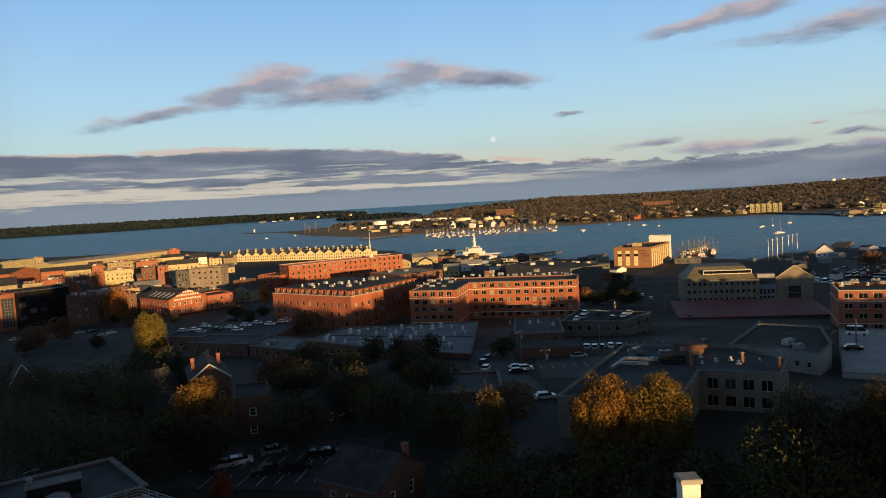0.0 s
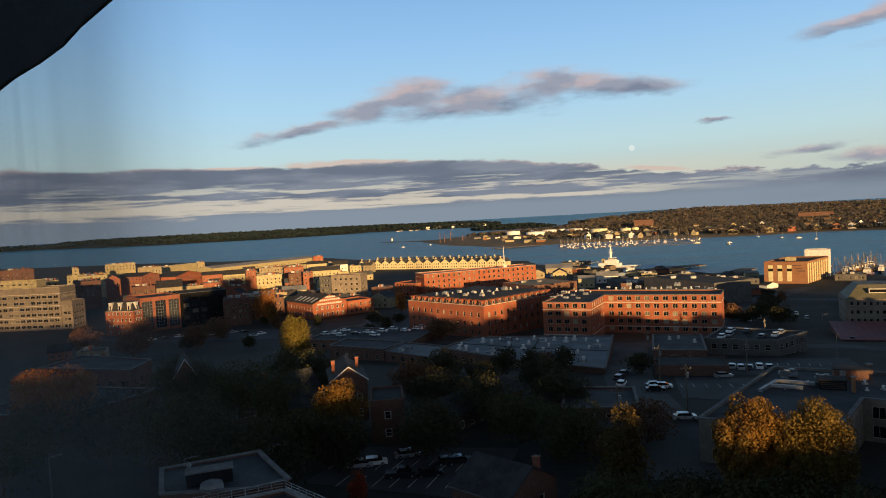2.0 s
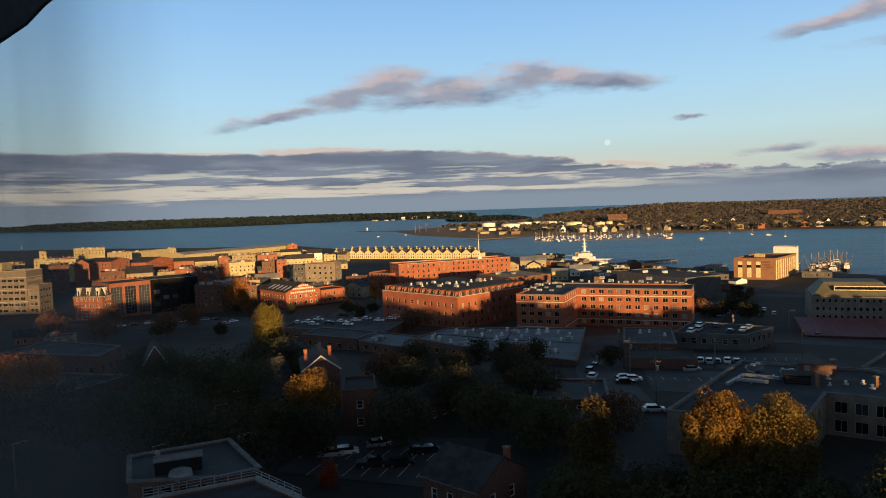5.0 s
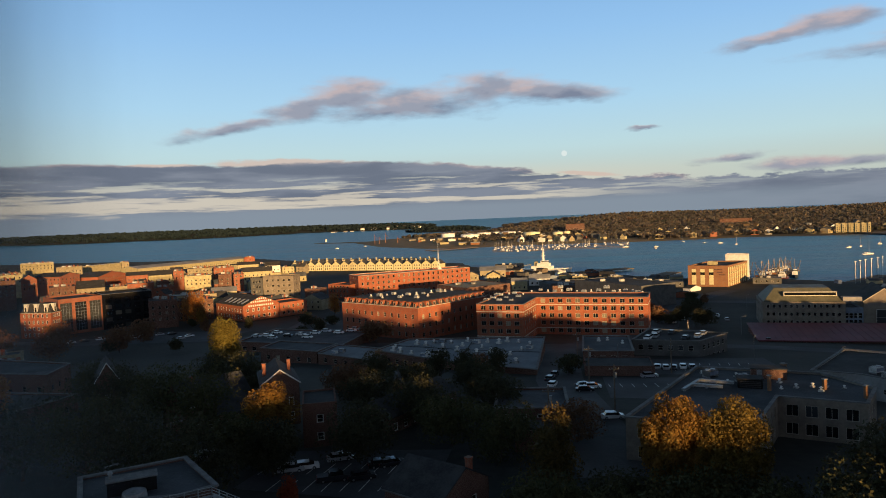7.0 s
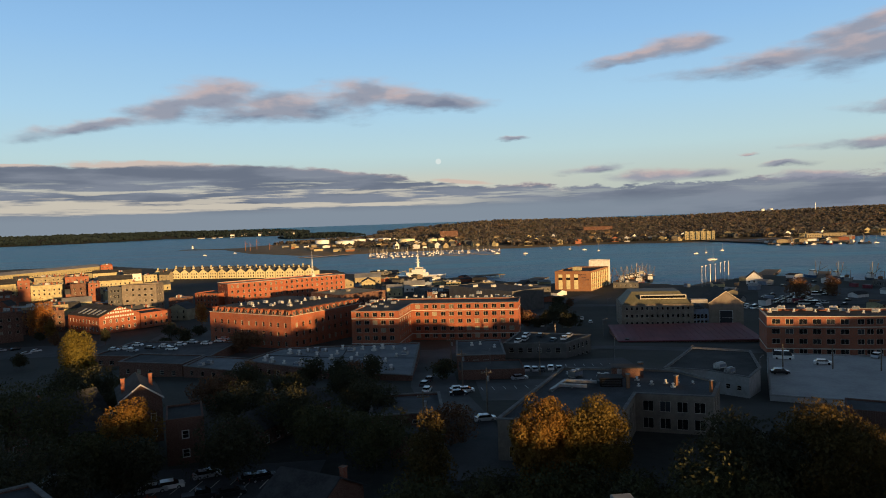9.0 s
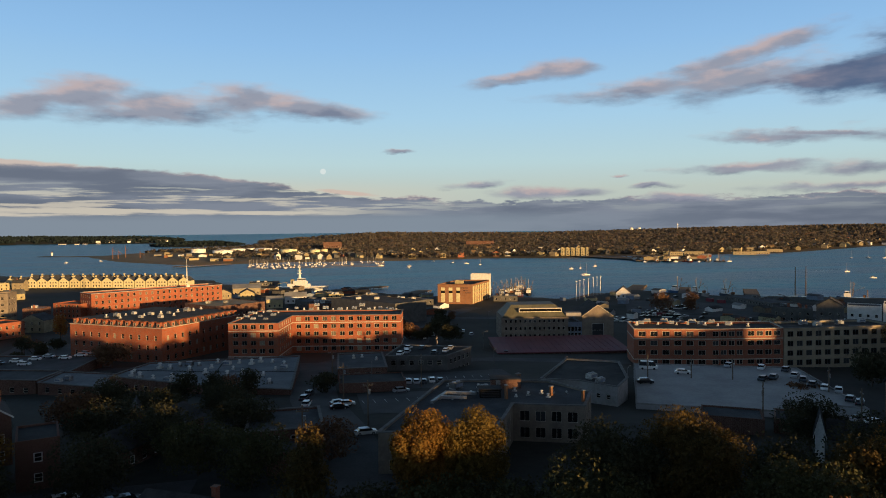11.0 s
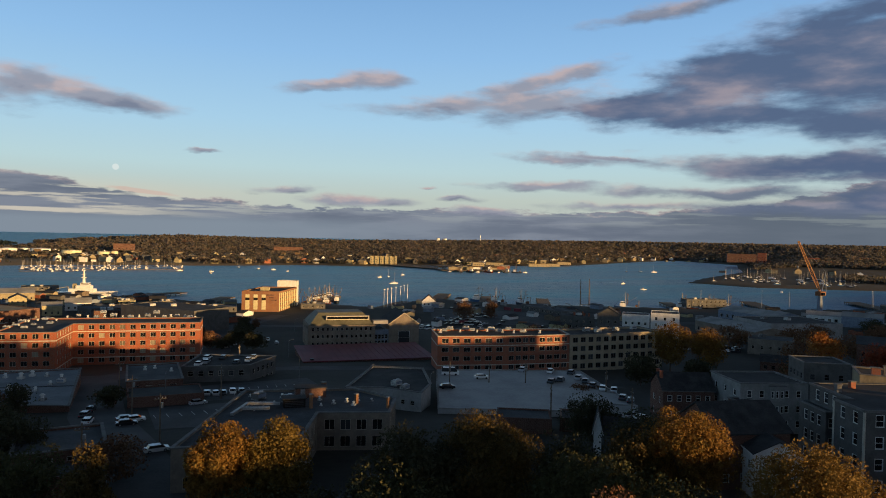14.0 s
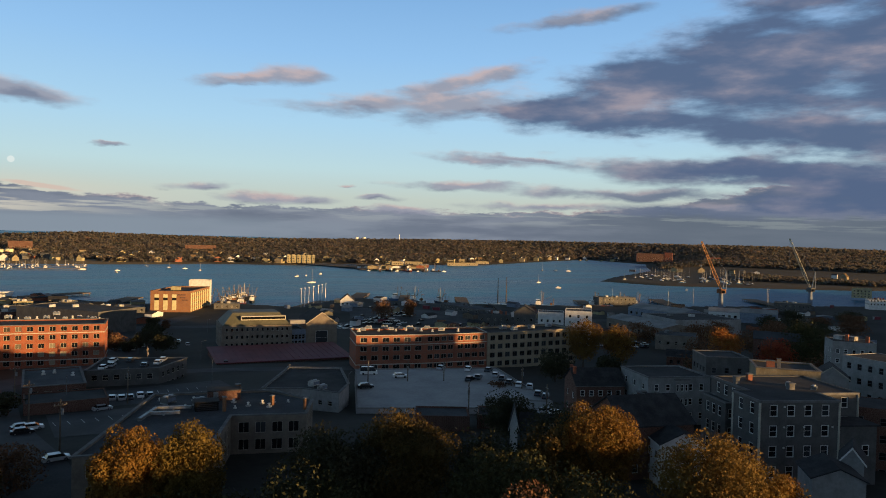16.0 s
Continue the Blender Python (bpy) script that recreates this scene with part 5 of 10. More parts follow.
# plant on the stepped roof
rh = thing("plant_house", "dark louvred plant house on the stepped roof", "plant housing", 42.6, 137.3, 26.72, -14)
part("casing", Shape().slab(0, 0, 0, 4.4, 3.2, 1.7, 0.06), DARK_CLAD, rh)
part("lid", Shape().slab(-0.2, -0.2, 1.7, 4.6, 3.4, 1.9, 0.05), ROOF_DARK, rh)
for k in range(4):
    part("louvre", Shape().box(0.3, -0.06, 0.2 + 0.34 * k, 4.1, 0, 0.36 + 0.34 * k), ROOF_DARK, rh)
rh2 = thing("plant_house", "low brick stair head on the stepped roof", "plant housing", 47.5, 144.5, 26.72, -14)
part("casing", Shape().slab(0, 0, 0, 6.5, 3.5, 2.0, 0.06), BRICK_DARK, rh2)
part("lid", Shape().slab(-0.2, -0.2, 2.0, 6.7, 3.7, 2.2, 0.05), ROOF_DARK, rh2)
part("door", Shape().box(1.0, -0.06, 0, 2.0, 0, 1.9), METAL, rh2)
duct = thing("roof_duct", "pale sheet-metal duct bent over the roof", "duct", 0, 0, 26.72)
for a, b in (((31.9, 135), (36.7, 142.2)), ((36.7, 142.2), (42.2, 139.6)), ((34.4, 138.6), (39.2, 136.6))):
    d = Vector((b[0] - a[0], b[1] - a[1]))
    part("run", Shape().slab(-0.35, -0.35, 0.25, d.length + 0.35, 0.35, 0.8, 0.05), METAL, duct, m=Matrix.Translation((*a, 0)) @ Matrix.Rotation(math.atan2(d.y, d.x), 4, "Z"))
    part("foot", Shape().box(d.length / 2 - 0.15, -0.3, 0, d.length / 2 + 0.15, 0.3, 0.27), METAL, duct, m=Matrix.Translation((*a, 0)) @ Matrix.Rotation(math.atan2(d.y, d.x), 4, "Z"))
for x, y, h, w in ((47.6, 135.0, 2.8, 0.26), (54.5, 146.4, 2.5, 0.4), (57.6, 135.1, 1.9, 0.3), (61.8, 128.6, 2.2, 0.25)):
    fl = thing("roof_flue", "square brick flue catching the low sun", "chimney", x, y, 26.72, 20, "roof flues")
    part("shaft", Shape().box(-w, -w, 0, w, w, h), BRICK_BROWN, fl)
    part("cap", Shape().slab(-w - 0.1, -w - 0.1, h, w + 0.1, w + 0.1, h + 0.18, 0.04), CONCRETE, fl)
building("pale_walled_annex", "low annex with pale rendered walls and a stepped flat roof", [(69.9, 170.9), (78.8, 165.9), (84.6, 156.4), (92.4, 165.4), (101.0, 186.0), (88.2, 195.0)], 12, 22.0, CONCRETE, ROOF_DARK, {0: win(3, 1, 1.2, 1.2, 6.4), 1: win(3, 1, 1.2, 1.2, 6.4)}, parapet=0.3, cap=COPING)

# ---- grey apartment house on the right ----
N = Vector((117.0, 63.5))
RD, BD = Vector((0.877, -0.481)), Vector((0.481, 0.877))
corner = lambda a, b: tuple(N + RD * a + BD * b)
apt_poly = [corner(*q) for q in ((0, 0), (15.2, 0), (15.2, 6), (23.6, 6), (23.6, 22), (3.2, 22), (3.2, 8.5), (0, 8.5))]
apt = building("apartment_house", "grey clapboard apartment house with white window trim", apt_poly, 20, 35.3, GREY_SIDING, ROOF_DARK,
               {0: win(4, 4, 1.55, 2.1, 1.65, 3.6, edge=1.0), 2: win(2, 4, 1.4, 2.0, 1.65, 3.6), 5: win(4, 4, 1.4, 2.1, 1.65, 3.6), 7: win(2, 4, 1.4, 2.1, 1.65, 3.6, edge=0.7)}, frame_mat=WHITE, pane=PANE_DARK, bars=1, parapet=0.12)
eaves, cb = Shape(), Shape()
for p, q in zip(apt_poly, apt_poly[1:] + apt_poly[:1]):
    d = (Vector(q) - Vector(p)).normalized()
    o = Vector((d.y, -d.x)) * 0.18
    e = [Vector(p) - d * 0.15, Vector(q) + d * 0.15]
    eaves.add([(v.x + k.x - apt.location.x, v.y + k.y - apt.location.y, z) for z in (14.95, 15.34) for v, k in ((e[0], o), (e[1], o), (e[1], -o), (e[0], -o))], [(0, 1, 5, 4), (4, 5, 6, 7), (1, 0, 3, 2)])
part("cornice", eaves, COPING, apt, "thin pale cornice board")
for q in (apt_poly[0], apt_poly[1], apt_poly[3], apt_poly[7]):
    x, y = q[0] - apt.location.x, q[1] - apt.location.y
    part("corner_board", Shape().box(x - 0.16, y - 0.16, 0, x + 0.16, y + 0.16, 14.95), TRIM, apt, "white corner board")
for k, z in ((4.6, 11.9), (8.4, 11.9), (4.6, 8.3), (8.4, 8.3), (4.6, 4.7), (13.9, 8.3)):
    p = Vector(corner(k, -0.12))
    part("wall_lamp", Shape().slab(p.x - apt.location.x - 0.14, p.y - apt.location.y - 0.14, z + 2.2, p.x - apt.location.x + 0.14, p.y - apt.location.y + 0.14, z + 2.45, 0.04), WHITE, apt, "small white wall lamp")
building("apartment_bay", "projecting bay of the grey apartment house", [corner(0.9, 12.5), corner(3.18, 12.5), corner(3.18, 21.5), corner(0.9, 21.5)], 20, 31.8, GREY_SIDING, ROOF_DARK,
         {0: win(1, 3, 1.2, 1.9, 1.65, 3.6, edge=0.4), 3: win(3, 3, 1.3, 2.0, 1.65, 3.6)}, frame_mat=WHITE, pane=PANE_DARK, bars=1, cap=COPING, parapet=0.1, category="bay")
for (a, b), w, h, mat, tone in (((12.2, 9.5), 0.55, 1.1, COPING, "pale boxed"), ((4.2, 14.5), 0.45, 1.3, COPING, "pale rendered"), ((9.0, 18.0), 0.45, 1.2, BRICK_OLD, "red brick")):
    p = corner(a, b)
    ch = thing("roof_chimney", f"{tone} chimney on the apartment house roof", "chimney", *p, 35.2, -29)
    part("shaft", Shape().box(-w, -w, 0, w, w, h), mat, ch)
    part("cap", Shape().slab(-w - 0.12, -w - 0.12, h, w + 0.12, w + 0.12, h + 0.2, 0.05), COPING, ch)
pr = thing("porch_roof", "low dark porch roof beside the apartment house", "porch", *corner(15.4, 0.4), 20, -29)
part("wall", Shape().box(0, 0, 0, 7.6, 5.4, 10.6), GREY_SIDING, pr)
part("roof", Shape().slab(-0.2, -0.5, 10.6, 8.0, 5.5, 10.85, 0.05), ROOF_DARK, pr)
for k in range(2):
    part("window", window_mesh(1.4, 2.0, WHITE, PANE_DARK, 1, False), None, pr, m=pose(2.0 + 3.4 * k, -0.03, 5.2))

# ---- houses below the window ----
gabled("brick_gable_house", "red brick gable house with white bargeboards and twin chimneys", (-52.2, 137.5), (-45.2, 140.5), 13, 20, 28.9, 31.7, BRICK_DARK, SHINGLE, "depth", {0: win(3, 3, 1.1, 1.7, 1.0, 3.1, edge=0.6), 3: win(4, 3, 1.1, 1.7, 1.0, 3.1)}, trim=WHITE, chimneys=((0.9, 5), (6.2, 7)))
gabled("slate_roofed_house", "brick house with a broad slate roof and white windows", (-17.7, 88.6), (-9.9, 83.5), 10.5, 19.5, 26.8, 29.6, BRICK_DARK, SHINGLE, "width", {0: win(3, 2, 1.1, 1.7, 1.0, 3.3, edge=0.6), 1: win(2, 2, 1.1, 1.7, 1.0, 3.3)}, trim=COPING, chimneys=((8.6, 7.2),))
# ---- the old town along the harbour ----
gabled("brick_block", "old brick block with a pale cornice", (-448.7, 613.4), (-419.6, 609.5), 25, 3.0, 21.4, 24.4, BRICK_OLD, SHINGLE, "width", {0: win(7, 2, 1.3, 1.6, 11.4, 3.4, edge=0.5), 1: win(5, 2, 1.3, 1.6, 11.4, 3.4, edge=0.5)}, frame_mat=TRIM, pane=PANE, category="building", group="old town blocks")
building("brick_block", "brick block with arched shopfronts", rect((-450.1, 661.4), (-438.1, 669.4), 20), 3.0, 18.4, BRICK, ROOF_DARK, {0: win(3, 2, 1.3, 1.6, 8.0, 3.4, edge=0.5), 1: win(5, 2, 1.3, 1.6, 8.0, 3.4, edge=0.5)}, frame_mat=TRIM, pane=PANE, parapet=0.35, group="old town blocks", bits=6)
building("brick_block", "narrow dark brick block in a row", rect((-432.7, 661.0), (-420.5, 668.8), 20), 3.0, 17.5, BRICK_DARK, ROOF_DARK, {0: win(3, 2, 1.3, 1.6, 8.0, 3.4, edge=0.5), 1: win(5, 2, 1.3, 1.6, 8.0, 3.4, edge=0.5)}, frame_mat=TRIM, pane=PANE, parapet=0.35, group="old town blocks", bits=6)
gabled("brick_block", "gabled red brick block in the sun", (-404.1, 643.7), (-403.0, 691.1), 25, 3.0, 17.4, 21.4, BRICK, SHINGLE, "depth", {0: win(12, 2, 1.3, 1.6, 8.0, 3.4, edge=0.5), 1: win(5, 2, 1.3, 1.6, 8.0, 3.4, edge=0.5)}, frame_mat=TRIM, pane=PANE, category="building", group="old town blocks")
gabled("brick_block", "brick row with a dark low roof", (-387.4, 665.4), (-369.8, 675.4), 20, 3.0, 16.0, 19.0, BRICK_OLD, SHINGLE, "width", {0: win(5, 2, 1.3, 1.6, 4.6, 3.4, edge=0.5), 1: win(5, 2, 1.3, 1.6, 4.6, 3.4, edge=0.5)}, frame_mat=TRIM, pane=PANE, category="building", group="old town blocks")
gabled("cream_block", "cream painted block under a dark roof", (-354.9, 649.3), (-335.9, 659.4), 20, 3.0, 16.6, 20.6, CREAM, SHINGLE, "width", {0: win(5, 2, 1.3, 1.6, 4.6, 3.4, edge=0.5), 1: win(5, 2, 1.3, 1.6, 4.6, 3.4, edge=0.5)}, frame_mat=TRIM, pane=PANE, category="building", group="old town blocks")
building("brick_block", "tall narrow brick block in the sun", rect((-316.7, 624.3), (-308.4, 628.4), 16), 3.0, 21.5, BRICK_OLD, ROOF_DARK, {0: win(2, 2, 1.3, 1.6, 11.4, 3.4, edge=0.5), 1: win(4, 2, 1.3, 1.6, 11.4, 3.4, edge=0.5)}, frame_mat=TRIM, pane=PANE, parapet=0.35, group="old town blocks", bits=4)
building("cream_shops", "low cream row of shops", rect((-308.1, 628.5), (-286.3, 638.8), 18), 3.0, 16.2, CREAM, ROOF_PALE, {0: win(6, 2, 1.3, 1.6, 4.6, 3.4, edge=0.5), 1: win(5, 2, 1.3, 1.6, 4.6, 3.4, edge=0.5)}, frame_mat=TRIM, pane=PANE, parapet=0.35, group="old town blocks", bits=6)
building("tan_block", "tan brick block with small windows", rect((-344.7, 710.8), (-320.6, 722.0), 20), 3.0, 18.2, TAN, ROOF_DARK, {0: win(7, 2, 1.3, 1.6, 8.0, 3.4, edge=0.5), 1: win(5, 2, 1.3, 1.6, 8.0, 3.4, edge=0.5)}, frame_mat=TRIM, pane=PANE, parapet=0.35, group="old town blocks", bits=6)
building("brick_block", "brick block with a row of tall windows", rect((-308.4, 694.6), (-289.7, 702.6), 20), 3.0, 18.7, BRICK_OLD, ROOF_DARK, {0: win(5, 2, 1.3, 1.6, 8.0, 3.4, edge=0.5), 1: win(5, 2, 1.3, 1.6, 8.0, 3.4, edge=0.5)}, frame_mat=TRIM, pane=PANE, parapet=0.35, group="old town blocks", bits=6)
building("brick_block", "dark brick block with a square stair tower", rect((-256.4, 586.4), (-242.4, 592.3), 22), 3.0, 19.8, BRICK_DARK, ROOF_DARK, {0: win(3, 3, 1.3, 1.6, 4.6, 3.4, edge=0.5), 1: win(5, 3, 1.3, 1.6, 4.6, 3.4, edge=0.5)}, frame_mat=TRIM, pane=PANE, parapet=0.35, group="old town blocks", bits=6)
building("brick_block", "square brick stair tower on a block", rect((-237.0, 572.9), (-229.1, 576.1), 10), 3.0, 20.7, BRICK_OLD, ROOF_DARK, {0: win(2, 3, 1.3, 1.6, 8.0, 3.4, edge=0.5), 1: win(2, 3, 1.3, 1.6, 8.0, 3.4, edge=0.5)}, frame_mat=TRIM, pane=PANE, parapet=0.35, group="old town blocks", bits=4)
gabled("cream_block", "cream waterfront flats under dark roof", (-339.1, 833.7), (-313.7, 843.5), 18, 3.0, 12.9, 15.9, CREAM, SHINGLE, "width", {0: win(7, 2, 1.3, 1.6, 1.2, 3.4, edge=0.5), 1: win(5, 2, 1.3, 1.6, 1.2, 3.4, edge=0.5)}, frame_mat=TRIM, pane=PANE, category="building", group="old town blocks")
gabled("cream_block", "cream row with dormers along the street", (-267.0, 668.7), (-240.1, 678.8), 14, 3.0, 15.5, 19.5, CREAM, SHINGLE, "width", {0: win(7, 2, 1.3, 1.6, 4.6, 3.4, edge=0.5), 1: win(3, 2, 1.3, 1.6, 4.6, 3.4, edge=0.5)}, frame_mat=TRIM, pane=PANE, category="building", group="old town blocks")
gabled("white_house", "white hipped house by the water", (-288.0, 789.1), (-271.2, 795.0), 14, 3.0, 13.6, 17.6, WHITE, SHINGLE, "width", {0: win(4, 2, 1.3, 1.6, 1.2, 3.4, edge=0.5), 1: win(3, 2, 1.3, 1.6, 1.2, 3.4, edge=0.5)}, frame_mat=TRIM, pane=PANE, group="old town blocks")
gabled("tan_block", "tan block with a broad low gable", (-331.7, 500.0), (-315.2, 510.5), 24, 3.0, 18.7, 23.7, TAN, SHINGLE, "width", {0: win(5, 3, 1.3, 1.6, 4.6, 3.4, edge=0.5), 1: win(5, 3, 1.3, 1.6, 4.6, 3.4, edge=0.5)}, frame_mat=TRIM, pane=PANE, category="building", group="old town blocks")
building("brick_block", "low dark brick stores in a row", rect((-358.2, 506.0), (-343.4, 516.2), 20), 3.0, 20.0, BRICK_DARK, ROOF_DARK, {0: win(4, 3, 1.3, 1.6, 4.6, 3.4, edge=0.5), 1: win(5, 3, 1.3, 1.6, 4.6, 3.4, edge=0.5)}, frame_mat=TRIM, pane=PANE, parapet=0.35, group="old town blocks", bits=6)
building("cream_block", "long cream brick row with a flat roof", rect((-476.0, 592.5), (-455.9, 608.1), 18), 3.0, 25.1, CREAM, ROOF_GREY, {0: win(6, 2, 1.3, 1.6, 14.8, 3.4, edge=0.5), 1: win(5, 2, 1.3, 1.6, 14.8, 3.4, edge=0.5)}, frame_mat=TRIM, pane=PANE, parapet=0.35, group="old town blocks", bits=6)
building("yellow_tower", "square yellow brick tower by the quay", rect((-504.9, 620.6), (-500.0, 624.5), 10), 3.0, 31.5, CREAM, ROOF_DARK, {0: win(1, 2, 1.3, 1.6, 21.6, 3.4, edge=0.5), 1: win(2, 2, 1.3, 1.6, 21.6, 3.4, edge=0.5)}, frame_mat=TRIM, pane=PANE, parapet=0.35, group="old town blocks", bits=4)
gabled("brick_block", "small gabled brick block in the sun", (-421.2, 559.1), (-411.5, 566.3), 18, 3.0, 23.0, 27.0, BRICK_OLD, SHINGLE, "depth", {0: win(3, 2, 1.3, 1.6, 11.4, 3.4, edge=0.5), 1: win(5, 2, 1.3, 1.6, 11.4, 3.4, edge=0.5)}, frame_mat=TRIM, pane=PANE, category="building", group="old town blocks")
building("ferry_terminal", "pale ferry terminal with a wide flat roof", rect((-607.3, 807.0), (-577.9, 828.3), 30), 3.0, 25.2, CREAM, ROOF_PALE, {0: win(9, 2, 1.3, 1.6, 14.8, 3.4, edge=0.5), 1: win(5, 2, 1.3, 1.6, 14.8, 3.4, edge=0.5)}, frame_mat=TRIM, pane=PANE, parapet=0.35, group="old town blocks", cap=WHITE, bits=6)
building("tan_block", "tan waterfront sheds with pale roofs", rect((-547.5, 788.6), (-524.2, 804.3), 18), 3.0, 20.5, TAN, ROOF_PALE, {0: win(7, 2, 1.3, 1.6, 8.0, 3.4, edge=0.5), 1: win(5, 2, 1.3, 1.6, 8.0, 3.4, edge=0.5)}, frame_mat=TRIM, pane=PANE, parapet=0.35, group="old town blocks", bits=6)
building("pier_roof", "long pale pier roof over stores", rect((-580.0, 887.3), (-563.1, 956.6), 14), 3.0, 15.4, CREAM, WHITE, None, frame_mat=TRIM, pane=PANE, parapet=0.35, category="shed", group="old town blocks", bits=6)
building("tan_block", "squat tan block on the pier", rect((-570.1, 964.0), (-559.3, 970.4), 14), 3.0, 15.6, TAN, ROOF_DARK, {0: win(3, 2, 1.3, 1.6, 4.6, 3.4, edge=0.5), 1: win(3, 2, 1.3, 1.6, 4.6, 3.4, edge=0.5)}, frame_mat=TRIM, pane=PANE, parapet=0.35, group="old town blocks", bits=4)
gabled("pier_shed", "very long cream pier shed with loading doors", (-500.3, 888.9), (-418.1, 1071.3), 36, 3.0, 9.6, 12.6, CREAM, ROOF_PALE, "width", {0: win(52, 1, 1.3, 1.6, 1.2, 3.4, edge=0.5), 1: win(5, 1, 1.3, 1.6, 1.2, 3.4, edge=0.5)}, frame_mat=TRIM, pane=PANE, category="shed", group="old town blocks")
building("brick_pier_house", "brick-trimmed pier head building", rect((-415.6, 1050.8), (-400.9, 1056.5), 20), 3.0, 12.0, BRICK, ROOF_DARK, {0: win(4, 2, 1.3, 1.6, 1.2, 3.4, edge=0.5), 1: win(5, 2, 1.3, 1.6, 1.2, 3.4, edge=0.5)}, frame_mat=TRIM, pane=PANE, parapet=0.35, group="old town blocks", bits=6)
gabled("pale_roofed_hall", "low hall under a pale hipped roof", (-229.6, 510.8), (-212.3, 518.2), 18, 3.0, 11.5, 14.5, CREAM, ROOF_PALE, "width", {0: win(4, 2, 1.3, 1.6, 1.2, 3.4, edge=0.5), 1: win(5, 2, 1.3, 1.6, 1.2, 3.4, edge=0.5)}, frame_mat=TRIM, pane=PANE, category="building", group="old town blocks")
building("low_stores", "dark low stores with a tan roof", rect((-214.9, 527.9), (-184.8, 539.2), 16), 3.0, 8.7, BRICK_DARK, ROOF_PALE, {0: win(8, 1, 1.3, 1.6, 1.2, 3.4, edge=0.5), 1: win(4, 1, 1.3, 1.6, 1.2, 3.4, edge=0.5)}, frame_mat=TRIM, pane=PANE, parapet=0.35, group="old town blocks", bits=6)
building("brick_block", "dark brick block behind the street trees", rect((-211.9, 419.5), (-191.9, 429.0), 18), 3.0, 15.9, BRICK_DARK, ROOF_DARK, {0: win(5, 3, 1.3, 1.6, 1.2, 3.4, edge=0.5), 1: win(5, 3, 1.3, 1.6, 1.2, 3.4, edge=0.5)}, frame_mat=TRIM, pane=PANE, parapet=0.35, group="old town blocks", bits=6)
building("tan_block", "long pale-roofed stores in the sun", rect((-238.1, 462.3), (-210.0, 475.7), 16), 3.0, 14.5, TAN, ROOF_PALE, {0: win(8, 3, 1.3, 1.6, 1.2, 3.4, edge=0.5), 1: win(4, 3, 1.3, 1.6, 1.2, 3.4, edge=0.5)}, frame_mat=TRIM, pane=PANE, parapet=0.35, group="old town blocks", bits=6)
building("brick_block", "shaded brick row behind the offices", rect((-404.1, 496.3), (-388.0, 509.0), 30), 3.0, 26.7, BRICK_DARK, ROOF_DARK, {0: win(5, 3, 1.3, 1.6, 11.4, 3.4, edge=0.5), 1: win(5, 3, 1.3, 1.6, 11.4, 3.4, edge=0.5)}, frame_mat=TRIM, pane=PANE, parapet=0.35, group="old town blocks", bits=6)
building("cream_block", "cream block at the old town edge", rect((-434.5, 496.8), (-424.6, 505.3), 30), 3.0, 28.4, CREAM, ROOF_GREY, {0: win(3, 3, 1.3, 1.6, 14.8, 3.4, edge=0.5), 1: win(5, 3, 1.3, 1.6, 14.8, 3.4, edge=0.5)}, frame_mat=TRIM, pane=PANE, parapet=0.35, group="old town blocks", bits=4)
building("brick_block", "brick block with a pale roof", rect((-321.6, 553.4), (-303.6, 563.4), 18), 3.0, 16.8, BRICK_OLD, ROOF_PALE, {0: win(5, 3, 1.3, 1.6, 1.2, 3.4, edge=0.5), 1: win(5, 3, 1.3, 1.6, 1.2, 3.4, edge=0.5)}, frame_mat=TRIM, pane=PANE, parapet=0.35, group="old town blocks", bits=6)
building("tan_block", "tan block with roof plant", rect((-336.2, 544.6), (-321.7, 553.3), 18), 3.0, 15.5, TAN, ROOF_GREY, {0: win(4, 3, 1.3, 1.6, 1.2, 3.4, edge=0.5), 1: win(5, 3, 1.3, 1.6, 1.2, 3.4, edge=0.5)}, frame_mat=TRIM, pane=PANE, parapet=0.35, group="old town blocks", bits=6)
building("low_stores", "low brick stores with cars on the street", rect((-303.8, 563.3), (-289.3, 570.9), 14), 3.0, 12.2, BRICK_OLD, ROOF_GREY, {0: win(4, 2, 1.3, 1.6, 1.2, 3.4, edge=0.5), 1: win(3, 2, 1.3, 1.6, 1.2, 3.4, edge=0.5)}, frame_mat=TRIM, pane=PANE, parapet=0.35, group="old town blocks", bits=6)
building("brick_block", "brick block below the glazed offices roofline", rect((-212.0, 385.6), (-197.8, 393.0), 22), 3.6, 20.0, BRICK_DARK, ROOF_DARK, {0: win(4, 3, 1.3, 1.6, 4.6, 3.4, edge=0.5), 1: win(5, 3, 1.3, 1.6, 4.6, 3.4, edge=0.5)}, frame_mat=TRIM, pane=PANE, parapet=0.35, group="old town blocks", bits=6)
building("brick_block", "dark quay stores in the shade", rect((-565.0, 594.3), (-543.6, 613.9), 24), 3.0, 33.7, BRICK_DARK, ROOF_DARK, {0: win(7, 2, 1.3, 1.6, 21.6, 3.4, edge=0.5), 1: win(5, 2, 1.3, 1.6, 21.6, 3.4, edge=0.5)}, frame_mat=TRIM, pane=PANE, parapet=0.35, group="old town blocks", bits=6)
building("cream_block", "pale quay offices with flat roof", rect((-547.1, 663.6), (-515.7, 688.2), 20), 3.0, 22.1, CREAM, ROOF_GREY, {0: win(10, 2, 1.3, 1.6, 11.4, 3.4, edge=0.5), 1: win(5, 2, 1.3, 1.6, 11.4, 3.4, edge=0.5)}, frame_mat=TRIM, pane=PANE, parapet=0.35, group="old town blocks", bits=6)
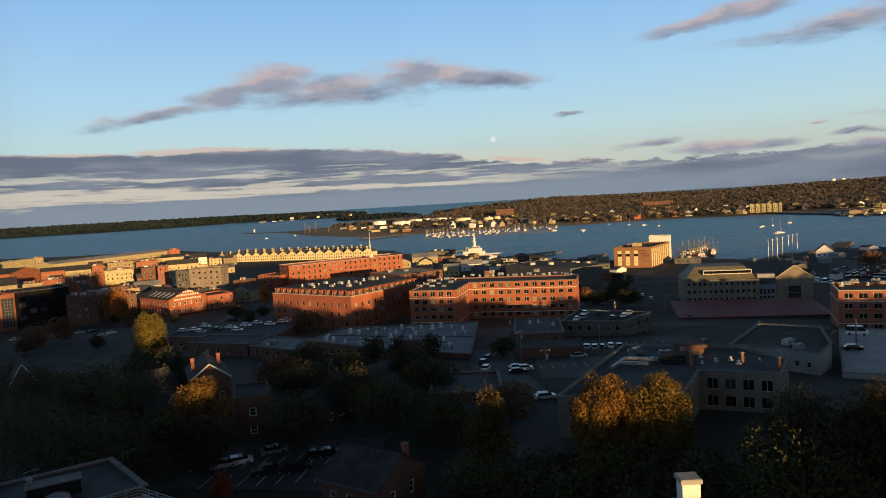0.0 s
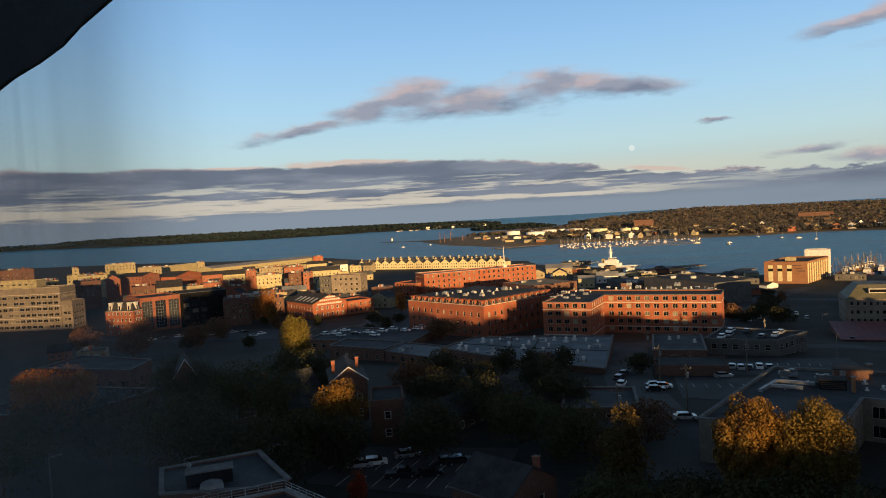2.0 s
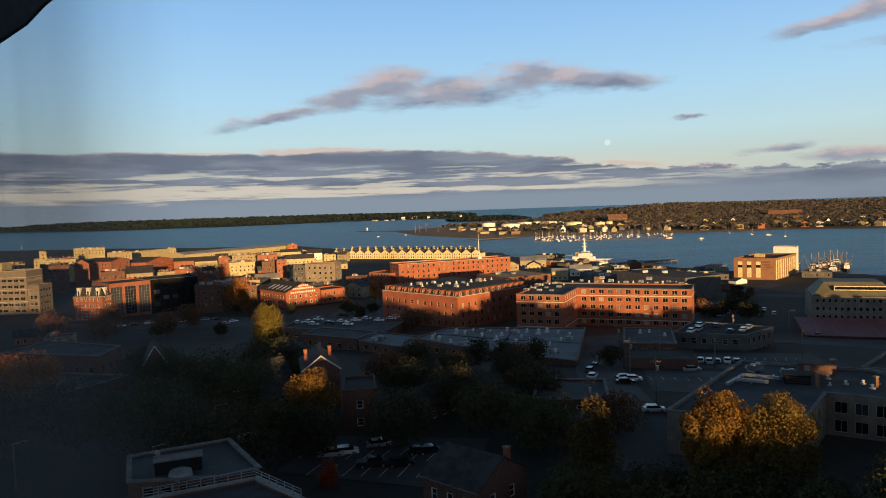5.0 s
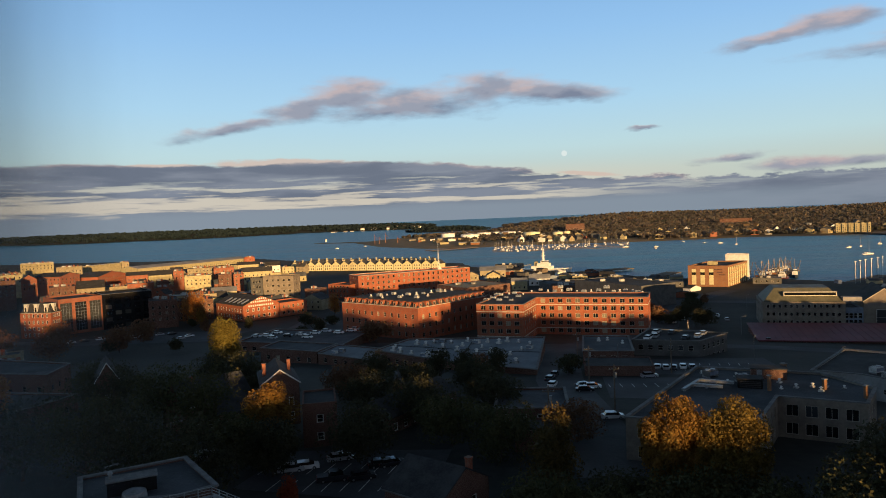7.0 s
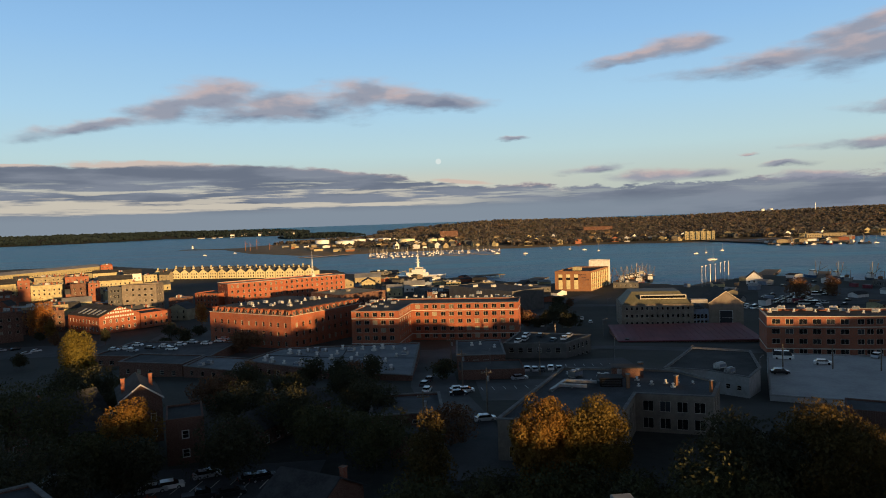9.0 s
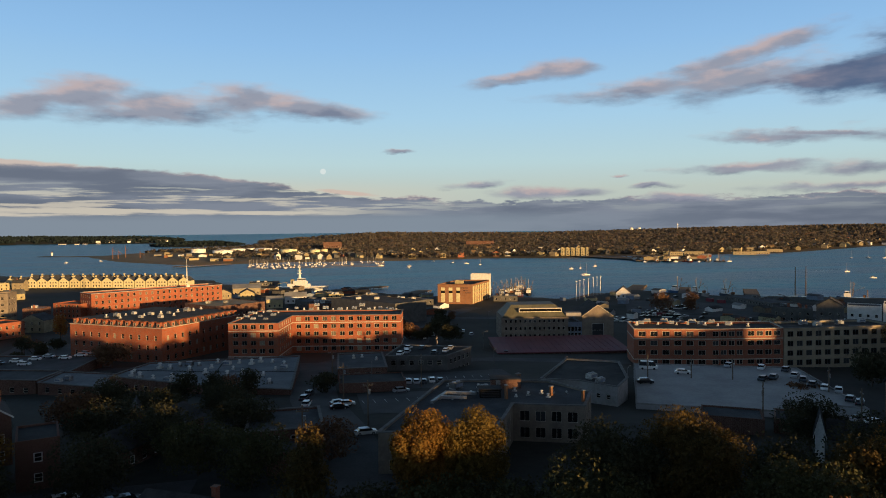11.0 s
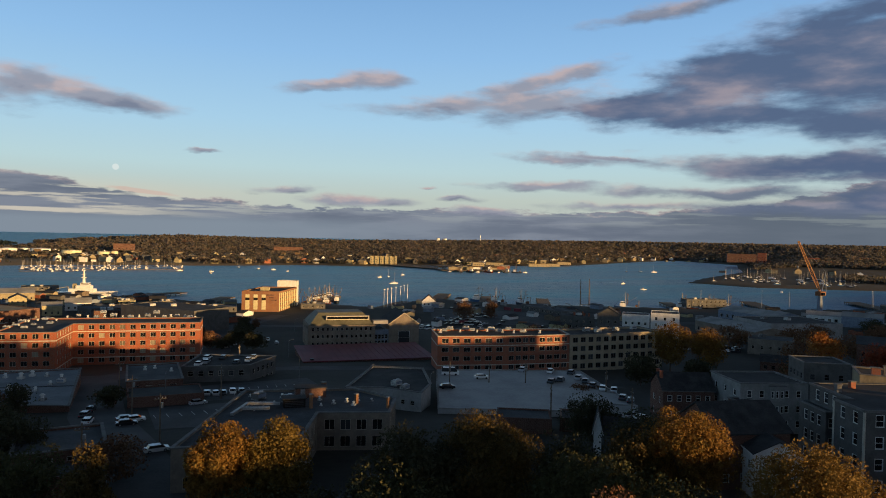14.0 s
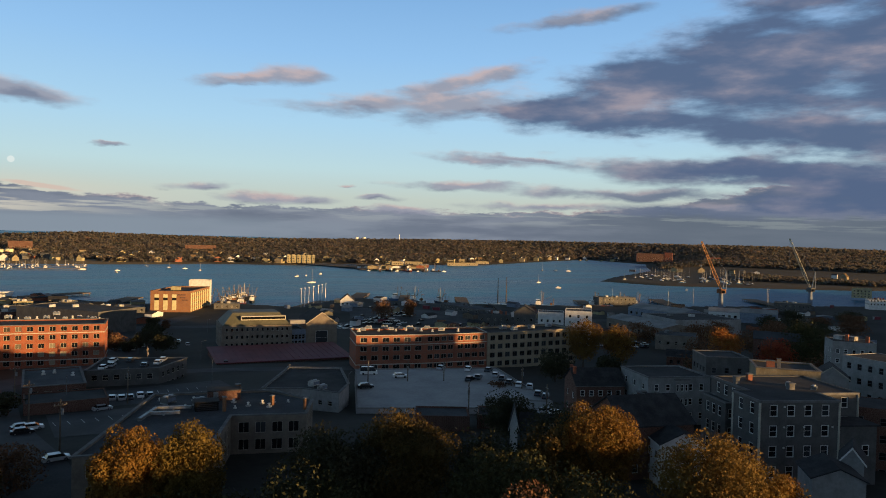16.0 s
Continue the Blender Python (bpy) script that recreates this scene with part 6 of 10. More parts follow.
building("low_stores", "low store with a sunlit tan wall", rect((-199.0, 243.6), (-189.8, 248.6), 9), 7.0, 16.2, TAN, ROOF_GREY, {0: win(4, 2, 1.3, 1.6, 1.2, 3.4, edge=0.5)}, frame_mat=TRIM, pane=PANE, parapet=0.35, group="old town blocks", bits=2)
building("tan_house", "low tan house with a flat roof", rect((-173.6, 213.3), (-165.9, 219.3), 10), 9.9, 18.5, TAN, ROOF_GREY, {0: win(2, 2, 1.3, 1.6, 1.2, 3.4, edge=0.5), 1: win(2, 2, 1.3, 1.6, 1.2, 3.4, edge=0.5)}, frame_mat=TRIM, pane=PANE, parapet=0.35, group="old town blocks", bits=4)
gabled("gabled_cottage", "small gabled house catching the sun", (-246.0, 282.0), (-238.0, 287.6), 8, 5.0, 9.2, 12.0, BRICK_OLD, SHINGLE, "width", {0: win(3, 1, 1.3, 1.6, 1.2, 3.4, edge=0.5)}, frame_mat=TRIM, pane=PANE, group="old town blocks")
building("low_depot", "low dark depot with a grey flat roof", [(-172.0, 193.0), (-135.7, 188.2), (-139.0, 204.0), (-172.0, 213.0)], 10.5, 21.0, BRICK_DARK, ROOF_GREY, {0: win(7, 2, 1.3, 1.6, 1.6, 3.6, edge=0.5), 1: win(3, 2, 1.3, 1.6, 1.6, 3.6)}, frame_mat=COPING, pane=PANE_DARK, parapet=0.3, group="old town blocks", cap=COPING)
building("low_depot", "wide low depot under a bitumen roof", [(-152.0, 141.0), (-119.8, 149.5), (-114.1, 169.6), (-146.0, 173.0)], 14.0, 19.8, BRICK_DARK, ROOF_DARK, {0: win(7, 1, 1.3, 1.6, 1.8, 3.6), 1: win(4, 1, 1.3, 1.6, 1.8, 3.6)}, frame_mat=COPING, pane=PANE_DARK, parapet=0.3, group="old town blocks", cap=COPING)
# ---- wharf sheds between the warehouse and the white tower ----
gabled("wharf_shed", "grey-roofed wharf shed on the pier", (-30.0, 659.3), (-5.5, 660.0), 26, 3.0, 9.2, 12.2, TAN, ROOF_PALE, "width", {0: win(6, 1, 1.3, 1.6, 1.2, 3.4, edge=0.5), 1: win(5, 1, 1.3, 1.6, 1.2, 3.4, edge=0.5)}, frame_mat=TRIM, pane=PANE, category="shed", group="wharf sheds")
building("wharf_shed", "long dark pier shed with a flat roof", rect((-17.8, 759.8), (13.7, 759.9), 22), 3.0, 6.9, GREY_SIDING, ROOF_DARK, {0: win(8, 1, 1.3, 1.6, 1.2, 3.4, edge=0.5), 1: win(5, 1, 1.3, 1.6, 1.2, 3.4, edge=0.5)}, frame_mat=TRIM, pane=PANE, parapet=0.35, category="shed", group="wharf sheds", bits=6)
gabled("wharf_shed", "small gabled fish store on the wharf", (-40.8, 598.6), (-28.4, 599.3), 16, 3.0, 10.7, 13.7, TAN, SHINGLE, "depth", {0: win(3, 2, 1.3, 1.6, 1.2, 3.4, edge=0.5), 1: win(4, 2, 1.3, 1.6, 1.2, 3.4, edge=0.5)}, frame_mat=TRIM, pane=PANE, category="shed", group="wharf sheds")
gabled("wharf_shed", "fish store with a sunlit gable", (-21.3, 589.6), (-9.8, 589.9), 16, 3.0, 10.7, 13.7, CREAM, SHINGLE, "depth", {0: win(3, 2, 1.3, 1.6, 1.2, 3.4, edge=0.5), 1: win(4, 2, 1.3, 1.6, 1.2, 3.4, edge=0.5)}, frame_mat=TRIM, pane=PANE, category="shed", group="wharf sheds")
building("tan_roofed_store", "wide low store under a sunlit tan roof", rect((-28.9, 429.0), (-1.2, 450.0), 34), 3.4, 17.5, BRICK_DARK, TAN, {0: win(9, 3, 1.3, 1.6, 1.2, 3.4, edge=0.5), 1: win(5, 3, 1.3, 1.6, 1.2, 3.4, edge=0.5)}, frame_mat=TRIM, pane=PANE, parapet=0.35, category="shed", group="wharf sheds", bits=6)
gabled("wharf_shed", "pale low shed by the quay", (-0.4, 540.0), (11.8, 539.9), 14, 3.0, 9.8, 11.8, CREAM, ROOF_PALE, "width", {0: win(3, 1, 1.3, 1.6, 1.2, 3.4, edge=0.5), 3: win(3, 1, 1.3, 1.6, 1.2, 3.4, edge=0.5)}, frame_mat=TRIM, pane=PANE, category="shed", group="wharf sheds")
gabled("wharf_shed", "pale shed beside the white ship", (14.0, 569.8), (31.1, 569.1), 16, 3.0, 8.5, 11.5, WHITE, ROOF_PALE, "width", {0: win(4, 1, 1.3, 1.6, 1.2, 3.4, edge=0.5), 3: win(4, 1, 1.3, 1.6, 1.2, 3.4, edge=0.5)}, frame_mat=TRIM, pane=PANE, category="shed", group="wharf sheds")
building("long_pier_shed", "very long grey pier shed with dark loading bays", rect((28.3, 519.2), (95.0, 536.7), 28), 3.0, 8.7, GREY_SIDING, ROOF_GREY, {0: win(18, 1, 1.3, 1.6, 1.2, 3.4, edge=0.5), 3: win(5, 1, 1.3, 1.6, 1.2, 3.4, edge=0.5)}, frame_mat=TRIM, pane=PANE, parapet=0.35, category="shed", group="wharf sheds", bits=6)
building("wharf_shed", "dark boat shed with an open front", rect((27.6, 479.2), (44.8, 477.9), 14), 3.0, 11.8, BRICK_DARK, ROOF_DARK, {0: win(4, 2, 1.3, 1.6, 1.2, 3.4, edge=0.5), 3: win(3, 2, 1.3, 1.6, 1.2, 3.4, edge=0.5)}, frame_mat=TRIM, pane=PANE, parapet=0.35, category="shed", group="wharf sheds", bits=6)
building("wharf_shed", "low shed with a pale roof", rect((51.6, 600.2), (64.3, 599.0), 12), 3.0, 6.7, CREAM, ROOF_PALE, {0: win(3, 1, 1.3, 1.6, 1.2, 3.4, edge=0.5), 3: win(3, 1, 1.3, 1.6, 1.2, 3.4, edge=0.5)}, frame_mat=TRIM, pane=PANE, parapet=0.35, category="shed", group="wharf sheds", bits=4)
building("wharf_shed", "small cream net store", rect((79.7, 588.0), (92.1, 586.2), 12), 3.0, 6.6, CREAM, ROOF_PALE, {0: win(3, 1, 1.3, 1.6, 1.2, 3.4, edge=0.5), 3: win(3, 1, 1.3, 1.6, 1.2, 3.4, edge=0.5)}, frame_mat=TRIM, pane=PANE, parapet=0.35, category="shed", group="wharf sheds", bits=4)
gabled("wharf_shed", "dark net loft on the pier", (75.2, 606.3), (88.0, 604.6), 12, 3.0, 6.7, 8.7, TIMBER, SHINGLE, "width", {0: win(3, 1, 1.3, 1.6, 1.2, 3.4, edge=0.5), 3: win(3, 1, 1.3, 1.6, 1.2, 3.4, edge=0.5)}, frame_mat=TRIM, pane=PANE, category="shed", group="wharf sheds")
building("grey_cold_store", "big grey cold store with ribbed walls", rect((75.1, 413.2), (98.2, 428.9), 60), 3.6, 17.0, GREY_SIDING, ROOF_DARK, None, frame_mat=TRIM, pane=PANE, parapet=0.35, category="shed", group="wharf sheds", bits=6)
building("wharf_shed", "low grey pier shed in the shade", rect((92.3, 531.8), (125.9, 524.9), 20), 3.0, 7.1, GREY_SIDING, ROOF_GREY, {0: win(9, 1, 1.3, 1.6, 1.2, 3.4, edge=0.5), 3: win(5, 1, 1.3, 1.6, 1.2, 3.4, edge=0.5)}, frame_mat=TRIM, pane=PANE, parapet=0.35, category="shed", group="wharf sheds", bits=6)
building("wharf_shed", "low shed beside the fish pier", rect((177.2, 531.2), (195.3, 524.8), 12), 3.0, 7.4, GREY_SIDING, ROOF_PALE, {0: win(5, 1, 1.3, 1.6, 1.2, 3.4, edge=0.5), 3: win(3, 1, 1.3, 1.6, 1.2, 3.4, edge=0.5)}, frame_mat=TRIM, pane=PANE, parapet=0.35, category="shed", group="wharf sheds", bits=6)
# ---- working waterfront on the right ----
gabled("white_boathouse", "small white boathouse with a sunlit gable", (279.7, 519.5), (290.0, 513.8), 14, 3.0, 7.7, 12.7, WHITE, SHINGLE, "depth", {0: win(3, 1, 1.3, 1.6, 1.2, 3.4, edge=0.5), 3: win(3, 1, 1.3, 1.6, 1.2, 3.4, edge=0.5)}, frame_mat=TRIM, pane=PANE, category="shed", group="waterfront buildings")
building("dock_roof", "long grey sloping dock roof", rect((351.6, 476.1), (346.7, 418.3), 20), 3.0, 7.1, GREY_SIDING, ROOF_GREY, {0: win(15, 1, 1.3, 1.6, 1.2, 3.4, edge=0.5), 3: win(5, 1, 1.3, 1.6, 1.2, 3.4, edge=0.5)}, frame_mat=TRIM, pane=PANE, parapet=0.35, category="shed", group="waterfront buildings", bits=6)
building("white_offices", "white two-storey waterfront offices", rect((308.7, 313.5), (319.9, 302.0), 14), 3.6, 17.8, WHITE, ROOF_GREY, {0: win(4, 3, 1.3, 1.6, 1.2, 3.4, edge=0.5), 3: win(3, 3, 1.3, 1.6, 1.2, 3.4, edge=0.5)}, frame_mat=TRIM, pane=PANE, parapet=0.35, group="waterfront buildings", bits=0)
building("white_offices", "white three-storey block with small windows", rect((291.3, 274.1), (301.4, 263.0), 16), 4.5, 23.2, WHITE, ROOF_GREY, {0: win(3, 3, 1.3, 1.6, 8.0, 3.4, edge=0.5), 3: win(4, 3, 1.3, 1.6, 8.0, 3.4, edge=0.5)}, frame_mat=TRIM, pane=PANE, parapet=0.35, group="waterfront buildings", bits=0)
# the sunlit top and shaded walls are put into the two colours
building("tan_pier_shed", "low grey pier shed with sunlight put into its tan roof colour", rect((512, 439), (548, 424), 12), 3.0, 10.6, GREY_SIDING, TAN, {0: win(9, 2, 1.3, 1.6, 1.2, 3.4, edge=0.5), 3: win(3, 2, 1.3, 1.6, 1.2, 3.4, edge=0.5)}, frame_mat=TRIM, pane=PANE, parapet=0.35, category="shed", group="waterfront buildings", bits=6)
gabled("pale_warehouse", "long warehouse with a pale metal roof", (470.8, 371.9), (462.5, 315.8), 26, 3.0, 9.5, 12.5, STEEL_BLUE, ROOF_PALE, "width", {0: win(9, 1, 2.4, 2.6, 1.0, 3.4, edge=0.5)}, frame_mat=TRIM, pane=PANE_DARK, category="shed", group="waterfront buildings")
gabled("pale_warehouse", "long low warehouse with a pale roof", (383.3, 321.0), (365.5, 262.5), 24, 3.0, 10.2, 12.6, STONE, ROOF_PALE, "width", {0: win(9, 1, 2.4, 2.6, 1.0, 3.4, edge=0.5)}, frame_mat=TRIM, pane=PANE_DARK, category="shed", group="waterfront buildings")
building("white_warehouse", "big white-walled warehouse under a dark roof", rect((386.7, 267.2), (433.1, 249.8), 40), 3.0, 14.0, CONCRETE, ROOF_DARK, None, frame_mat=TRIM, pane=PANE, parapet=0.35, category="shed", group="waterfront buildings", bits=6)
gabled("white_warehouse", "white quay shed with a shallow roof", (515.5, 326.1), (531.4, 298.3), 18, 3.0, 8.6, 11.2, WHITE, ROOF_PALE, "width", {0: win(7, 1, 2.2, 2.4, 1.0, 3.4, edge=0.5)}, frame_mat=TRIM, pane=PANE_DARK, category="shed", group="waterfront buildings")
gabled("blue_shed", "blue-walled boat shed with a white roof", (510.6, 295.7), (521.4, 272.1), 18, 3.0, 11.0, 13.6, STEEL_BLUE, ROOF_PALE, "width", None, category="shed", group="waterfront buildings")
building("tan_pier_shed", "quay shed with a tan roof beside the crane", rect((637.1, 335.4), (650.9, 307.8), 16), 3.0, 11.1, GREY_SIDING, TAN, {0: win(8, 2, 1.3, 1.6, 1.2, 3.4, edge=0.5), 3: win(4, 2, 1.3, 1.6, 1.2, 3.4, edge=0.5)}, frame_mat=TRIM, pane=PANE, parapet=0.35, category="shed", group="waterfront buildings", bits=6)
building("white_offices", "white quay offices in the sun", rect((758, 302), (768, 290), 12), 3.0, 13.0, WHITE, ROOF_PALE, {0: win(5, 2, 1.3, 1.6, 4.6, 3.4, edge=0.5), 3: win(4, 2, 1.3, 1.6, 4.6, 3.4, edge=0.5)}, frame_mat=TRIM, pane=PANE, parapet=0.35, group="waterfront buildings", bits=6)
building("low_stores", "low dark stores beside the boatyard", rect((300.0, 361.8), (316.9, 347.1), 20), 3.0, 11.9, GREY_SIDING, ROOF_DARK, {0: win(5, 2, 1.3, 1.6, 1.2, 3.4, edge=0.5), 3: win(5, 2, 1.3, 1.6, 1.2, 3.4, edge=0.5)}, frame_mat=TRIM, pane=PANE, parapet=0.35, group="waterfront buildings", bits=6)
gabled("gabled_store", "small gabled store in the boatyard", (297.9, 323.8), (307.7, 314.5), 12, 3.6, 17.1, 21.1, GREY_SIDING, SHINGLE, "depth", {0: win(3, 3, 1.3, 1.6, 1.2, 3.4, edge=0.5), 3: win(3, 3, 1.3, 1.6, 1.2, 3.4, edge=0.5)}, frame_mat=TRIM, pane=PANE, category="shed", group="waterfront buildings")
gabled("long_low_shed", "long low dark shed with a pale ribbed roof", (288.4, 160.4), (297.2, 143.6), 12, 7.0, 22.6, 25.2, BRICK_DARK, ROOF_GREY, "width", {0: win(5, 3, 1.3, 1.6, 4.0, 3.4, edge=0.5)}, frame_mat=COPING, pane=PANE_DARK, category="shed", group="waterfront buildings")
building("white_house", "white house with bays behind the row", rect((255.0, 113.0), (263.0, 102.0), 12), 11.0, 30.0, GREY_PALE, ROOF_DARK, {0: win(5, 5, 1.3, 1.6, 1.2, 3.4, edge=0.5), 3: win(3, 5, 1.3, 1.6, 1.2, 3.4, edge=0.5)}, frame_mat=WHITE, pane=PANE_DARK, parapet=0.15, group="waterfront buildings", bits=4)
gabled("grey_house", "low brown-walled house with a shallow dark roof", (269.4, 190.6), (278.7, 176.8), 12, 7.0, 11.8, 14.0, BRICK_DARK, SHINGLE, "width", {0: win(5, 1, 1.3, 1.6, 1.6, 3.4, edge=0.5)}, frame_mat=COPING, pane=PANE_DARK, group="waterfront buildings", trim=COPING)
building("pale_warehouse", "pale low depot behind the trees", rect((322.9, 236.1), (335.4, 218.0), 20), 4.5, 12.6, STONE, ROOF_GREY, {0: win(5, 1, 1.3, 1.6, 3.0, 3.4, edge=0.5)}, frame_mat=TRIM, pane=PANE_DARK, parapet=0.35, category="shed", group="waterfront buildings", bits=3)
gabled("brown_house", "dark brick house with a broad slate roof and white dormers", (135.6, 122.8), (147.0, 116.5), 10, 16.5, 25.0, 28.5, BRICK_DARK, SHINGLE, "width", {0: win(5, 2, 1.3, 1.6, 1.6, 4.0, edge=0.5), 3: win(2, 2, 1.3, 1.6, 1.2, 3.4, edge=0.5)}, frame_mat=WHITE, pane=PANE_DARK, group="hillside houses", trim=COPING, chimneys=((0.5, 3.4), (0.5, 6.0)))
building("bay_window_house", "pale grey flat-roofed house with bay windows", rect((143.7, 106.7), (159.0, 99.5), 15), 17.0, 29.0, GREY_PALE, ROOF_DARK, {0: win(5, 3, 1.3, 1.8, 1.4, 3.6, edge=0.8), 3: win(3, 3, 1.3, 1.6, 1.4, 3.6, edge=0.5)}, frame_mat=WHITE, pane=PANE_DARK, parapet=0.1, group="hillside houses", cap=COPING)
building("house_bay", "three-sided bay of the pale grey house", rect((149.9, 103.2), (153.3, 101.6), 1.6), 17.0, 28.4, GREY_PALE, ROOF_DARK, {0: win(3, 3, 0.8, 1.8, 1.4, 3.6, edge=0.1)}, frame_mat=WHITE, pane=PANE_DARK, parapet=0.1, group="hillside houses", cap=COPING, category="bay")
building("porch_house", "low dark porch with a flat overhanging roof", rect((139.8, 104.2), (143.8, 102.2), 5), 17.4, 25.4, BRICK_DARK, ROOF_DARK, {0: win(3, 1, 0.9, 1.6, 5.6, 3.4, edge=0.3)}, frame_mat=WHITE, pane=PANE_DARK, parapet=0.1, cap=COPING, group="hillside houses")
building("grey_house", "low grey block with a pale parapet", rect((181.0, 114.7), (190.4, 107.3), 12), 14.0, 30.0, GREY_SIDING, ROOF_DARK, {0: win(3, 4, 1.3, 1.6, 1.2, 3.4, edge=0.5), 3: win(4, 4, 1.3, 1.6, 1.2, 3.4, edge=0.5)}, frame_mat=COPING, pane=PANE_DARK, parapet=0.15, group="hillside houses", cap=COPING)
building("white_house", "white three-storey house row with paired windows", rect((204.2, 87.7), (198.6, 66.0), 14), 12.7, 33.0, GREY_PALE, ROOF_DARK, {0: win(7, 5, 1.3, 1.7, 1.6, 3.8, edge=0.5), 3: win(3, 5, 1.3, 1.7, 1.6, 3.8, edge=0.5)}, frame_mat=COPING, pane=PANE_DARK, parapet=0.15, group="hillside houses")
building("roof_house", "tan house with a flat roof catching the sun", rect((157.0, 86.5), (165.2, 75.5), 11), 17.2, 33.8, TAN, ROOF_DARK, {0: win(3, 4, 1.3, 1.6, 1.2, 3.6, edge=0.5), 3: win(3, 4, 1.3, 1.6, 1.2, 3.6, edge=0.5)}, frame_mat=COPING, pane=PANE_DARK, parapet=0.15, group="hillside houses", cap=COPING)
for x, y, w, h, mat in ((161.5, 85.5, 0.9, 1.5, BRICK_OLD), (162.6, 84.0, 0.4, 2.0, COPING)):
    ch = thing("roof_chimney", "square chimney in the last sun on a flat roof", "chimney", x, y, 33.62, -53)
    part("shaft", Shape().box(-w, -w * 0.6, 0, w, w * 0.6, h), mat, ch)
    part("cap", Shape().slab(-w - 0.1, -w * 0.6 - 0.1, h, w + 0.1, w * 0.6 + 0.1, h + 0.2, 0.05), COPING, ch)
gabled("white_gable_house", "small white gabled house with a dark roof", (184.0, 85.4), (187.6, 78.8), 9, 15.1, 29.2, 32.0, GREY_PALE, SHINGLE, "depth", {0: win(1, 3, 1.3, 1.6, 1.2, 3.4, edge=0.5)}, frame_mat=COPING, pane=PANE_DARK, group="hillside houses", trim=TRIM)
building("dark_house", "dark-roofed house beyond the apartment house", rect((150.0, 63.5), (158.0, 48.0), 12), 15.7, 30.5, BRICK_DARK, ROOF_DARK, {0: win(4, 4, 1.3, 1.6, 1.2, 3.4, edge=0.5)}, frame_mat=COPING, pane=PANE_DARK, parapet=0.1, group="hillside houses")
gabled("slate_house", "low house with a wide dark slate roof", (100.6, 79.2), (113.9, 74.3), 13, 19.6, 29.3, 33.3, BRICK_DARK, SHINGLE, "width", {0: win(4, 2, 1.3, 1.6, 1.2, 3.4, edge=0.5), 3: win(3, 2, 1.3, 1.6, 1.2, 3.4, edge=0.5)}, frame_mat=WHITE, pane=PANE_DARK, group="hillside houses")
gabled("white_cottage", "white clapboard cottage under a slate roof", (107.3, 80.2), (102.5, 73.2), 8, 19.6, 27.4, 29.4, WHITE, SHINGLE, "width", {0: win(2, 2, 1.3, 1.6, 1.2, 3.4, edge=0.5), 3: win(2, 2, 1.3, 1.6, 1.2, 3.4, edge=0.5)}, frame_mat=WHITE, pane=PANE_DARK, group="hillside houses", trim=WHITE)
gabled("white_porch_house", "white house end with a slate roof", (108.0, 52.3), (102.5, 47.5), 7, 19.7, 29.2, 30.7, GREY_PALE, SHINGLE, "width", {0: win(2, 2, 1.3, 1.6, 1.2, 3.4, edge=0.5), 3: win(1, 2, 1.3, 1.6, 1.2, 3.4, edge=0.5)}, frame_mat=WHITE, pane=PANE_DARK, group="hillside houses")
gabled("white_dormer_house", "small white gable of a slate-roofed house", (112.2, 48.0), (113.4, 45.1), 6, 19.7, 30.0, 32.0, GREY_PALE, SHINGLE, "depth", {0: win(1, 2, 1.3, 1.6, 1.2, 3.4, edge=0.5), 3: win(1, 2, 1.3, 1.6, 1.2, 3.4, edge=0.5)}, frame_mat=WHITE, pane=PANE_DARK, group="hillside houses", trim=WHITE)
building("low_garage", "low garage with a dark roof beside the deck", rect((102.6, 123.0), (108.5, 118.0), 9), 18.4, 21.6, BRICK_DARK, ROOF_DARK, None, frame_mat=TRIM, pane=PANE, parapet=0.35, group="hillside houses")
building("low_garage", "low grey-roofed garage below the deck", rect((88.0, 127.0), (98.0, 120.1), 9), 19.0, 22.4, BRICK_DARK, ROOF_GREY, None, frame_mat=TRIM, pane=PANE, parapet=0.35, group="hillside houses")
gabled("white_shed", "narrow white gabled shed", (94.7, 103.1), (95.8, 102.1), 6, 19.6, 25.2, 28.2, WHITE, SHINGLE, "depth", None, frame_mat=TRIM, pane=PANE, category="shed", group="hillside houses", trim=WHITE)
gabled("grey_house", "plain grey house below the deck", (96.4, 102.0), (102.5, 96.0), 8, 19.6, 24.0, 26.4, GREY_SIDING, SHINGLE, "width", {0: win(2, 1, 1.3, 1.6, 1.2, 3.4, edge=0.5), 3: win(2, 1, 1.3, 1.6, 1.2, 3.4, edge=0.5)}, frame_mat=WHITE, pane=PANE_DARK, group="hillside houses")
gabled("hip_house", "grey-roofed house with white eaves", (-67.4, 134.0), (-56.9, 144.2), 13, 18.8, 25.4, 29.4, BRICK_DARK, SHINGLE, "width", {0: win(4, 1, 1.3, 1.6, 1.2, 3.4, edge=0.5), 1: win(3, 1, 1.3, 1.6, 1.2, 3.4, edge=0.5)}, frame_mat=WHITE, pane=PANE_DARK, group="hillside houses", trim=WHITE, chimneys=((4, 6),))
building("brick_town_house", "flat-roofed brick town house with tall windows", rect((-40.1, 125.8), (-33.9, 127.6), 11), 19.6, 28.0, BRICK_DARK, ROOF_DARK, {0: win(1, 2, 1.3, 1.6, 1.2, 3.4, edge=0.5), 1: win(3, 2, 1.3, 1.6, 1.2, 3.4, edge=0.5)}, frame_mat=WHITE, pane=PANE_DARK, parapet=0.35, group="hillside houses")
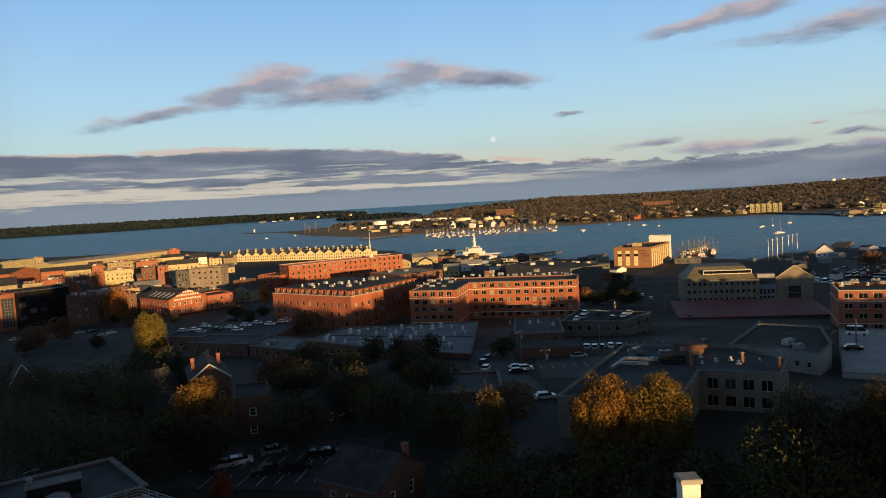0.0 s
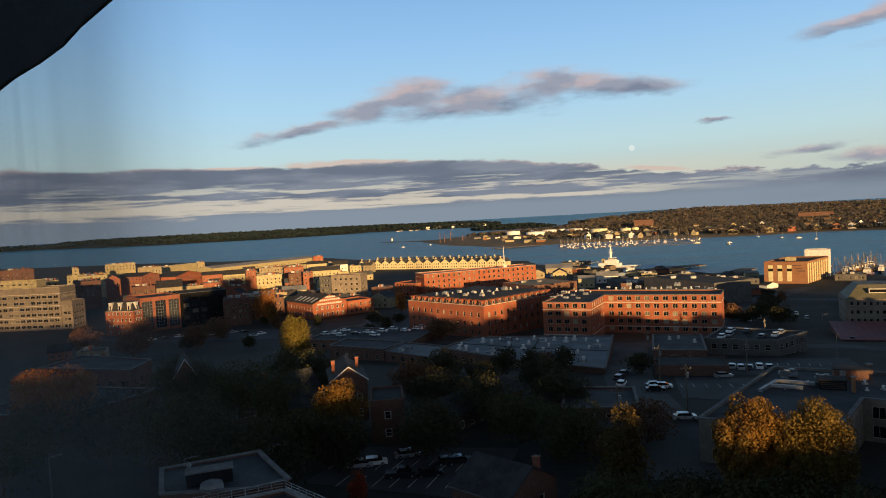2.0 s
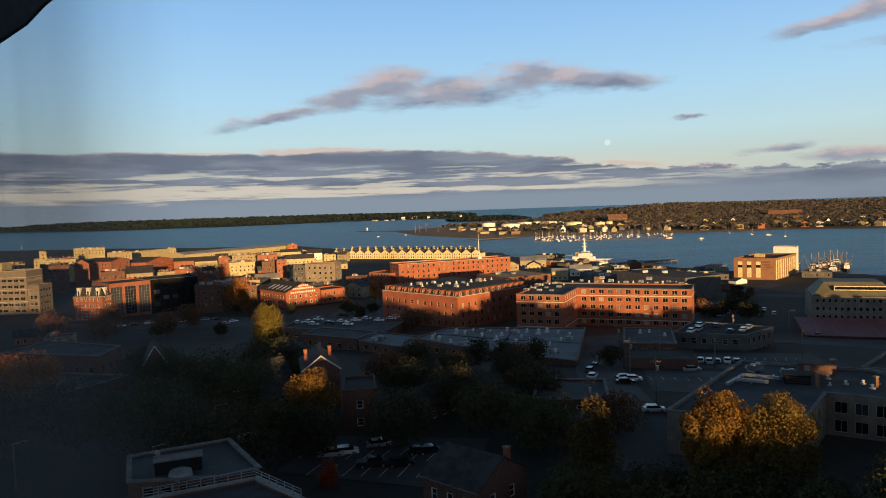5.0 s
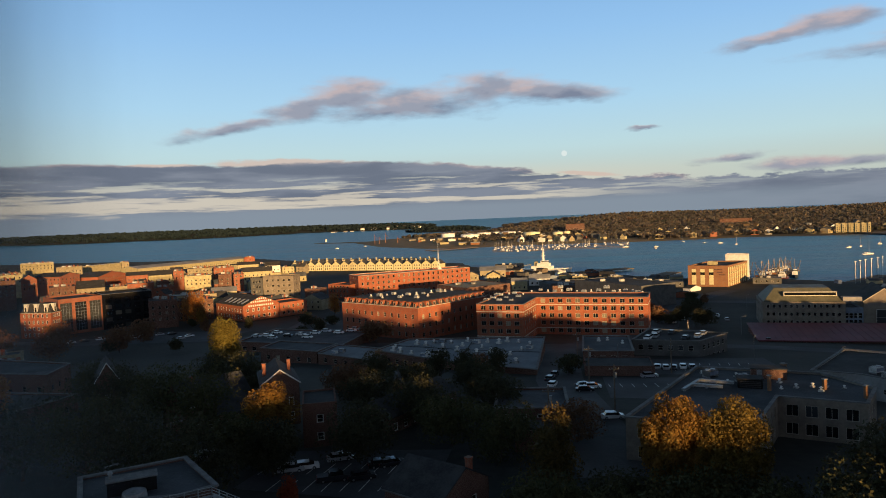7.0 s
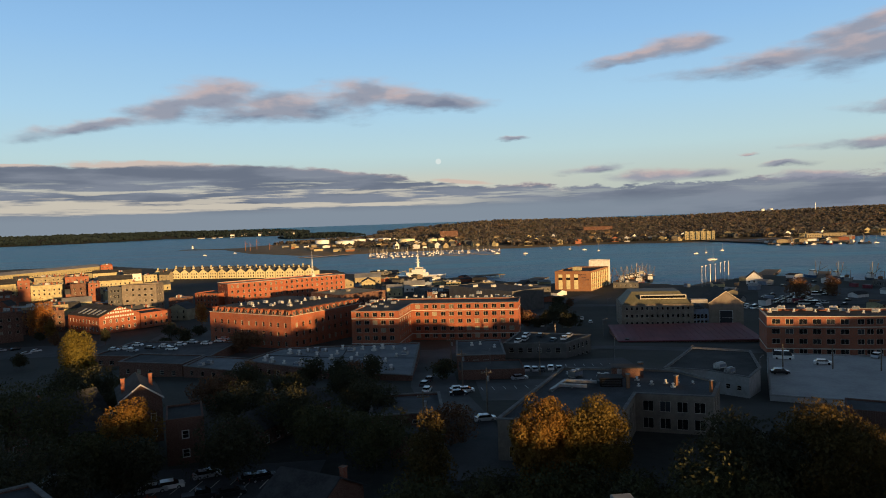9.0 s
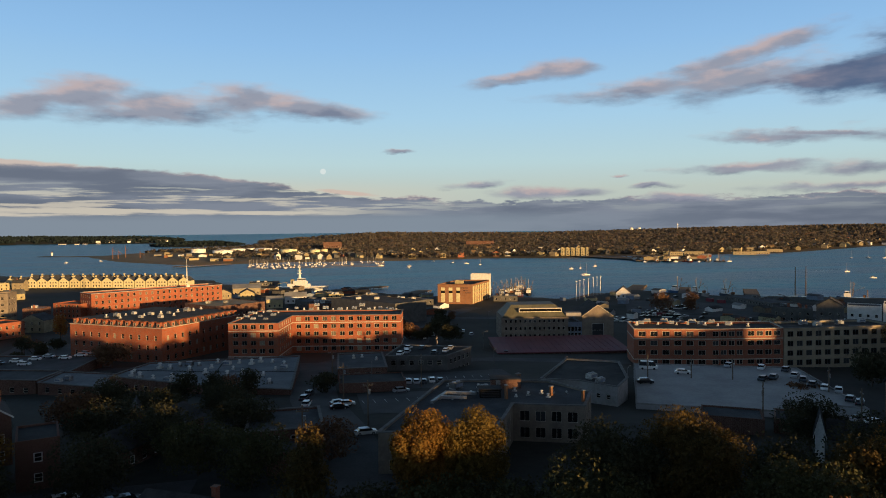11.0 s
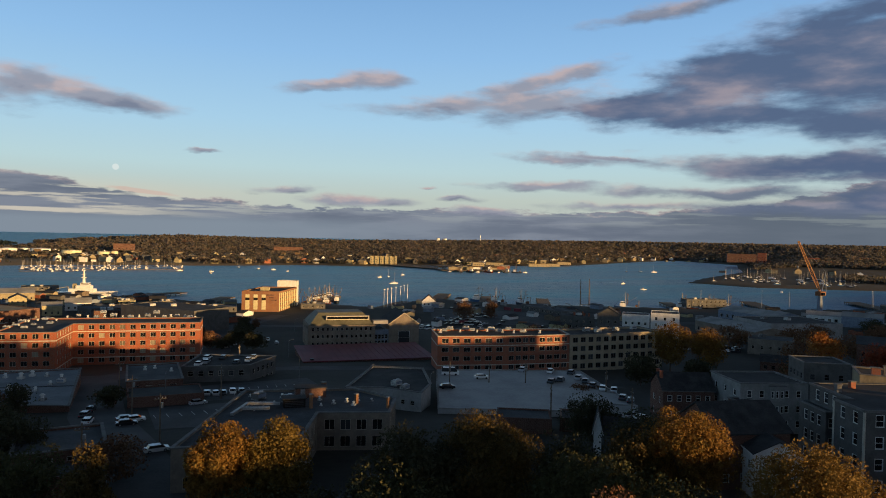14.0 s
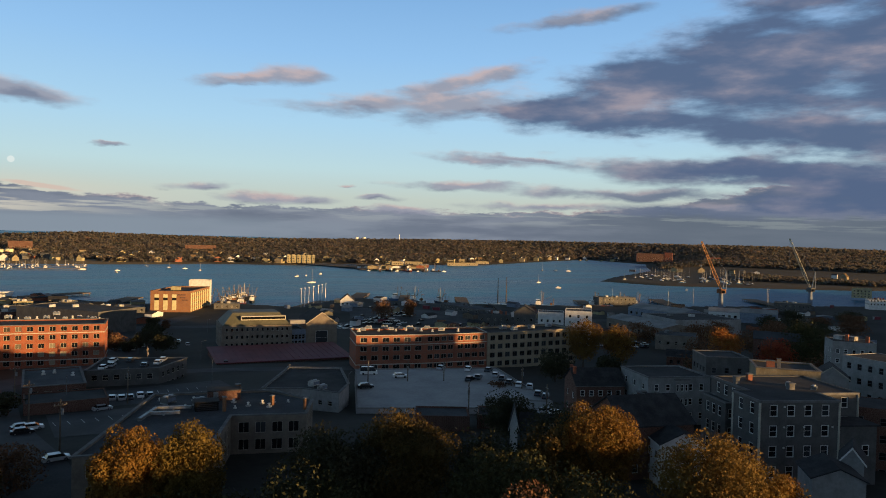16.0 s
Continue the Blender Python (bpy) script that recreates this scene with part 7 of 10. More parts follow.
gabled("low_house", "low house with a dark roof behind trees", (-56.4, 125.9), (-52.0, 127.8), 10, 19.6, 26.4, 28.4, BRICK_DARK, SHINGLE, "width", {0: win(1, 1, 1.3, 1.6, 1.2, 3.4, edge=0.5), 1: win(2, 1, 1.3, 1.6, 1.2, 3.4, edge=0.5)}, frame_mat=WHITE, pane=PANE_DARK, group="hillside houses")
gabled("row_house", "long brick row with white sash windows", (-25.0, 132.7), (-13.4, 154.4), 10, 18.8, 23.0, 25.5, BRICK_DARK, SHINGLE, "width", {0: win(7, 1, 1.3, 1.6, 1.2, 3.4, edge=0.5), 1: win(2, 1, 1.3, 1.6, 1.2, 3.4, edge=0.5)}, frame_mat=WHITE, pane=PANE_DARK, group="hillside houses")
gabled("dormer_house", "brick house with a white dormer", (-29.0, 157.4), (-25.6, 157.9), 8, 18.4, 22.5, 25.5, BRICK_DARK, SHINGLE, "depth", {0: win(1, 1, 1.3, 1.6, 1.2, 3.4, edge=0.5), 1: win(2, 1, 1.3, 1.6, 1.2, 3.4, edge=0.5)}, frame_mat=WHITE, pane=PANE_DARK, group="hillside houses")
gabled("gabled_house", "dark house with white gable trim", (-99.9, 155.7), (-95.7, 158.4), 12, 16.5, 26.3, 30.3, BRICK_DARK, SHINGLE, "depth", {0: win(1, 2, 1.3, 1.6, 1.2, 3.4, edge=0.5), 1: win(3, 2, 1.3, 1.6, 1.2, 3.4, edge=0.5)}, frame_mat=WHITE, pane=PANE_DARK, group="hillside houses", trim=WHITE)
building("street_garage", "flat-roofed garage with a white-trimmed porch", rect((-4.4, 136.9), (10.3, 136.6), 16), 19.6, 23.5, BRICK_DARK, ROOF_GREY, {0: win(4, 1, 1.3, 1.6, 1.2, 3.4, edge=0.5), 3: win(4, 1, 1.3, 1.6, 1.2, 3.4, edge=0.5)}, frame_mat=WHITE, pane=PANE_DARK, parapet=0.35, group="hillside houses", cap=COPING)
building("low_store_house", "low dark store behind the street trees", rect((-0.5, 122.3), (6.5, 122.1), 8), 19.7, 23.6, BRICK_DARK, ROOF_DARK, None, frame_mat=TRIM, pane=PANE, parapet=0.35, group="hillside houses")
# ---- crowded small blocks and sheds of the waterfront ----
def crowd(seed, count, azs, rs, draw, clear=13.0):
    """Fills the gaps between the placed blocks; nothing comes nearer than clear metres to another."""
    rng = random.Random(seed)
    taken = [(o.matrix_world.translation.x, o.matrix_world.translation.y) if o.location.length == 0 else (o.location.x, o.location.y) for o in scene.objects if o.parent is None and o.type == "EMPTY"]
    made = 0
    for _ in range(count * 30):
        az, r = rng.uniform(*azs), rng.uniform(*rs)
        x, y = r * math.sin(radians(az)), r * math.cos(radians(az))
        if inside_by(TOWN, np.array([x]), np.array([y]))[0] < 14 or any((x - a) ** 2 + (y - b) ** 2 < clear ** 2 for a, b in taken):
            continue
        taken.append((x, y))
        draw(rng, x, y, az)
        made += 1
        if made >= count:
            break


def town_block(rng, x, y, az):
    w, d, h = rng.uniform(8, 16), rng.uniform(8, 12), rng.uniform(5.5, 11.5)
    t = radians(-az + rng.choice((-32, 8)) + rng.uniform(-6, 6))
    wall, tone = rng.choice(((BRICK_OLD, "brick"), (BRICK_OLD, "brick"), (BRICK_DARK, "dark brick"), (TAN, "tan"), (CREAM, "cream"), (CREAM, "cream"), (GREY_PALE, "pale grey")))
    z = town_z(x, y)
    fl, fr = (x, y), (x + w * math.cos(t), y + w * math.sin(t))
    f = {0: win(max(2, int(w / 4.2)), max(1, min(2, int(h / 3.6))), 1.3, 1.7, 1.2, 3.5, edge=0.5)}
    if rng.random() < 0.55:
        building("town_block", f"small {tone} block with a flat roof", rect(fl, fr, d), z, z + h, wall, rng.choice((ROOF_DARK, ROOF_GREY, ROOF_PALE)), f, group="crowded town blocks", parapet=0.3, bits=2)
    else:
        gabled("town_house", f"small {tone} house with a pitched roof", fl, fr, d, z, z + h * 0.8, z + h * 0.8 + 3.5, wall, rng.choice((SHINGLE, SHINGLE, ROOF_GREY)), rng.choice(("depth", "width")), f, frame_mat=TRIM, group="crowded town blocks", chimneys=((w * 0.3, d * 0.4),))


def quay_shed(rng, x, y, az):
    w, d, h = rng.uniform(5, 13), rng.uniform(4.5, 8), rng.uniform(2.2, 3.8)
    t = radians(-az + rng.choice((-40, 20, 60)) + rng.uniform(-8, 8))
    wall, tone = rng.choice(((WHITE, "white"), (GREY_PALE, "pale grey"), (CREAM, "cream"), (TAN, "tan"), (TIMBER, "timber"), (GREY_SIDING, "grey"), (BRICK_OLD, "brick"), (STEEL_BLUE, "blue-grey")))
    gabled("quay_shed", f"low {tone} quay shed with a shallow roof", (x, y), (x + w * math.cos(t), y + w * math.sin(t)), d, 2.9, 2.9 + h, 2.9 + h + rng.uniform(0.6, 1.6), wall, rng.choice((ROOF_PALE, ROOF_GREY, SHINGLE, ROOF_DARK)),
           rng.choice(("depth", "width")), None, group="quay sheds", category="shed")


def quay_crates(rng, x, y, az):
    ob = thing("container", "weathered shipping container on the quay", "container", x, y, 2.98, rng.uniform(0, 180), "quay containers")
    part("box", Shape().slab(-3, -1.2, 0, 3, 1.2, 2.6, 0.06), rng.choice((RUST, STEEL_BLUE, GREY_PALE, WHITE, TIMBER, RED_ROOF)), ob)
    part("door", Shape().box(3.0, -1.1, 0.1, 3.06, 1.1, 2.5), METAL, ob)


crowd(11, 76, (-36, -17), (480, 960), town_block, 12.5)
crowd(12, 60, (-8, 15), (470, 700), quay_shed, 10.5)
crowd(13, 64, (24, 69), (455, 860), quay_shed, 13)
crowd(14, 32, (24, 69), (470, 860), quay_crates, 8)
# ---- gabled condominiums on the pier ----
RNG = random.Random(7)


def condo(x, y, turn, glazed=True):
    ob = thing("condominium", "cream gabled waterfront condominium with a chimney", "house", x, y, 3, turn, "pier condominiums")
    w, d, e, r = 11.0, 13.0, 7.4, 11.2
    s = Shape()
    spots = facade(s, (0, 0), (w, 0), 0, e, **win(3 if glazed else 0, 2, 1.4, 1.8, 1.3, 3.5, edge=0.8))
    for p, q in (((w, 0), (w, d)), ((w, d), (0, d)), ((0, d), (0, 0))):
        s.add([(*p, 0), (*q, 0), (*q, e), (*p, e)], [(0, 1, 2, 3)])
    s.add([(0, 0, e), (w, 0, e), (w / 2, 0, r)], [(0, 1, 2)]).add([(w, d, e), (0, d, e), (w / 2, d, r)], [(0, 1, 2)])
    part("wall", s, PALE_CREAM, ob)
    rf = Shape()
    for x0 in (-0.4, w + 0.4):
        q = [(x0, -0.4, e - 0.4), (w / 2, -0.4, r), (w / 2, d, r), (x0, d, e - 0.4)]
        f = [(0, 1, 5, 4), (4, 5, 6, 7), (2, 3, 7, 6), (3, 0, 4, 7), (3, 2, 1, 0)]
        rf.add(q + [(a, b, c + 0.3) for a, b, c in q], f if x0 < 0 else [k[::-1] for k in f])
    part("roof", rf, ROOF_GREY, ob)
    part("chimney", Shape().box(w / 2 - 3.4, 4, e, w / 2 - 2.2, 5.2, r + 1.4).box(w / 2 - 3.6, 3.8, r + 1.4, w / 2 - 2.0, 5.4, r + 1.8), PALE_CREAM, ob, "cream boxed chimney")
    set_windows(spots, TRIM, PANE_DARK, 1, False, ob)
    return ob

a, b = Vector((-272, 838)), Vector((-78, 772))
turn = math.degrees(math.atan2(b.y - a.y, b.x - a.x))
proto = condo(a.x, a.y, turn)
for k in range(1, 17):
    p = a + (b - a) * (k / 17)
    copy_thing(proto, pose(p.x, p.y, 3, 0, 0, turn))
rear = condo(a.x + 11.6, a.y + 32, turn, False)
for k in range(1, 15):
    p = a + (b - a) * (k / 17) + Vector((0.34, 0.94)) * 34
    copy_thing(rear, pose(p.x, p.y, 3.0, 0, 0, turn))

# ---- tank farm ----
def oil_tank(x, y, rad, h, mat, tone, z=2.2):
    ob = thing("oil_tank", f"{tone} cylindrical oil storage tank", "tank", x, y, z, 0, "oil tanks")
    n = 40
    s = Shape()
    ring = [(rad * math.cos(6.28319 * i / n), rad * math.sin(6.28319 * i / n)) for i in range(n)]
    s.prism(ring, 0, h, top=False)
    part("shell", s, mat, ob)
    c = Shape()
    for i in range(n):
        j = (i + 1) % n
        c.add([(*ring[i], h), (*ring[j], h), (0, 0, h + rad * 0.09)], [(0, 1, 2)])
    part("roof", c, mat, ob)
    part("rim", Shape().prism([(q[0] * 1.012, q[1] * 1.012) for q in ring], h - 0.5, h - 0.1), METAL, ob)
    st = Shape()
    for i in range(14):
        t = 3.6 + i * 0.09
        st.tube((rad * 1.02 * math.cos(t), rad * 1.02 * math.sin(t), h * i / 14), (rad * 1.02 * math.cos(t + 0.09), rad * 1.02 * math.sin(t + 0.09), h * (i + 1) / 14), 0.18, sides=4)
    part("stair", st, METAL, ob)
    return ob


for x, y, rad, h, yellow in ((-167, 1871, 18.2, 15, 0), (-150, 2095, 15, 12, 0), (-99, 1721, 23.5, 14.5, 0), (-69, 1835, 18.5, 14.7, 0), (-38, 1893, 12, 13.7, 0), (-5, 1783, 20, 15.6, 0), (38, 2028, 11, 11.3, 0),
                             (52, 1676, 19.6, 15.3, 1), (112, 1658, 12.1, 13.8, 1), (134, 1668, 8, 14.4, 1), (20, 1900, 14, 12, 0), (-120, 1960, 15, 12, 0)):
    oil_tank(x, y, rad, h, TANK_YELLOW if yellow else TANK_WHITE, "pale yellow" if yellow else "white")

# ---- boats ----
HULL_WHITE, HULL_DARK, HULL_RED, HULL_BLUE = paint("hull_white", (0.75, 0.74, 0.7)), paint("hull_dark", (0.05, 0.06, 0.08)), paint("hull_rust_red", (0.25, 0.06, 0.04)), paint("hull_blue", (0.06, 0.12, 0.22))
SPAR = material("pale_spar", (0.30, 0.27, 0.22), (0.44, 0.40, 0.34), 1.0, 0.5)


def hull(length, beam, free, draft=0.4):
    """A hull: pointed bow, rounded flare, transom stern, with a deck."""
    s, n = Shape(), 9
    top, low = [], []
    for i in range(n):
        u = i / (n - 1)
        w = beam / 2 * min(1, 0.75 + 0.6 * u) * math.sqrt(max(0, 1 - max(0, (u - 0.55) / 0.45) ** 2))
        x = -length / 2 + length * u
        top.append((x, w, free * (1 + 0.35 * u * u)))
        low.append((x * 0.94, w * 0.7, -draft))
    for side in (1, -1):
        v = [(x, side * w, z) for x, w, z in top] + [(x, side * w, z) for x, w, z in low]
        f = [(i, i + 1, i + n + 1, i + n) for i in range(n - 1)]
        s.add(v, f if side < 0 else [k[::-1] for k in f])
    s.add([(x, w, z - 0.1) for x, w, z in top] + [(x, -w, z - 0.1) for x, w, z in top], [(i, i + n, i + n + 1, i + 1) for i in range(n - 1)])
    s.add([(*top[0][:2], top[0][2]), (top[0][0], -top[0][1], top[0][2]), (low[0][0], -low[0][1], low[0][2]), low[0]], [(0, 1, 2, 3)])
    return s


def sailboat(x, y, turn, length=9.0, mast=12.5, mat=None, group="moored boats"):
    ob = thing("sailboat", "moored sailing boat with bare mast", "boat", x, y, 0, turn, group)
    part("hull", hull(length, length * 0.3, 1.0), mat or HULL_WHITE, ob)
    part("cabin", Shape().slab(-length * 0.18, -length * 0.09, 0.9, length * 0.2, length * 0.09, 1.7, 0.25), HULL_WHITE, ob)
    part("mast", Shape().tube((length * 0.08, 0, 1), (length * 0.08, 0, mast), 0.16, 0.1), SPAR, ob)
    part("boom", Shape().tube((length * 0.08, 0, 2.2), (-length * 0.36, 0, 2.3), 0.16, 0.12), HULL_WHITE, ob, "furled sail along the boom")
    return ob


def motorboat(x, y, turn, length=8.0, group="moored boats"):
    ob = thing("motorboat", "small white motor boat with a cabin", "boat", x, y, 0, turn, group)
    part("hull", hull(length, length * 0.34, 1.1), HULL_WHITE, ob)
    part("cabin", Shape().slab(-length * 0.1, -length * 0.12, 1.0, length * 0.2, length * 0.12, 2.5, 0.3), HULL_WHITE, ob)
    part("windscreen", Shape().slab(-length * 0.08, -length * 0.123, 1.6, length * 0.205, length * 0.123, 2.15, 0.05), PANE_DARK, ob)
    return ob


def trawler(x, y, turn, length=20.0, mat=None, group="fishing boats"):
    ob = thing("trawler", "rusty fishing boat with wheelhouse, masts and booms", "boat", x, y, 0, turn, group)
    part("hull", hull(length, length * 0.29, 2.0, 0.6), mat or HULL_DARK, ob)
    part("wheelhouse", Shape().slab(length * 0.1, -length * 0.1, 2.0, length * 0.3, length * 0.1, 5.2, 0.3).slab(length * 0.14, -length * 0.08, 5.2, length * 0.27, length * 0.08, 7.0, 0.3), HULL_WHITE, ob)
    part("window", Shape().box(length * 0.135, -length * 0.083, 5.7, length * 0.275, length * 0.083, 6.4), PANE_DARK, ob)
    part("mast", Shape().tube((length * 0.1, 0, 5), (length * 0.1, 0, 15.5), 0.26, 0.14), SPAR, ob)
    part("gantry", Shape().tube((-length * 0.36, -2.2, 2), (-length * 0.36, -2.2, 8), 0.18).tube((-length * 0.36, 2.2, 2), (-length * 0.36, 2.2, 8), 0.18).tube((-length * 0.36, -2.2, 8), (-length * 0.36, 2.2, 8), 0.18), TIMBER, ob)
    part("boom", Shape().tube((length * 0.1, 0, 5), (-length * 0.3, 0, 11), 0.15), TIMBER, ob)
    part("outrigger", Shape().tube((length * 0.05, 1.5, 3), (length * 0.02, 4.5, 14), 0.22), TIMBER, ob)
    part("outrigger", Shape().tube((length * 0.05, -1.5, 3), (length * 0.02, -4.5, 14), 0.22), TIMBER, ob)
    part("net_drum", Shape().tube((-length * 0.28, -1.6, 3.0), (-length * 0.28, 1.6, 3.0), 1.1, sides=10), RUST, ob)
    part("rigging", Shape().tube((length * 0.1, 0, 15), (length * 0.46, 0, 3), 0.05, sides=4, caps=False).tube((length * 0.1, 0, 15), (-length * 0.36, 0, 8), 0.05, sides=4, caps=False), TIMBER, ob)
    return ob


sb, mb, tr = sailboat(189, 1164, 20), motorboat(230, 1130, 200), trawler(213, 601, 60)
sb_blue = sailboat(323, 1196, 10, 10, 12, HULL_BLUE)
tr_red, tr_blue = trawler(241, 636, 240, 24, HULL_RED), trawler(372, 569, 120, 26, HULL_BLUE)
for x, y in ((305, 1272), (352, 1125), (459, 962), (503, 1002), (737, 749), (-1254, 1485), (185, 1153)):
    copy_thing(sb, pose(x, y, 0, 0, 0, RNG.uniform(0, 360)))
for x, y in ((343, 1177), (439, 951), (678, 652), (837, 564), (-394, 1555), (-342, 1613), (219, 1084)):
    copy_thing(mb, pose(x, y, 0, 0, 0, RNG.uniform(0, 360)))
big = sailboat(401, 824, 15, 15, 17)
for x, y, h in ((203, 589, 50), (221, 609, 70), (218, 582, 240), (228, 618, 60), (234, 600, 250), (196, 600, 60)):
    copy_thing(tr if RNG.random() < 0.6 else tr_red, pose(x, y, 0, 0, 0, h))
for x, y, h in ((380, 552, 110), (394, 530, 100), (520, 448, 150), (545, 438, 160), (470, 470, 140), (560, 428, 120)):
    copy_thing(RNG.choice((tr, tr_blue, tr_red)), pose(x, y, 0, 0, 0, h))
for k in range(150):
    az, r = RNG.uniform(-1.5, 9.5), RNG.uniform(1150, 1340)
    if r < 1150 + abs(az - 1.2) * 12:
        continue
    r = 1150 + round((r - 1150) / 24) * 24
    q = pose(r * math.sin(radians(az)), r * math.cos(radians(az)), 0, 0, 0, RNG.choice((80, 260)) + RNG.uniform(-6, 6))
    copy_thing(sb if RNG.random() < 0.55 else (sb_blue if RNG.random() < 0.2 else mb), q)["group"] = "marina boats"
laid = [sailboat(1003, 1010, 30, 12, 17, mat, "boats laid up ashore") for mat in (HULL_DARK, HULL_BLUE, HULL_WHITE)]
for k, ob in enumerate(laid):
    ob.matrix_basis = pose(1003 + 25 * k, 1010 - 12 * k, 2.6, 0, 0, 30 + 70 * k)
for k in range(78):
    az, r = RNG.uniform(50.5, 61), RNG.uniform(1170, 1420)
    x, y = r * math.sin(radians(az)), r * math.cos(radians(az))
    if inside_by(SOUTH, np.array([x]), np.array([y]))[0] > 30:
        copy_thing(laid[k % 5 if k % 5 < 2 else 0 if k % 7 else 2], pose(x, y, 2.6, 0, 0, RNG.uniform(0, 360)))["group"] = "boats laid up ashore"
for r in range(1162, 1350, 48):
    n = 18
    arc = [radians(-1.5 + 11 * i / n) for i in range(n + 1)]
    rim = [(q * math.sin(t), q * math.cos(t)) for q, ts in ((r, arc), (r + 2.5, arc[::-1])) for t in ts]
    single("floating_dock", Shape().prism(rim[::-1], 0.1, 0.6), TIMBER, "long floating marina dock of weathered planks", "dock", "marina docks")


def ship():
    ob = thing("white_ship", "white patrol ship with a tall lattice mast at the quay", "ship", 33, 722, 0, -25)
    part("hull", hull(62, 11, 4.2, 1.0), HULL_WHITE, ob)
    part("superstructure", Shape().slab(-12, -4, 4, 10, 4, 7.5, 0.4).slab(-6, -3.4, 7.5, 7, 3.4, 10.5, 0.4).slab(-2, -2.8, 10.5, 5, 2.8, 13, 0.4), HULL_WHITE, ob)
    part("funnel", Shape().slab(-9.5, -1.6, 7.5, -6.5, 1.6, 12.0, 0.4), CREAM, ob)
    part("bridge_window", Shape().box(-1.5, -2.85, 11.4, 5.06, 2.85, 12.3), PANE_DARK, ob)
    part("mast", Shape().tube((0, 0, 12.8), (0, 0, 24.5), 1.5, 0.5, 8).box(-1.8, -1.8, 17.5, 1.8, 1.8, 18.2).box(-1.3, -2.6, 20.5, 1.3, 2.6, 20.9), HULL_WHITE, ob)
    part("radar", Shape().box(-0.3, -2.4, 19.2, 0.3, 2.4, 19.7), SPAR, ob)
    part("crane_arm", Shape().tube((-14, 0, 4.5), (-14, 0, 9), 0.4).tube((-14, 0, 9), (-24, 0, 7), 0.3), CREAM, ob)


ship()


def schooner(x, y, turn):
    ob = thing("schooner", "two-masted schooner at its berth", "boat", x, y, 0, turn)
    part("hull", hull(28, 6, 2.0, 0.6), HULL_DARK, ob)
    part("deckhouse", Shape().slab(-6, -1.5, 1.9, -1, 1.5, 3.4, 0.2).slab(3, -1.3, 2.0, 6, 1.3, 3.3, 0.2), HULL_WHITE, ob)
    for mx, h in ((4.5, 27), (-4, 28)):
        part("mast", Shape().tube((mx, 0, 2), (mx, 0, h), 0.5, 0.3), TIMBER, ob)
        part("boom", Shape().tube((mx, 0, 4), (mx - 8, 0, 4.4), 0.3), SPAR, ob)
        rig = Shape()
        for sgn in (-1, 1):
            rig.tube((mx, sgn * 2.7, 2), (mx, 0, h * 0.8), 0.06, sides=4, caps=False)
        part("shrouds", rig, TIMBER, ob)
    part("bowsprit", Shape().tube((13, 0, 2.6), (19, 0, 3.8), 0.2), TIMBER, ob)


schooner(428, 482, 115)

# ---- piers and lamp masts ----
def pier(x0, y0, x1, y1, width, label="timber pier on round piles"):
    d = Vector((x1 - x0, y1 - y0))
    ob = thing("pier", label, "pier", x0, y0, 0, math.degrees(math.atan2(d.y, d.x)), "piers")
    length = d.length
    part("deck", Shape().box(0, -width / 2, 1.9, length, width / 2, 2.5), TIMBER, ob)
    piles = Shape()
    for i in range(int(length / 6) + 1):
        for w in (-width / 2 + 0.4, width / 2 - 0.4):
            piles.tube((i * 6.0, w, -4), (i * 6.0, w, 2.9), 0.25, sides=6)
    tagged(part("pile", piles, TIMBER, ob), kind="stuff")
    return ob


for row in ((196, 570, 246, 640, 16), (232, 512, 292, 570, 14), (335, 590, 372, 640, 14), (360, 545, 398, 600, 10), (400, 505, 440, 560, 12), (505, 440, 540, 490, 12), (585, 405, 640, 470, 16), (-40, 800, 20, 735, 18),
            (66, 690, 120, 720, 14), (700, 360, 760, 430, 16), (120, 612, 150, 660, 14), (-70, 1330, -150, 1250, 20), (655, 1330, 690, 1120, 60), (745, 1310, 765, 1120, 50), (640, 1125, 770, 1090, 46)):
    pier(*row)


def lamp_mast(x, y, z, h, group):
    ob = thing("lamp_mast", "tall pale mast with a floodlight head", "lamp post", x, y, z, 0, group)
    part("mast", Shape().tube((0, 0, 0), (0, 0, h), 0.2, 0.12), METAL, ob)
    part("head", Shape().slab(-0.7, -0.3, h, 0.7, 0.3, h + 0.3, 0.08), METAL, ob)
    return ob


lm = lamp_mast(242, 515, 2.5, 16, "pier lamp masts")
for x, y in ((248, 521), (255, 528), (262, 534), (272, 545), (279, 552), (286, 559)):
    copy_thing(lm, pose(x, y, 2.5))
for x, y in ((582, 412), (640, 392), (695, 372), (700, 376), (800, 333), (598, 395), (520, 430)):
    copy_thing(lm, pose(x, y, 3.0))["group"] = "quay lamp masts"


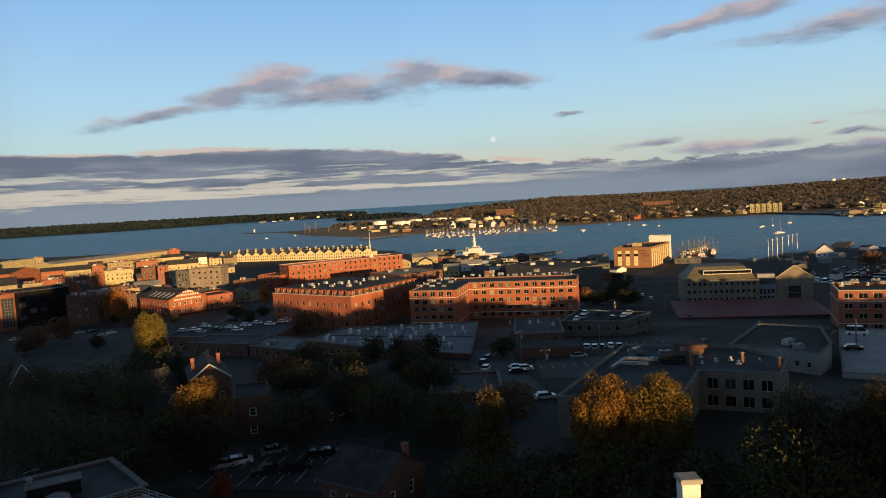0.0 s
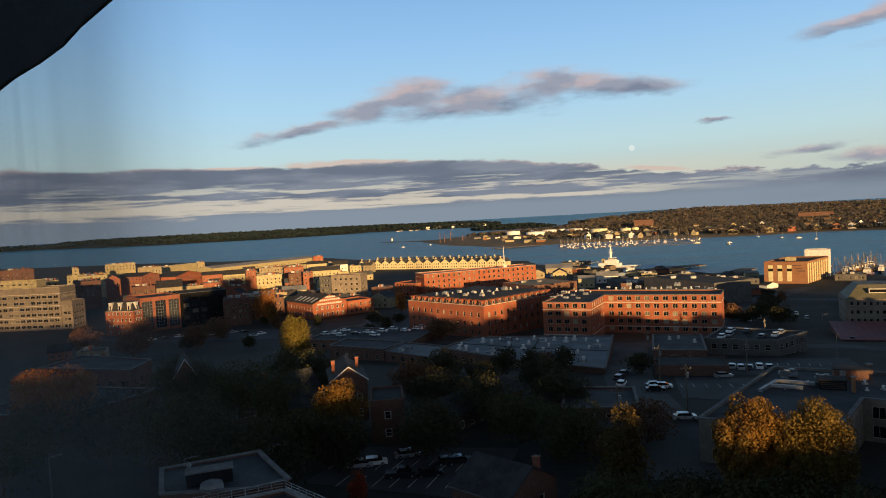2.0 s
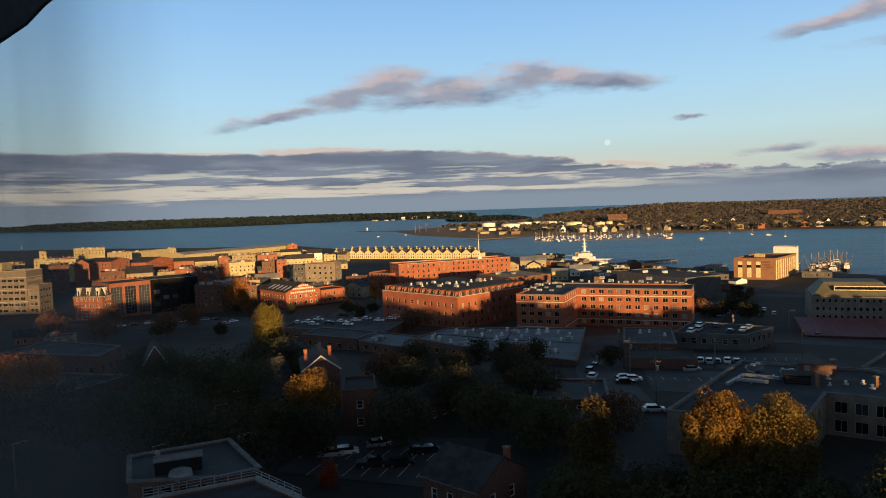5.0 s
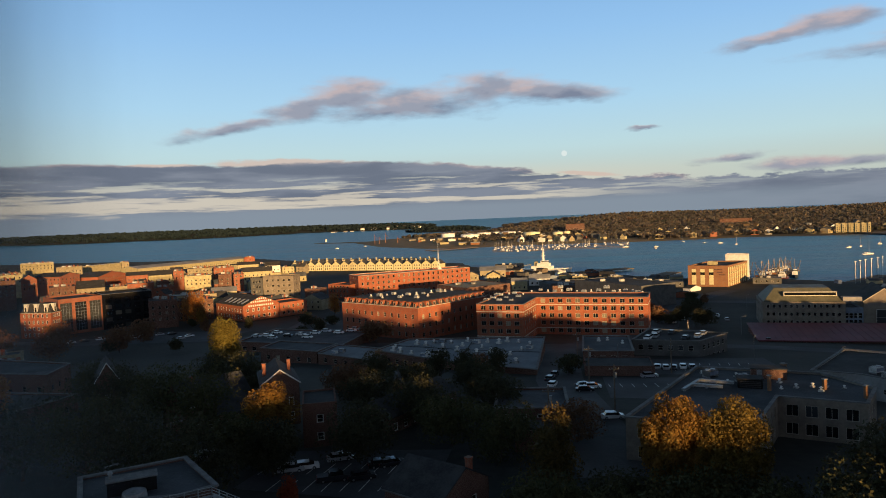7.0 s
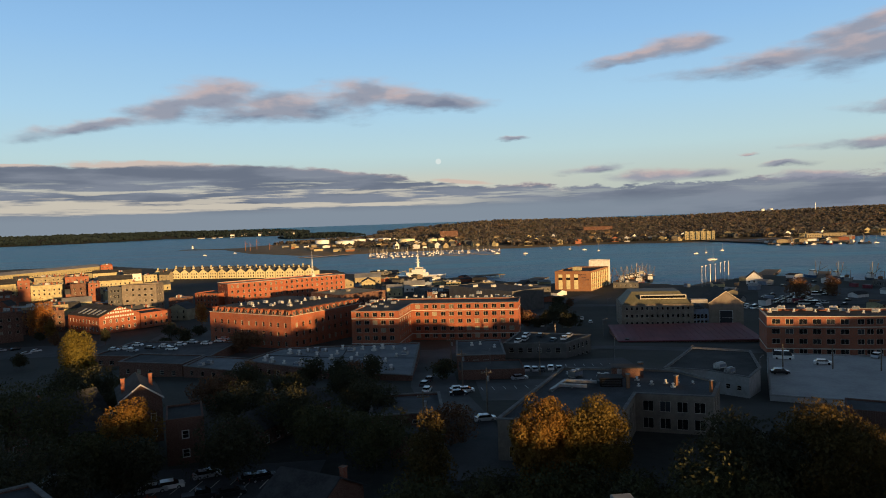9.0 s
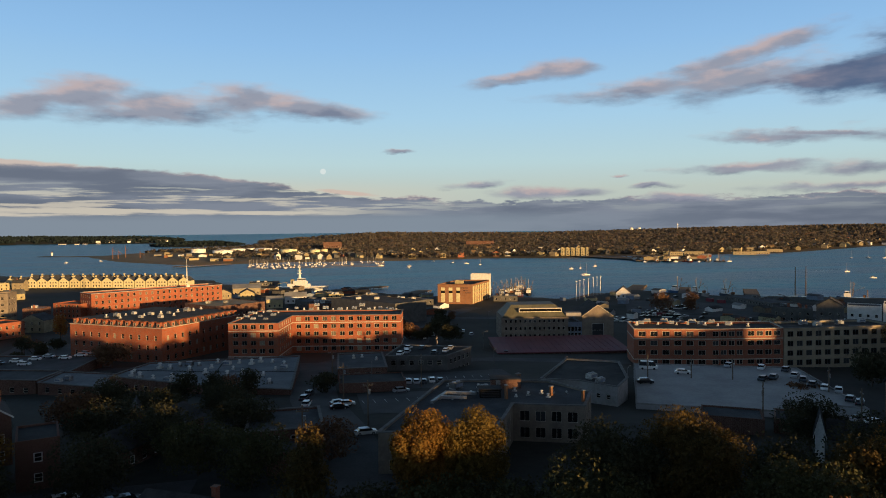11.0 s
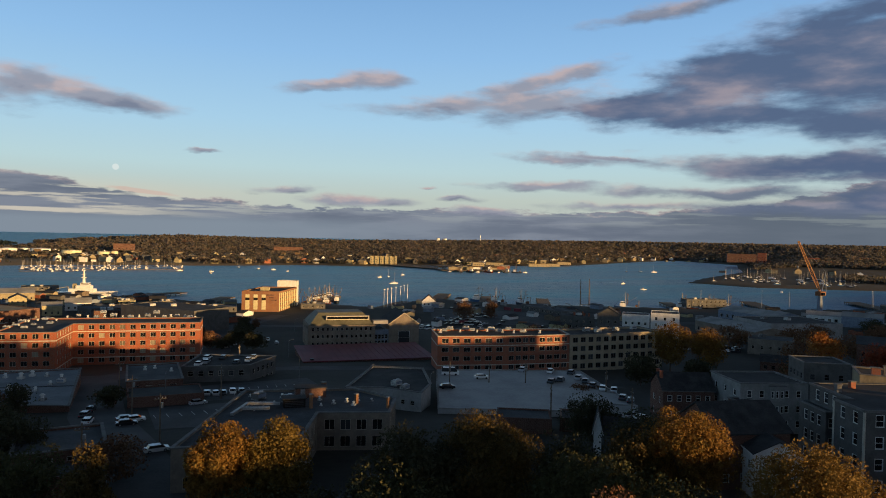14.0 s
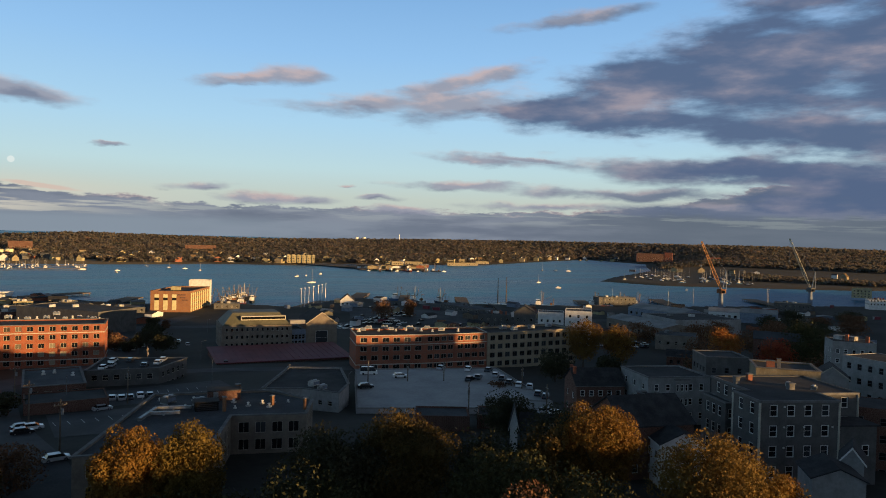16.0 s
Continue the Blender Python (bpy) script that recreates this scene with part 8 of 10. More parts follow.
# ---- harbour cranes ----
def crane(x, y, tip, mat, label, cab, mast_z):
    ob = thing("harbour_crane", label, "crane", x, y, 3, 0, "harbour cranes")
    foot = Vector((0, 0, 17.5))
    tipv = Vector((tip[0] - x, tip[1] - y, tip[2] - 3))
    part("pedestal", Shape().tube((0, 0, 0), (0, 0, 14), 2.6, 2.0, 10), STEEL_BLUE, ob)
    part("machine_house", Shape().slab(-3.2, -2.6, 14, 4.6, 2.6, 18.0, 0.4), cab, ob)
    part("cab", Shape().slab(-2.2, -4.2, 14.4, 0.8, -2.6, 17.0, 0.3), PANE_DARK, ob)
    d = (tipv - foot)
    q = d.to_track_quat("Z", "X")
    side, up = q @ Vector((0, 1, 0)), q @ Vector((1, 0, 0))
    boom, n = Shape(), 16
    for i in range(n):
        for t0, t1 in ((i / n, (i + 1) / n),):
            w0, w1 = 1.5 * (0.35 + 1.3 * min(t0 * 3, 1 - t0 * 0.9) * 0.6), 1.5 * (0.35 + 1.3 * min(t1 * 3, 1 - t1 * 0.9) * 0.6)
            c0 = [foot + d * t0 + side * a * w0 + up * b * w0 for a, b in ((-1, -1), (1, -1), (1, 1), (-1, 1))]
            c1 = [foot + d * t1 + side * a * w1 + up * b * w1 for a, b in ((-1, -1), (1, -1), (1, 1), (-1, 1))]
            for k in range(4):
                boom.tube(c0[k], c1[k], 0.22, sides=4, caps=False)
                boom.tube(c0[k], c1[(k + 1) % 4], 0.13, sides=4, caps=False)
                boom.tube(c0[k], c0[(k + 1) % 4], 0.11, sides=4, caps=False)
    part("boom", boom, mat, ob, "lattice boom")
    part("tip_sheave", Shape().tube(tipv - side * 0.8, tipv + side * 0.8, 1.1, sides=10), mat, ob)
    back = Vector((-d.x, -d.y, 0)).normalized() * 4
    top = Vector((back.x, back.y, mast_z - 3))
    part("a_frame", Shape().tube(foot + side * 1.6 + back * 0.3, top, 0.35).tube(foot - side * 1.6 + back * 0.3, top, 0.35).tube(foot + back * 1.2, top, 0.3), STEEL_BLUE, ob)
    part("stay", Shape().tube(top, tipv, 0.09, sides=4, caps=False).tube(top + side * 0.5, tipv + side * 0.5, 0.09, sides=4, caps=False), STEEL_BLUE, ob)
    part("hoist_rope", Shape().tube(tipv, tipv - Vector((0, 0, 22)), 0.07, sides=4, caps=False).box(tipv.x - 0.5, tipv.y - 0.5, tipv.z - 23.5, tipv.x + 0.5, tipv.y + 0.5, tipv.z - 22), STEEL_BLUE, ob)
    return ob


crane(613.5, 375.5, (602.5, 390.5, 65.5), BOOM_ORANGE, "harbour crane with an orange lattice boom", RUST, 39)
crane(748, 355.5, (738.5, 374, 71.5), BOOM_CREAM, "harbour crane with a cream lattice boom", GREY_SIDING, 38)

# ---- lighthouse on its breakwater ----
lh = thing("lighthouse", "small white lighthouse at the breakwater's end", "lighthouse", -549, 2035, 1.5)
part("tower", Shape().tube((0, 0, 0), (0, 0, 8.5), 2.6, 2.1, 16), WHITE, lh)
part("gallery", Shape().tube((0, 0, 8.5), (0, 0, 9), 2.8, 2.8, 16), HULL_DARK, lh)
part("lantern", Shape().tube((0, 0, 9), (0, 0, 11.2), 1.4, 1.4, 12).tube((0, 0, 11.2), (0, 0, 12.4), 1.7, 0.1, 12), HULL_DARK, lh)

# ---- buildings of the far shore ----
def far_block(name, label, x0, y0, x1, y1, depth, z0, z1, mat, roof, cols, rows):
    return building(name, label, rect((x0, y0), (x1, y1), depth), z0, z1, mat, roof, {0: win(cols, rows, 1.6, 1.7, 1.2, 3.3)}, group="far shore buildings", pane=PANE_DARK)


def far_z(x, y):
    return float(heights(np.array([float(x)]), np.array([float(y)]))[0])


far_block("brick_flats", "long red brick flats among far trees", 146, 1844, 194, 1840, 18, 6, 30, BRICK_DARK, ROOF_DARK, 9, 4)
far_block("brick_flats", "long brick flats on the far hillside", 559, 1920, 635, 1897, 18, 6, 26, BRICK_DARK, ROOF_DARK, 12, 3)
far_block("cream_condominiums", "cream shore condominiums with bays", 600, 1353, 651, 1329, 16, 3, 19, CREAM, SHINGLE, 12, 3)
for k in range(6):
    q = k / 5.5
    building("condo_bay", "projecting cream bay of the shore condominiums", rect((601 + 51 * q, 1350.5 - 24 * q), (605 + 51 * q, 1348.6 - 24 * q), 3), 3, 20.5, CREAM, SHINGLE, {0: win(1, 4, 1.6, 2.0, 1.2, 3.6, edge=0.4)}, group="far shore buildings", category="bay", pane=PANE_DARK)
far_block("brick_mill_far", "red brick mill behind the laid-up boats", 1691, 1214, 1703, 1196, 24, 12, 40, BRICK_OLD, ROOF_DARK, 4, 5)
far_block("brick_mill_far", "lower dark brick mill wing", 1640, 1272, 1690, 1216, 24, 12, 36, BRICK_DARK, ROOF_DARK, 9, 4)
far_block("brick_mill_far", "small red brick mill house", 1790, 1130, 1806, 1108, 20, 12, 30, BRICK_OLD, ROOF_DARK, 4, 3)
far_block("pier_house", "square tan block on the far pier", 724, 1140, 746, 1132, 12, 2.5, 15, TAN, ROOF_DARK, 6, 3)
rng_p = random.Random(19)
for k in range(22):
    u = k / 21
    x, y = 652 + 150 * u + rng_p.uniform(-6, 6), 1108 + rng_p.uniform(-8, 42) + 8 * u
    t, w, h = radians(rng_p.choice((-30, -25, 58)) + rng_p.uniform(-6, 6)), rng_p.uniform(7, 20), rng_p.uniform(2.6, 5.5)
    mat, tone = rng_p.choice(((TAN, "tan"), (CREAM, "cream"), (BRICK_OLD, "red-brown"), (TIMBER, "weathered"), (WHITE, "white")))
    gabled("pier_shed", f"low {tone} shed on the far pier", (x, y), (x + w * math.cos(t), y + w * math.sin(t)), rng_p.uniform(5, 9), 2.4, 2.4 + h, 2.4 + h + rng_p.uniform(1, 2.6), mat, rng_p.choice((SHINGLE, SHINGLE_BROWN, ROOF_PALE)), rng_p.choice(("depth", "width")), group="far pier sheds", category="shed")
for k in range(9):
    copy_thing(rng_p.choice((tr, tr_red, mb, sb)), pose(640 + 17 * k, 1082 - 5 * k + rng_p.uniform(-5, 3), 0, 0, 0, rng_p.uniform(0, 360)))["group"] = "far pier boats"
# sheds, poles and gear on the tank farm's point
for k in range(26):
    x, y = -300 + 440 * rng_p.random(), 0
    y = 1560 + rng_p.uniform(-30, 300) if x < -170 else 1390 + rng_p.uniform(0, 330)
    t, w, h = radians(rng_p.uniform(-30, 30)), rng_p.uniform(8, 24), rng_p.uniform(3, 6.5)
    z = far_z(x, y) - 0.4
    mat, tone = rng_p.choice(((TAN, "tan"), (CREAM, "cream"), (RUST, "rusty"), (TIMBER, "weathered"), (WHITE, "white")))
    gabled("point_shed", f"low {tone} shed on the tank farm's point", (x, y), (x + w * math.cos(t), y + w * math.sin(t)), rng_p.uniform(6, 10), z, z + h, z + h + 1.6, mat, rng_p.choice((SHINGLE, SHINGLE_BROWN, ROOF_PALE)), rng_p.choice(("depth", "width")), group="tank farm sheds", category="shed")
for x, y, h in ((-335, 1700, 26), (-322, 1690, 22), (-309, 1705, 30), (-268, 1640, 20)):
    ob = thing("loading_mast", "steel loading mast on the tanker berth", "mast", x, y, 0.8, 0, "tanker berth masts")
    part("mast", Shape().tube((0, 0, 0), (0, 0, h), 0.9, 0.4), RUST, ob)
    part("arm", Shape().tube((0, 0, h * 0.8), (9, -2, h * 0.55), 0.5, 0.3), RUST, ob)
for x0, y0, w in ((935, 1240, 40), (985, 1245, 30), (860, 1300, 36), (1090, 1330, 30)):
    far_block("shore_flats", "pale flats near the far shore", x0, y0, x0 + w, y0 - w * 0.5, 10, 2, 8.5, TAN, SHINGLE, 6, 1)
far_block("bridge_depot", "yellow-walled depot beside the bridge", 922, 388, 930, 368, 16, 3, 15, CREAM, ROOF_PALE, 5, 5)
for x, y in ((1622, 2868), (1652, 2852)):
    oil_tank(x, y, 9, 18, TANK_WHITE, "white", 40)
mastp = thing("radio_mast", "thin radio mast on the far hill", "mast", 1634, 2516, 30)
part("pole", Shape().tube((0, 0, 0), (0, 0, 47), 1.0, 0.5), METAL, mastp)
part("dish", Shape().tube((0, -1.2, 40), (0, 0.4, 40), 1.6, 1.6, 10), METAL, mastp)

HOUSE_TONES = ((WHITE, "white"), (CREAM, "cream"), (TAN, "tan"), (BRICK_OLD, "brick"), (GREY_SIDING, "grey"))
for k in range(16):
    az, r = RNG.uniform(-15, -7.5), RNG.uniform(3990, 4080)
    x, y = r * math.sin(radians(az)), r * math.cos(radians(az))
    z = far_z(x, y)
    gabled("shore_house", "white gabled house on the wooded island", (x, y), (x + 22, y + 3), 12, z - 1, z + 9, z + 14, WHITE, SHINGLE, "width", group="island houses")
for k in range(210):
    az = RNG.uniform(-1, 68)
    for r in range(1290, 2400, 12):
        x, y = r * math.sin(radians(az)), r * math.cos(radians(az))
        if inside_by(SOUTH, np.array([x]), np.array([y]))[0] > 26:
            break
    r += RNG.choice((4, 10, 40, 90, 160, 320)) + RNG.uniform(0, 20)
    if az > 47 and r < 1500:
        continue
    x, y = r * math.sin(radians(az)), r * math.cos(radians(az))
    mat, tone = RNG.choice(HOUSE_TONES[:3] if RNG.random() < 0.7 else HOUSE_TONES)
    z, w = far_z(x, y) - 0.6, RNG.uniform(9, 15)
    t = radians(-az + RNG.uniform(-30, 30))
    gabled("shore_house", f"{tone} gabled house among the far trees", (x, y), (x + w * math.cos(t), y + w * math.sin(t)), RNG.uniform(8, 12), z, z + RNG.uniform(6, 9), z + RNG.uniform(10, 13), mat, RNG.choice((SHINGLE, SHINGLE_BROWN, ROOF_GREY)),
           RNG.choice(("depth", "width")), group="far shore houses")

# ---- woods of the far shores ----
def wood(name, label, spots, mat, tufts=12, coarse=0.55):
    """spots: x, y, z, radius, height. Each crown is a loose dome of leaf tufts, so that outlines stay ragged."""
    rng = np.random.default_rng(len(spots))
    q = np.repeat(np.array(spots), tufts, 0)
    n = len(q)
    u = rng.standard_normal((n, 3))
    u[:, 2] = np.abs(u[:, 2]) * 0.9 - 0.25
    u /= np.linalg.norm(u, axis=1)[:, None]
    c = u * rng.uniform(0.55, 1.0, n)[:, None] * np.stack([q[:, 3], q[:, 3], q[:, 4] * 0.5], 1) + np.stack([q[:, 0], q[:, 1], q[:, 2] + q[:, 4] * 0.55], 1)
    a = rng.standard_normal((n, 3))
    a /= np.linalg.norm(a, axis=1)[:, None]
    b = np.cross(a, u + 0.5 * rng.standard_normal((n, 3)))
    b /= np.linalg.norm(b, axis=1)[:, None] + 1e-9
    k = (q[:, 3] * coarse * rng.uniform(0.6, 1.25, n))[:, None]
    v = np.stack([c - a * k, c + b * k * 0.75, c + a * k, c - b * k * 0.75], 1).reshape(-1, 3)
    me = mesh_of(name, v.tolist(), np.arange(n * 4).reshape(-1, 4).tolist(), mat)
    return tagged(new(name, me), label, "woods", kind="stuff")


def scatter(poly, count, azs, rs, rad, tall, keep=12.0, seed=1, raised=False):
    rng = np.random.default_rng(seed)
    az, r = rng.uniform(*azs, count), np.sqrt(rng.uniform(rs[0] ** 2, rs[1] ** 2, count))
    x, y = r * np.sin(np.radians(az)), r * np.cos(np.radians(az))
    ok = inside_by(poly, x, y) > keep
    x, y = x[ok], y[ok]
    z = heights(x, y)
    s = rng.uniform(0.78, 1.22, len(x))
    return [(a, b, c - 1, rad * k, tall * k) for a, b, c, k in zip(x, y, z, s)]


shore = scatter(SOUTH, 20000, (-4, 75), (1330, 2000), 4.2, 8.0, 30, 3)
shore = [q for k, q in enumerate(shore) if not (q[0] < 250 and math.hypot(q[0], q[1]) < 1500 and k % 5) and not (q[0] < 160 and math.hypot(q[0], q[1]) < 1900 and k % 4) and not (math.degrees(math.atan2(q[0], q[1])) > 46 and math.hypot(q[0], q[1]) < (1650 if math.degrees(math.atan2(q[0], q[1])) < 60 else 1330))]
shore = [q for q in shore if q[0] < 1330 or q[1] > 1020]
wood("shore_woods", "autumn trees between the houses of the far shore", shore, WOODS)
wood("hill_woods", "autumn woods over the far hills", scatter(SOUTH, 13500, (-1, 73), (1900, 2700), 6.2, 9, 30, 4), WOODS)
wood("ridge_woods", "dark wooded ridge at the horizon", scatter(SOUTH, 8000, (-2, 73), (2700, 3700), 8.5, 11, 20, 5), WOODS, 9)
wood("island_woods", "dark wooded islands across the bay", scatter(ISLE, 5200, (-57, -6), (3930, 4500), 10, 10, 2, 6) + scatter(ISLET, 420, (-9, -1.5), (2900, 3300), 7, 8, 3, 7), SPRUCE, 9, 0.8)
wood("point_woods", "low trees behind the tank farm", scatter(SOUTH, 700, (-9, 3), (1900, 2500), 6, 9, 15, 8), WOODS)
# ---- vehicles ----
def car_body(length, width, low, high, cab0, cab1, roof):
    """One side profile swept across the width, its roof drawn in."""
    x0, x1 = -length / 2, length / 2
    prof = [(x0, low), (x1, low), (x1 + 0.02, (low + high) / 2), (x1 - 0.15, high - 0.08), (cab1 + 0.75, high), (x0 + 0.1, high), (x0, (low + high) / 2)]
    s, n = Shape(), len(prof)
    v = [(x, -width / 2, z) for x, z in prof] + [(x, width / 2, z) for x, z in prof]
    s.add(v, [(i, (i + 1) % n, (i + 1) % n + n, i + n)[::-1] for i in range(n)] + [tuple(range(n)), tuple(range(2 * n - 1, n - 1, -1))])
    w = width / 2 - 0.14
    top = [(cab0 + 0.35, -w, roof), (cab1 - 0.1, -w, roof), (cab1 - 0.1, w, roof), (cab0 + 0.35, w, roof)]
    s.add(top + [(x, y, roof - 0.06) for x, y, _ in top], [(0, 1, 2, 3), (4, 5, 1, 0), (5, 6, 2, 1), (6, 7, 3, 2), (7, 4, 0, 3)])
    return s


def car_glass(width, high, cab0, cab1, roof):
    w, t = width / 2 - 0.06, width / 2 - 0.15
    v = [(cab0, -w, high), (cab1 + 0.7, -w, high), (cab1 + 0.7, w, high), (cab0, w, high), (cab0 + 0.35, -t, roof - 0.06), (cab1 - 0.1, -t, roof - 0.06), (cab1 - 0.1, t, roof - 0.06), (cab0 + 0.35, t, roof - 0.06)]
    return Shape().add(v, [(0, 1, 5, 4), (1, 2, 6, 5), (2, 3, 7, 6), (3, 0, 4, 7)])


WHEEL = Shape().tube((0, -0.11, 0), (0, 0.11, 0), 0.33, sides=12).mesh("tyre", RUBBER)
RIM = Shape().tube((0, -0.12, 0), (0, 0.12, 0), 0.2, sides=8).mesh("rim", METAL)
LAMP_RED, LAMP_CLEAR = paint("red_lamp_glass", (0.35, 0.02, 0.02)), paint("clear_lamp_glass", (0.6, 0.6, 0.58))


def car(name, label, mat, detail, length=4.6, width=1.82, high=0.95, cab0=-1.75, cab1=0.75, roof=1.48):
    ob = thing(name, label, "car", 0, 0, -400, 0, "parked cars")
    part("body", car_body(length, width, 0.28, high, cab0, cab1, roof), mat, ob)
    part("glazing", car_glass(width, high, cab0, cab1, roof), PANE_DARK, ob)
    for x in (-length * 0.31, length * 0.31):
        for y in (-width / 2 + 0.1, width / 2 - 0.1):
            w = part("wheel", WHEEL, None, ob, m=pose(x, y, 0.33))
            if detail:
                part("rim", RIM, None, w)
    for y in (-width / 2 + 0.25, width / 2 - 0.25) if detail else ():
        part("headlight", Shape().box(length / 2 - 0.12, y - 0.17, 0.62, length / 2 + 0.03, y + 0.17, 0.76), LAMP_CLEAR, ob)
        part("tail_light", Shape().box(-length / 2 - 0.02, y - 0.15, 0.68, -length / 2 + 0.1, y + 0.15, 0.84), LAMP_RED, ob)
    return ob


PAINTS = {"white": paint("car_white", (0.75, 0.75, 0.74)), "silver": paint("car_silver", (0.38, 0.39, 0.41)), "dark": paint("car_black", (0.02, 0.021, 0.024)), "red": paint("car_red", (0.35, 0.03, 0.03)),
          "van": paint("van_white", (0.78, 0.78, 0.76)), "pickup": paint("truck_black", (0.025, 0.025, 0.03))}
CARS = {"white": ("parked_car", "white parked car with dark windows"), "silver": ("parked_car", "silver-grey parked car with dark windows"), "dark": ("parked_car", "black parked car with tinted windows"),
        "red": ("parked_car", "red parked car with dark windows"), "van": ("parked_van", "white box van parked outdoors"), "pickup": ("pickup_truck", "dark pickup truck parked outdoors")}
SIZES = {"van": (5.6, 2.0, 1.2, -2.7, 1.6, 2.5), "pickup": (5.5, 1.95, 1.1, -0.9, 0.9, 1.8)}
FLEET = {(k, near): car(*CARS[k], PAINTS[k], near, *SIZES.get(k, ())) for k in CARS for near in (True, False)}


def far_car(k):
    """A car as it shows from far off: body, glazing and the dark gap below it."""
    ob = thing(CARS[k][0], CARS[k][1], "car", 0, 0, -400, 0, "parked cars")
    size = dict(zip(("length", "width", "high", "cab0", "cab1", "roof"), SIZES.get(k, (4.6, 1.82, 0.95, -1.75, 0.75, 1.48))))
    part("body", car_body(size["length"], size["width"], 0.28, size["high"], size["cab0"], size["cab1"], size["roof"]), PAINTS[k], ob)
    part("glazing", car_glass(size["width"], size["high"], size["cab0"], size["cab1"], size["roof"]), PANE_DARK, ob)
    part("undercarriage", Shape().box(-size["length"] * 0.4, -size["width"] * 0.46, 0, size["length"] * 0.4, size["width"] * 0.46, 0.3), RUBBER, ob)
    return ob


FAR_FLEET = {k: far_car(k) for k in CARS}


def park(kind, x, y, z, turn):
    r = math.hypot(x, y)
    return copy_thing(FAR_FLEET[kind] if r > 330 else FLEET[kind, r < 200], pose(x, y, z + 0.02, 0, 0, turn))


# ---- rooftop plant ----
def rooftop_unit():
    ob = thing("rooftop_unit", "boxy pale air-handling unit on a roof", "air conditioner", 0, 0, -400, 0, "rooftop plant")
    part("casing", Shape().slab(-1.45, -1.0, 0.3, 1.45, 1.0, 1.55, 0.08), UNIT, ob)
    part("fan_cowl", Shape().tube((-0.7, 0, 1.55), (-0.7, 0, 1.8), 0.6, 0.55, 12), METAL, ob)
    part("fan_cowl", Shape().tube((0.75, 0, 1.55), (0.75, 0, 1.8), 0.6, 0.55, 12), METAL, ob)
    part("grille", Shape().box(-1.3, -1.03, 0.55, 1.3, -1.0, 1.35), STEEL_BLUE, ob)
    part("skid", Shape().box(-1.4, -1.0, 0, -1.2, 1.0, 0.3), METAL, ob)
    part("skid", Shape().box(1.2, -1.0, 0, 1.4, 1.0, 0.3), METAL, ob)
    return ob


def roof_vent():
    ob = thing("roof_vent", "small metal roof vent with a cap", "vent", 0, 0, -400, 0, "rooftop plant")
    part("curb", Shape().slab(-0.5, -0.5, 0, 0.5, 0.5, 0.45, 0.05), UNIT, ob)
    part("cowl", Shape().tube((0, 0, 0.45), (0, 0, 0.95), 0.28, sides=10).tube((0, 0, 0.95), (0, 0, 1.2), 0.5, 0.25, 10), WHITE, ob)
    return ob


PLANT = {"unit": rooftop_unit(), "vent": roof_vent()}


def place(kind, x, y, z, turn, size=1.0):
    return copy_thing(PLANT[kind], pose(x, y, z, 0, 0, turn) @ Matrix.Scale(size * ((0.7 if kind == "vent" else 0.6) + 0.4 * ((x * 7.3 + y * 3.1) % 1.0)), 4))


# cars on the parking deck
park("van", 113.0, 189.8, 18.30, -29)
park("white", 119.0, 180.8, 18.30, -25)
park("dark", 102.1, 173.1, 18.30, -21)
park("dark", 135.3, 166.5, 18.30, 35)
park("dark", 139.5, 167.3, 18.30, 39)
park("white", 145.4, 179.7, 18.30, 43)
park("dark", 150.3, 175.1, 18.30, 36)
park("silver", 146.8, 167.5, 18.30, 40)
park("dark", 145.1, 162.4, 18.30, 44)
park("dark", 143.2, 156.8, 18.30, 37)
park("white", 143.1, 152.4, 18.30, 41)
park("silver", 144.3, 149.1, 18.30, 45)
park("dark", 139.7, 140.8, 18.30, 38)
park("dark", 139.0, 137.2, 18.30, 42)
park("silver", 138.4, 185.5, 18.30, 35)
# two rows of cars in the lot behind the beige flats
for k in range(20):
    x, y = 297 + 4.6 * (k % 10) + 9 * (k // 10), 343 - 2.1 * (k % 10) + 11 * (k // 10)
    park(("white", "dark", "silver", "dark", "white", "red", "dark")[k * 3 % 7], x, y, town_z(x, y), 62 + k % 3)
# cars in the streets and yards
park("white", 39.6, 209.8, town_z(39.6, 209.8), 75)
park("silver", 42.0, 209.3, town_z(42.0, 209.3), 79)
park("silver", 44.1, 207.9, town_z(44.1, 207.9), 83)
park("dark", 46.3, 207.4, town_z(46.3, 207.4), 76)
park("white", 49.5, 209.7, town_z(49.5, 209.7), 80)
park("dark", 51.7, 208.2, town_z(51.7, 208.2), 84)
park("white", 19.3, 177.5, town_z(19.3, 177.5), 0)
park("white", 19.4, 142.2, town_z(19.4, 142.2), 4)
park("silver", 36.6, 193.6, town_z(36.6, 193.6), 8)
park("silver", 132.8, 130.9, town_z(132.8, 130.9), 1)
park("white", 133.2, 127.6, town_z(133.2, 127.6), 5)
park("dark", 17.5, 179.1, town_z(17.5, 179.1), 9)
park("dark", 17.0, 173.2, town_z(17.0, 173.2), 2)
park("silver", -38.7, 113.6, town_z(-38.7, 113.6), 15)
park("white", -36.5, 114.8, town_z(-36.5, 114.8), 19)
park("silver", -31.5, 118.9, town_z(-31.5, 118.9), 23)
park("pickup", -30.2, 109.4, town_z(-30.2, 109.4), 16)
park("dark", -25.7, 110.0, town_z(-25.7, 110.0), 20)
park("dark", -21.8, 116.0, town_z(-21.8, 116.0), 24)
park("dark", -23.4, 115.6, town_z(-23.4, 115.6), 17)
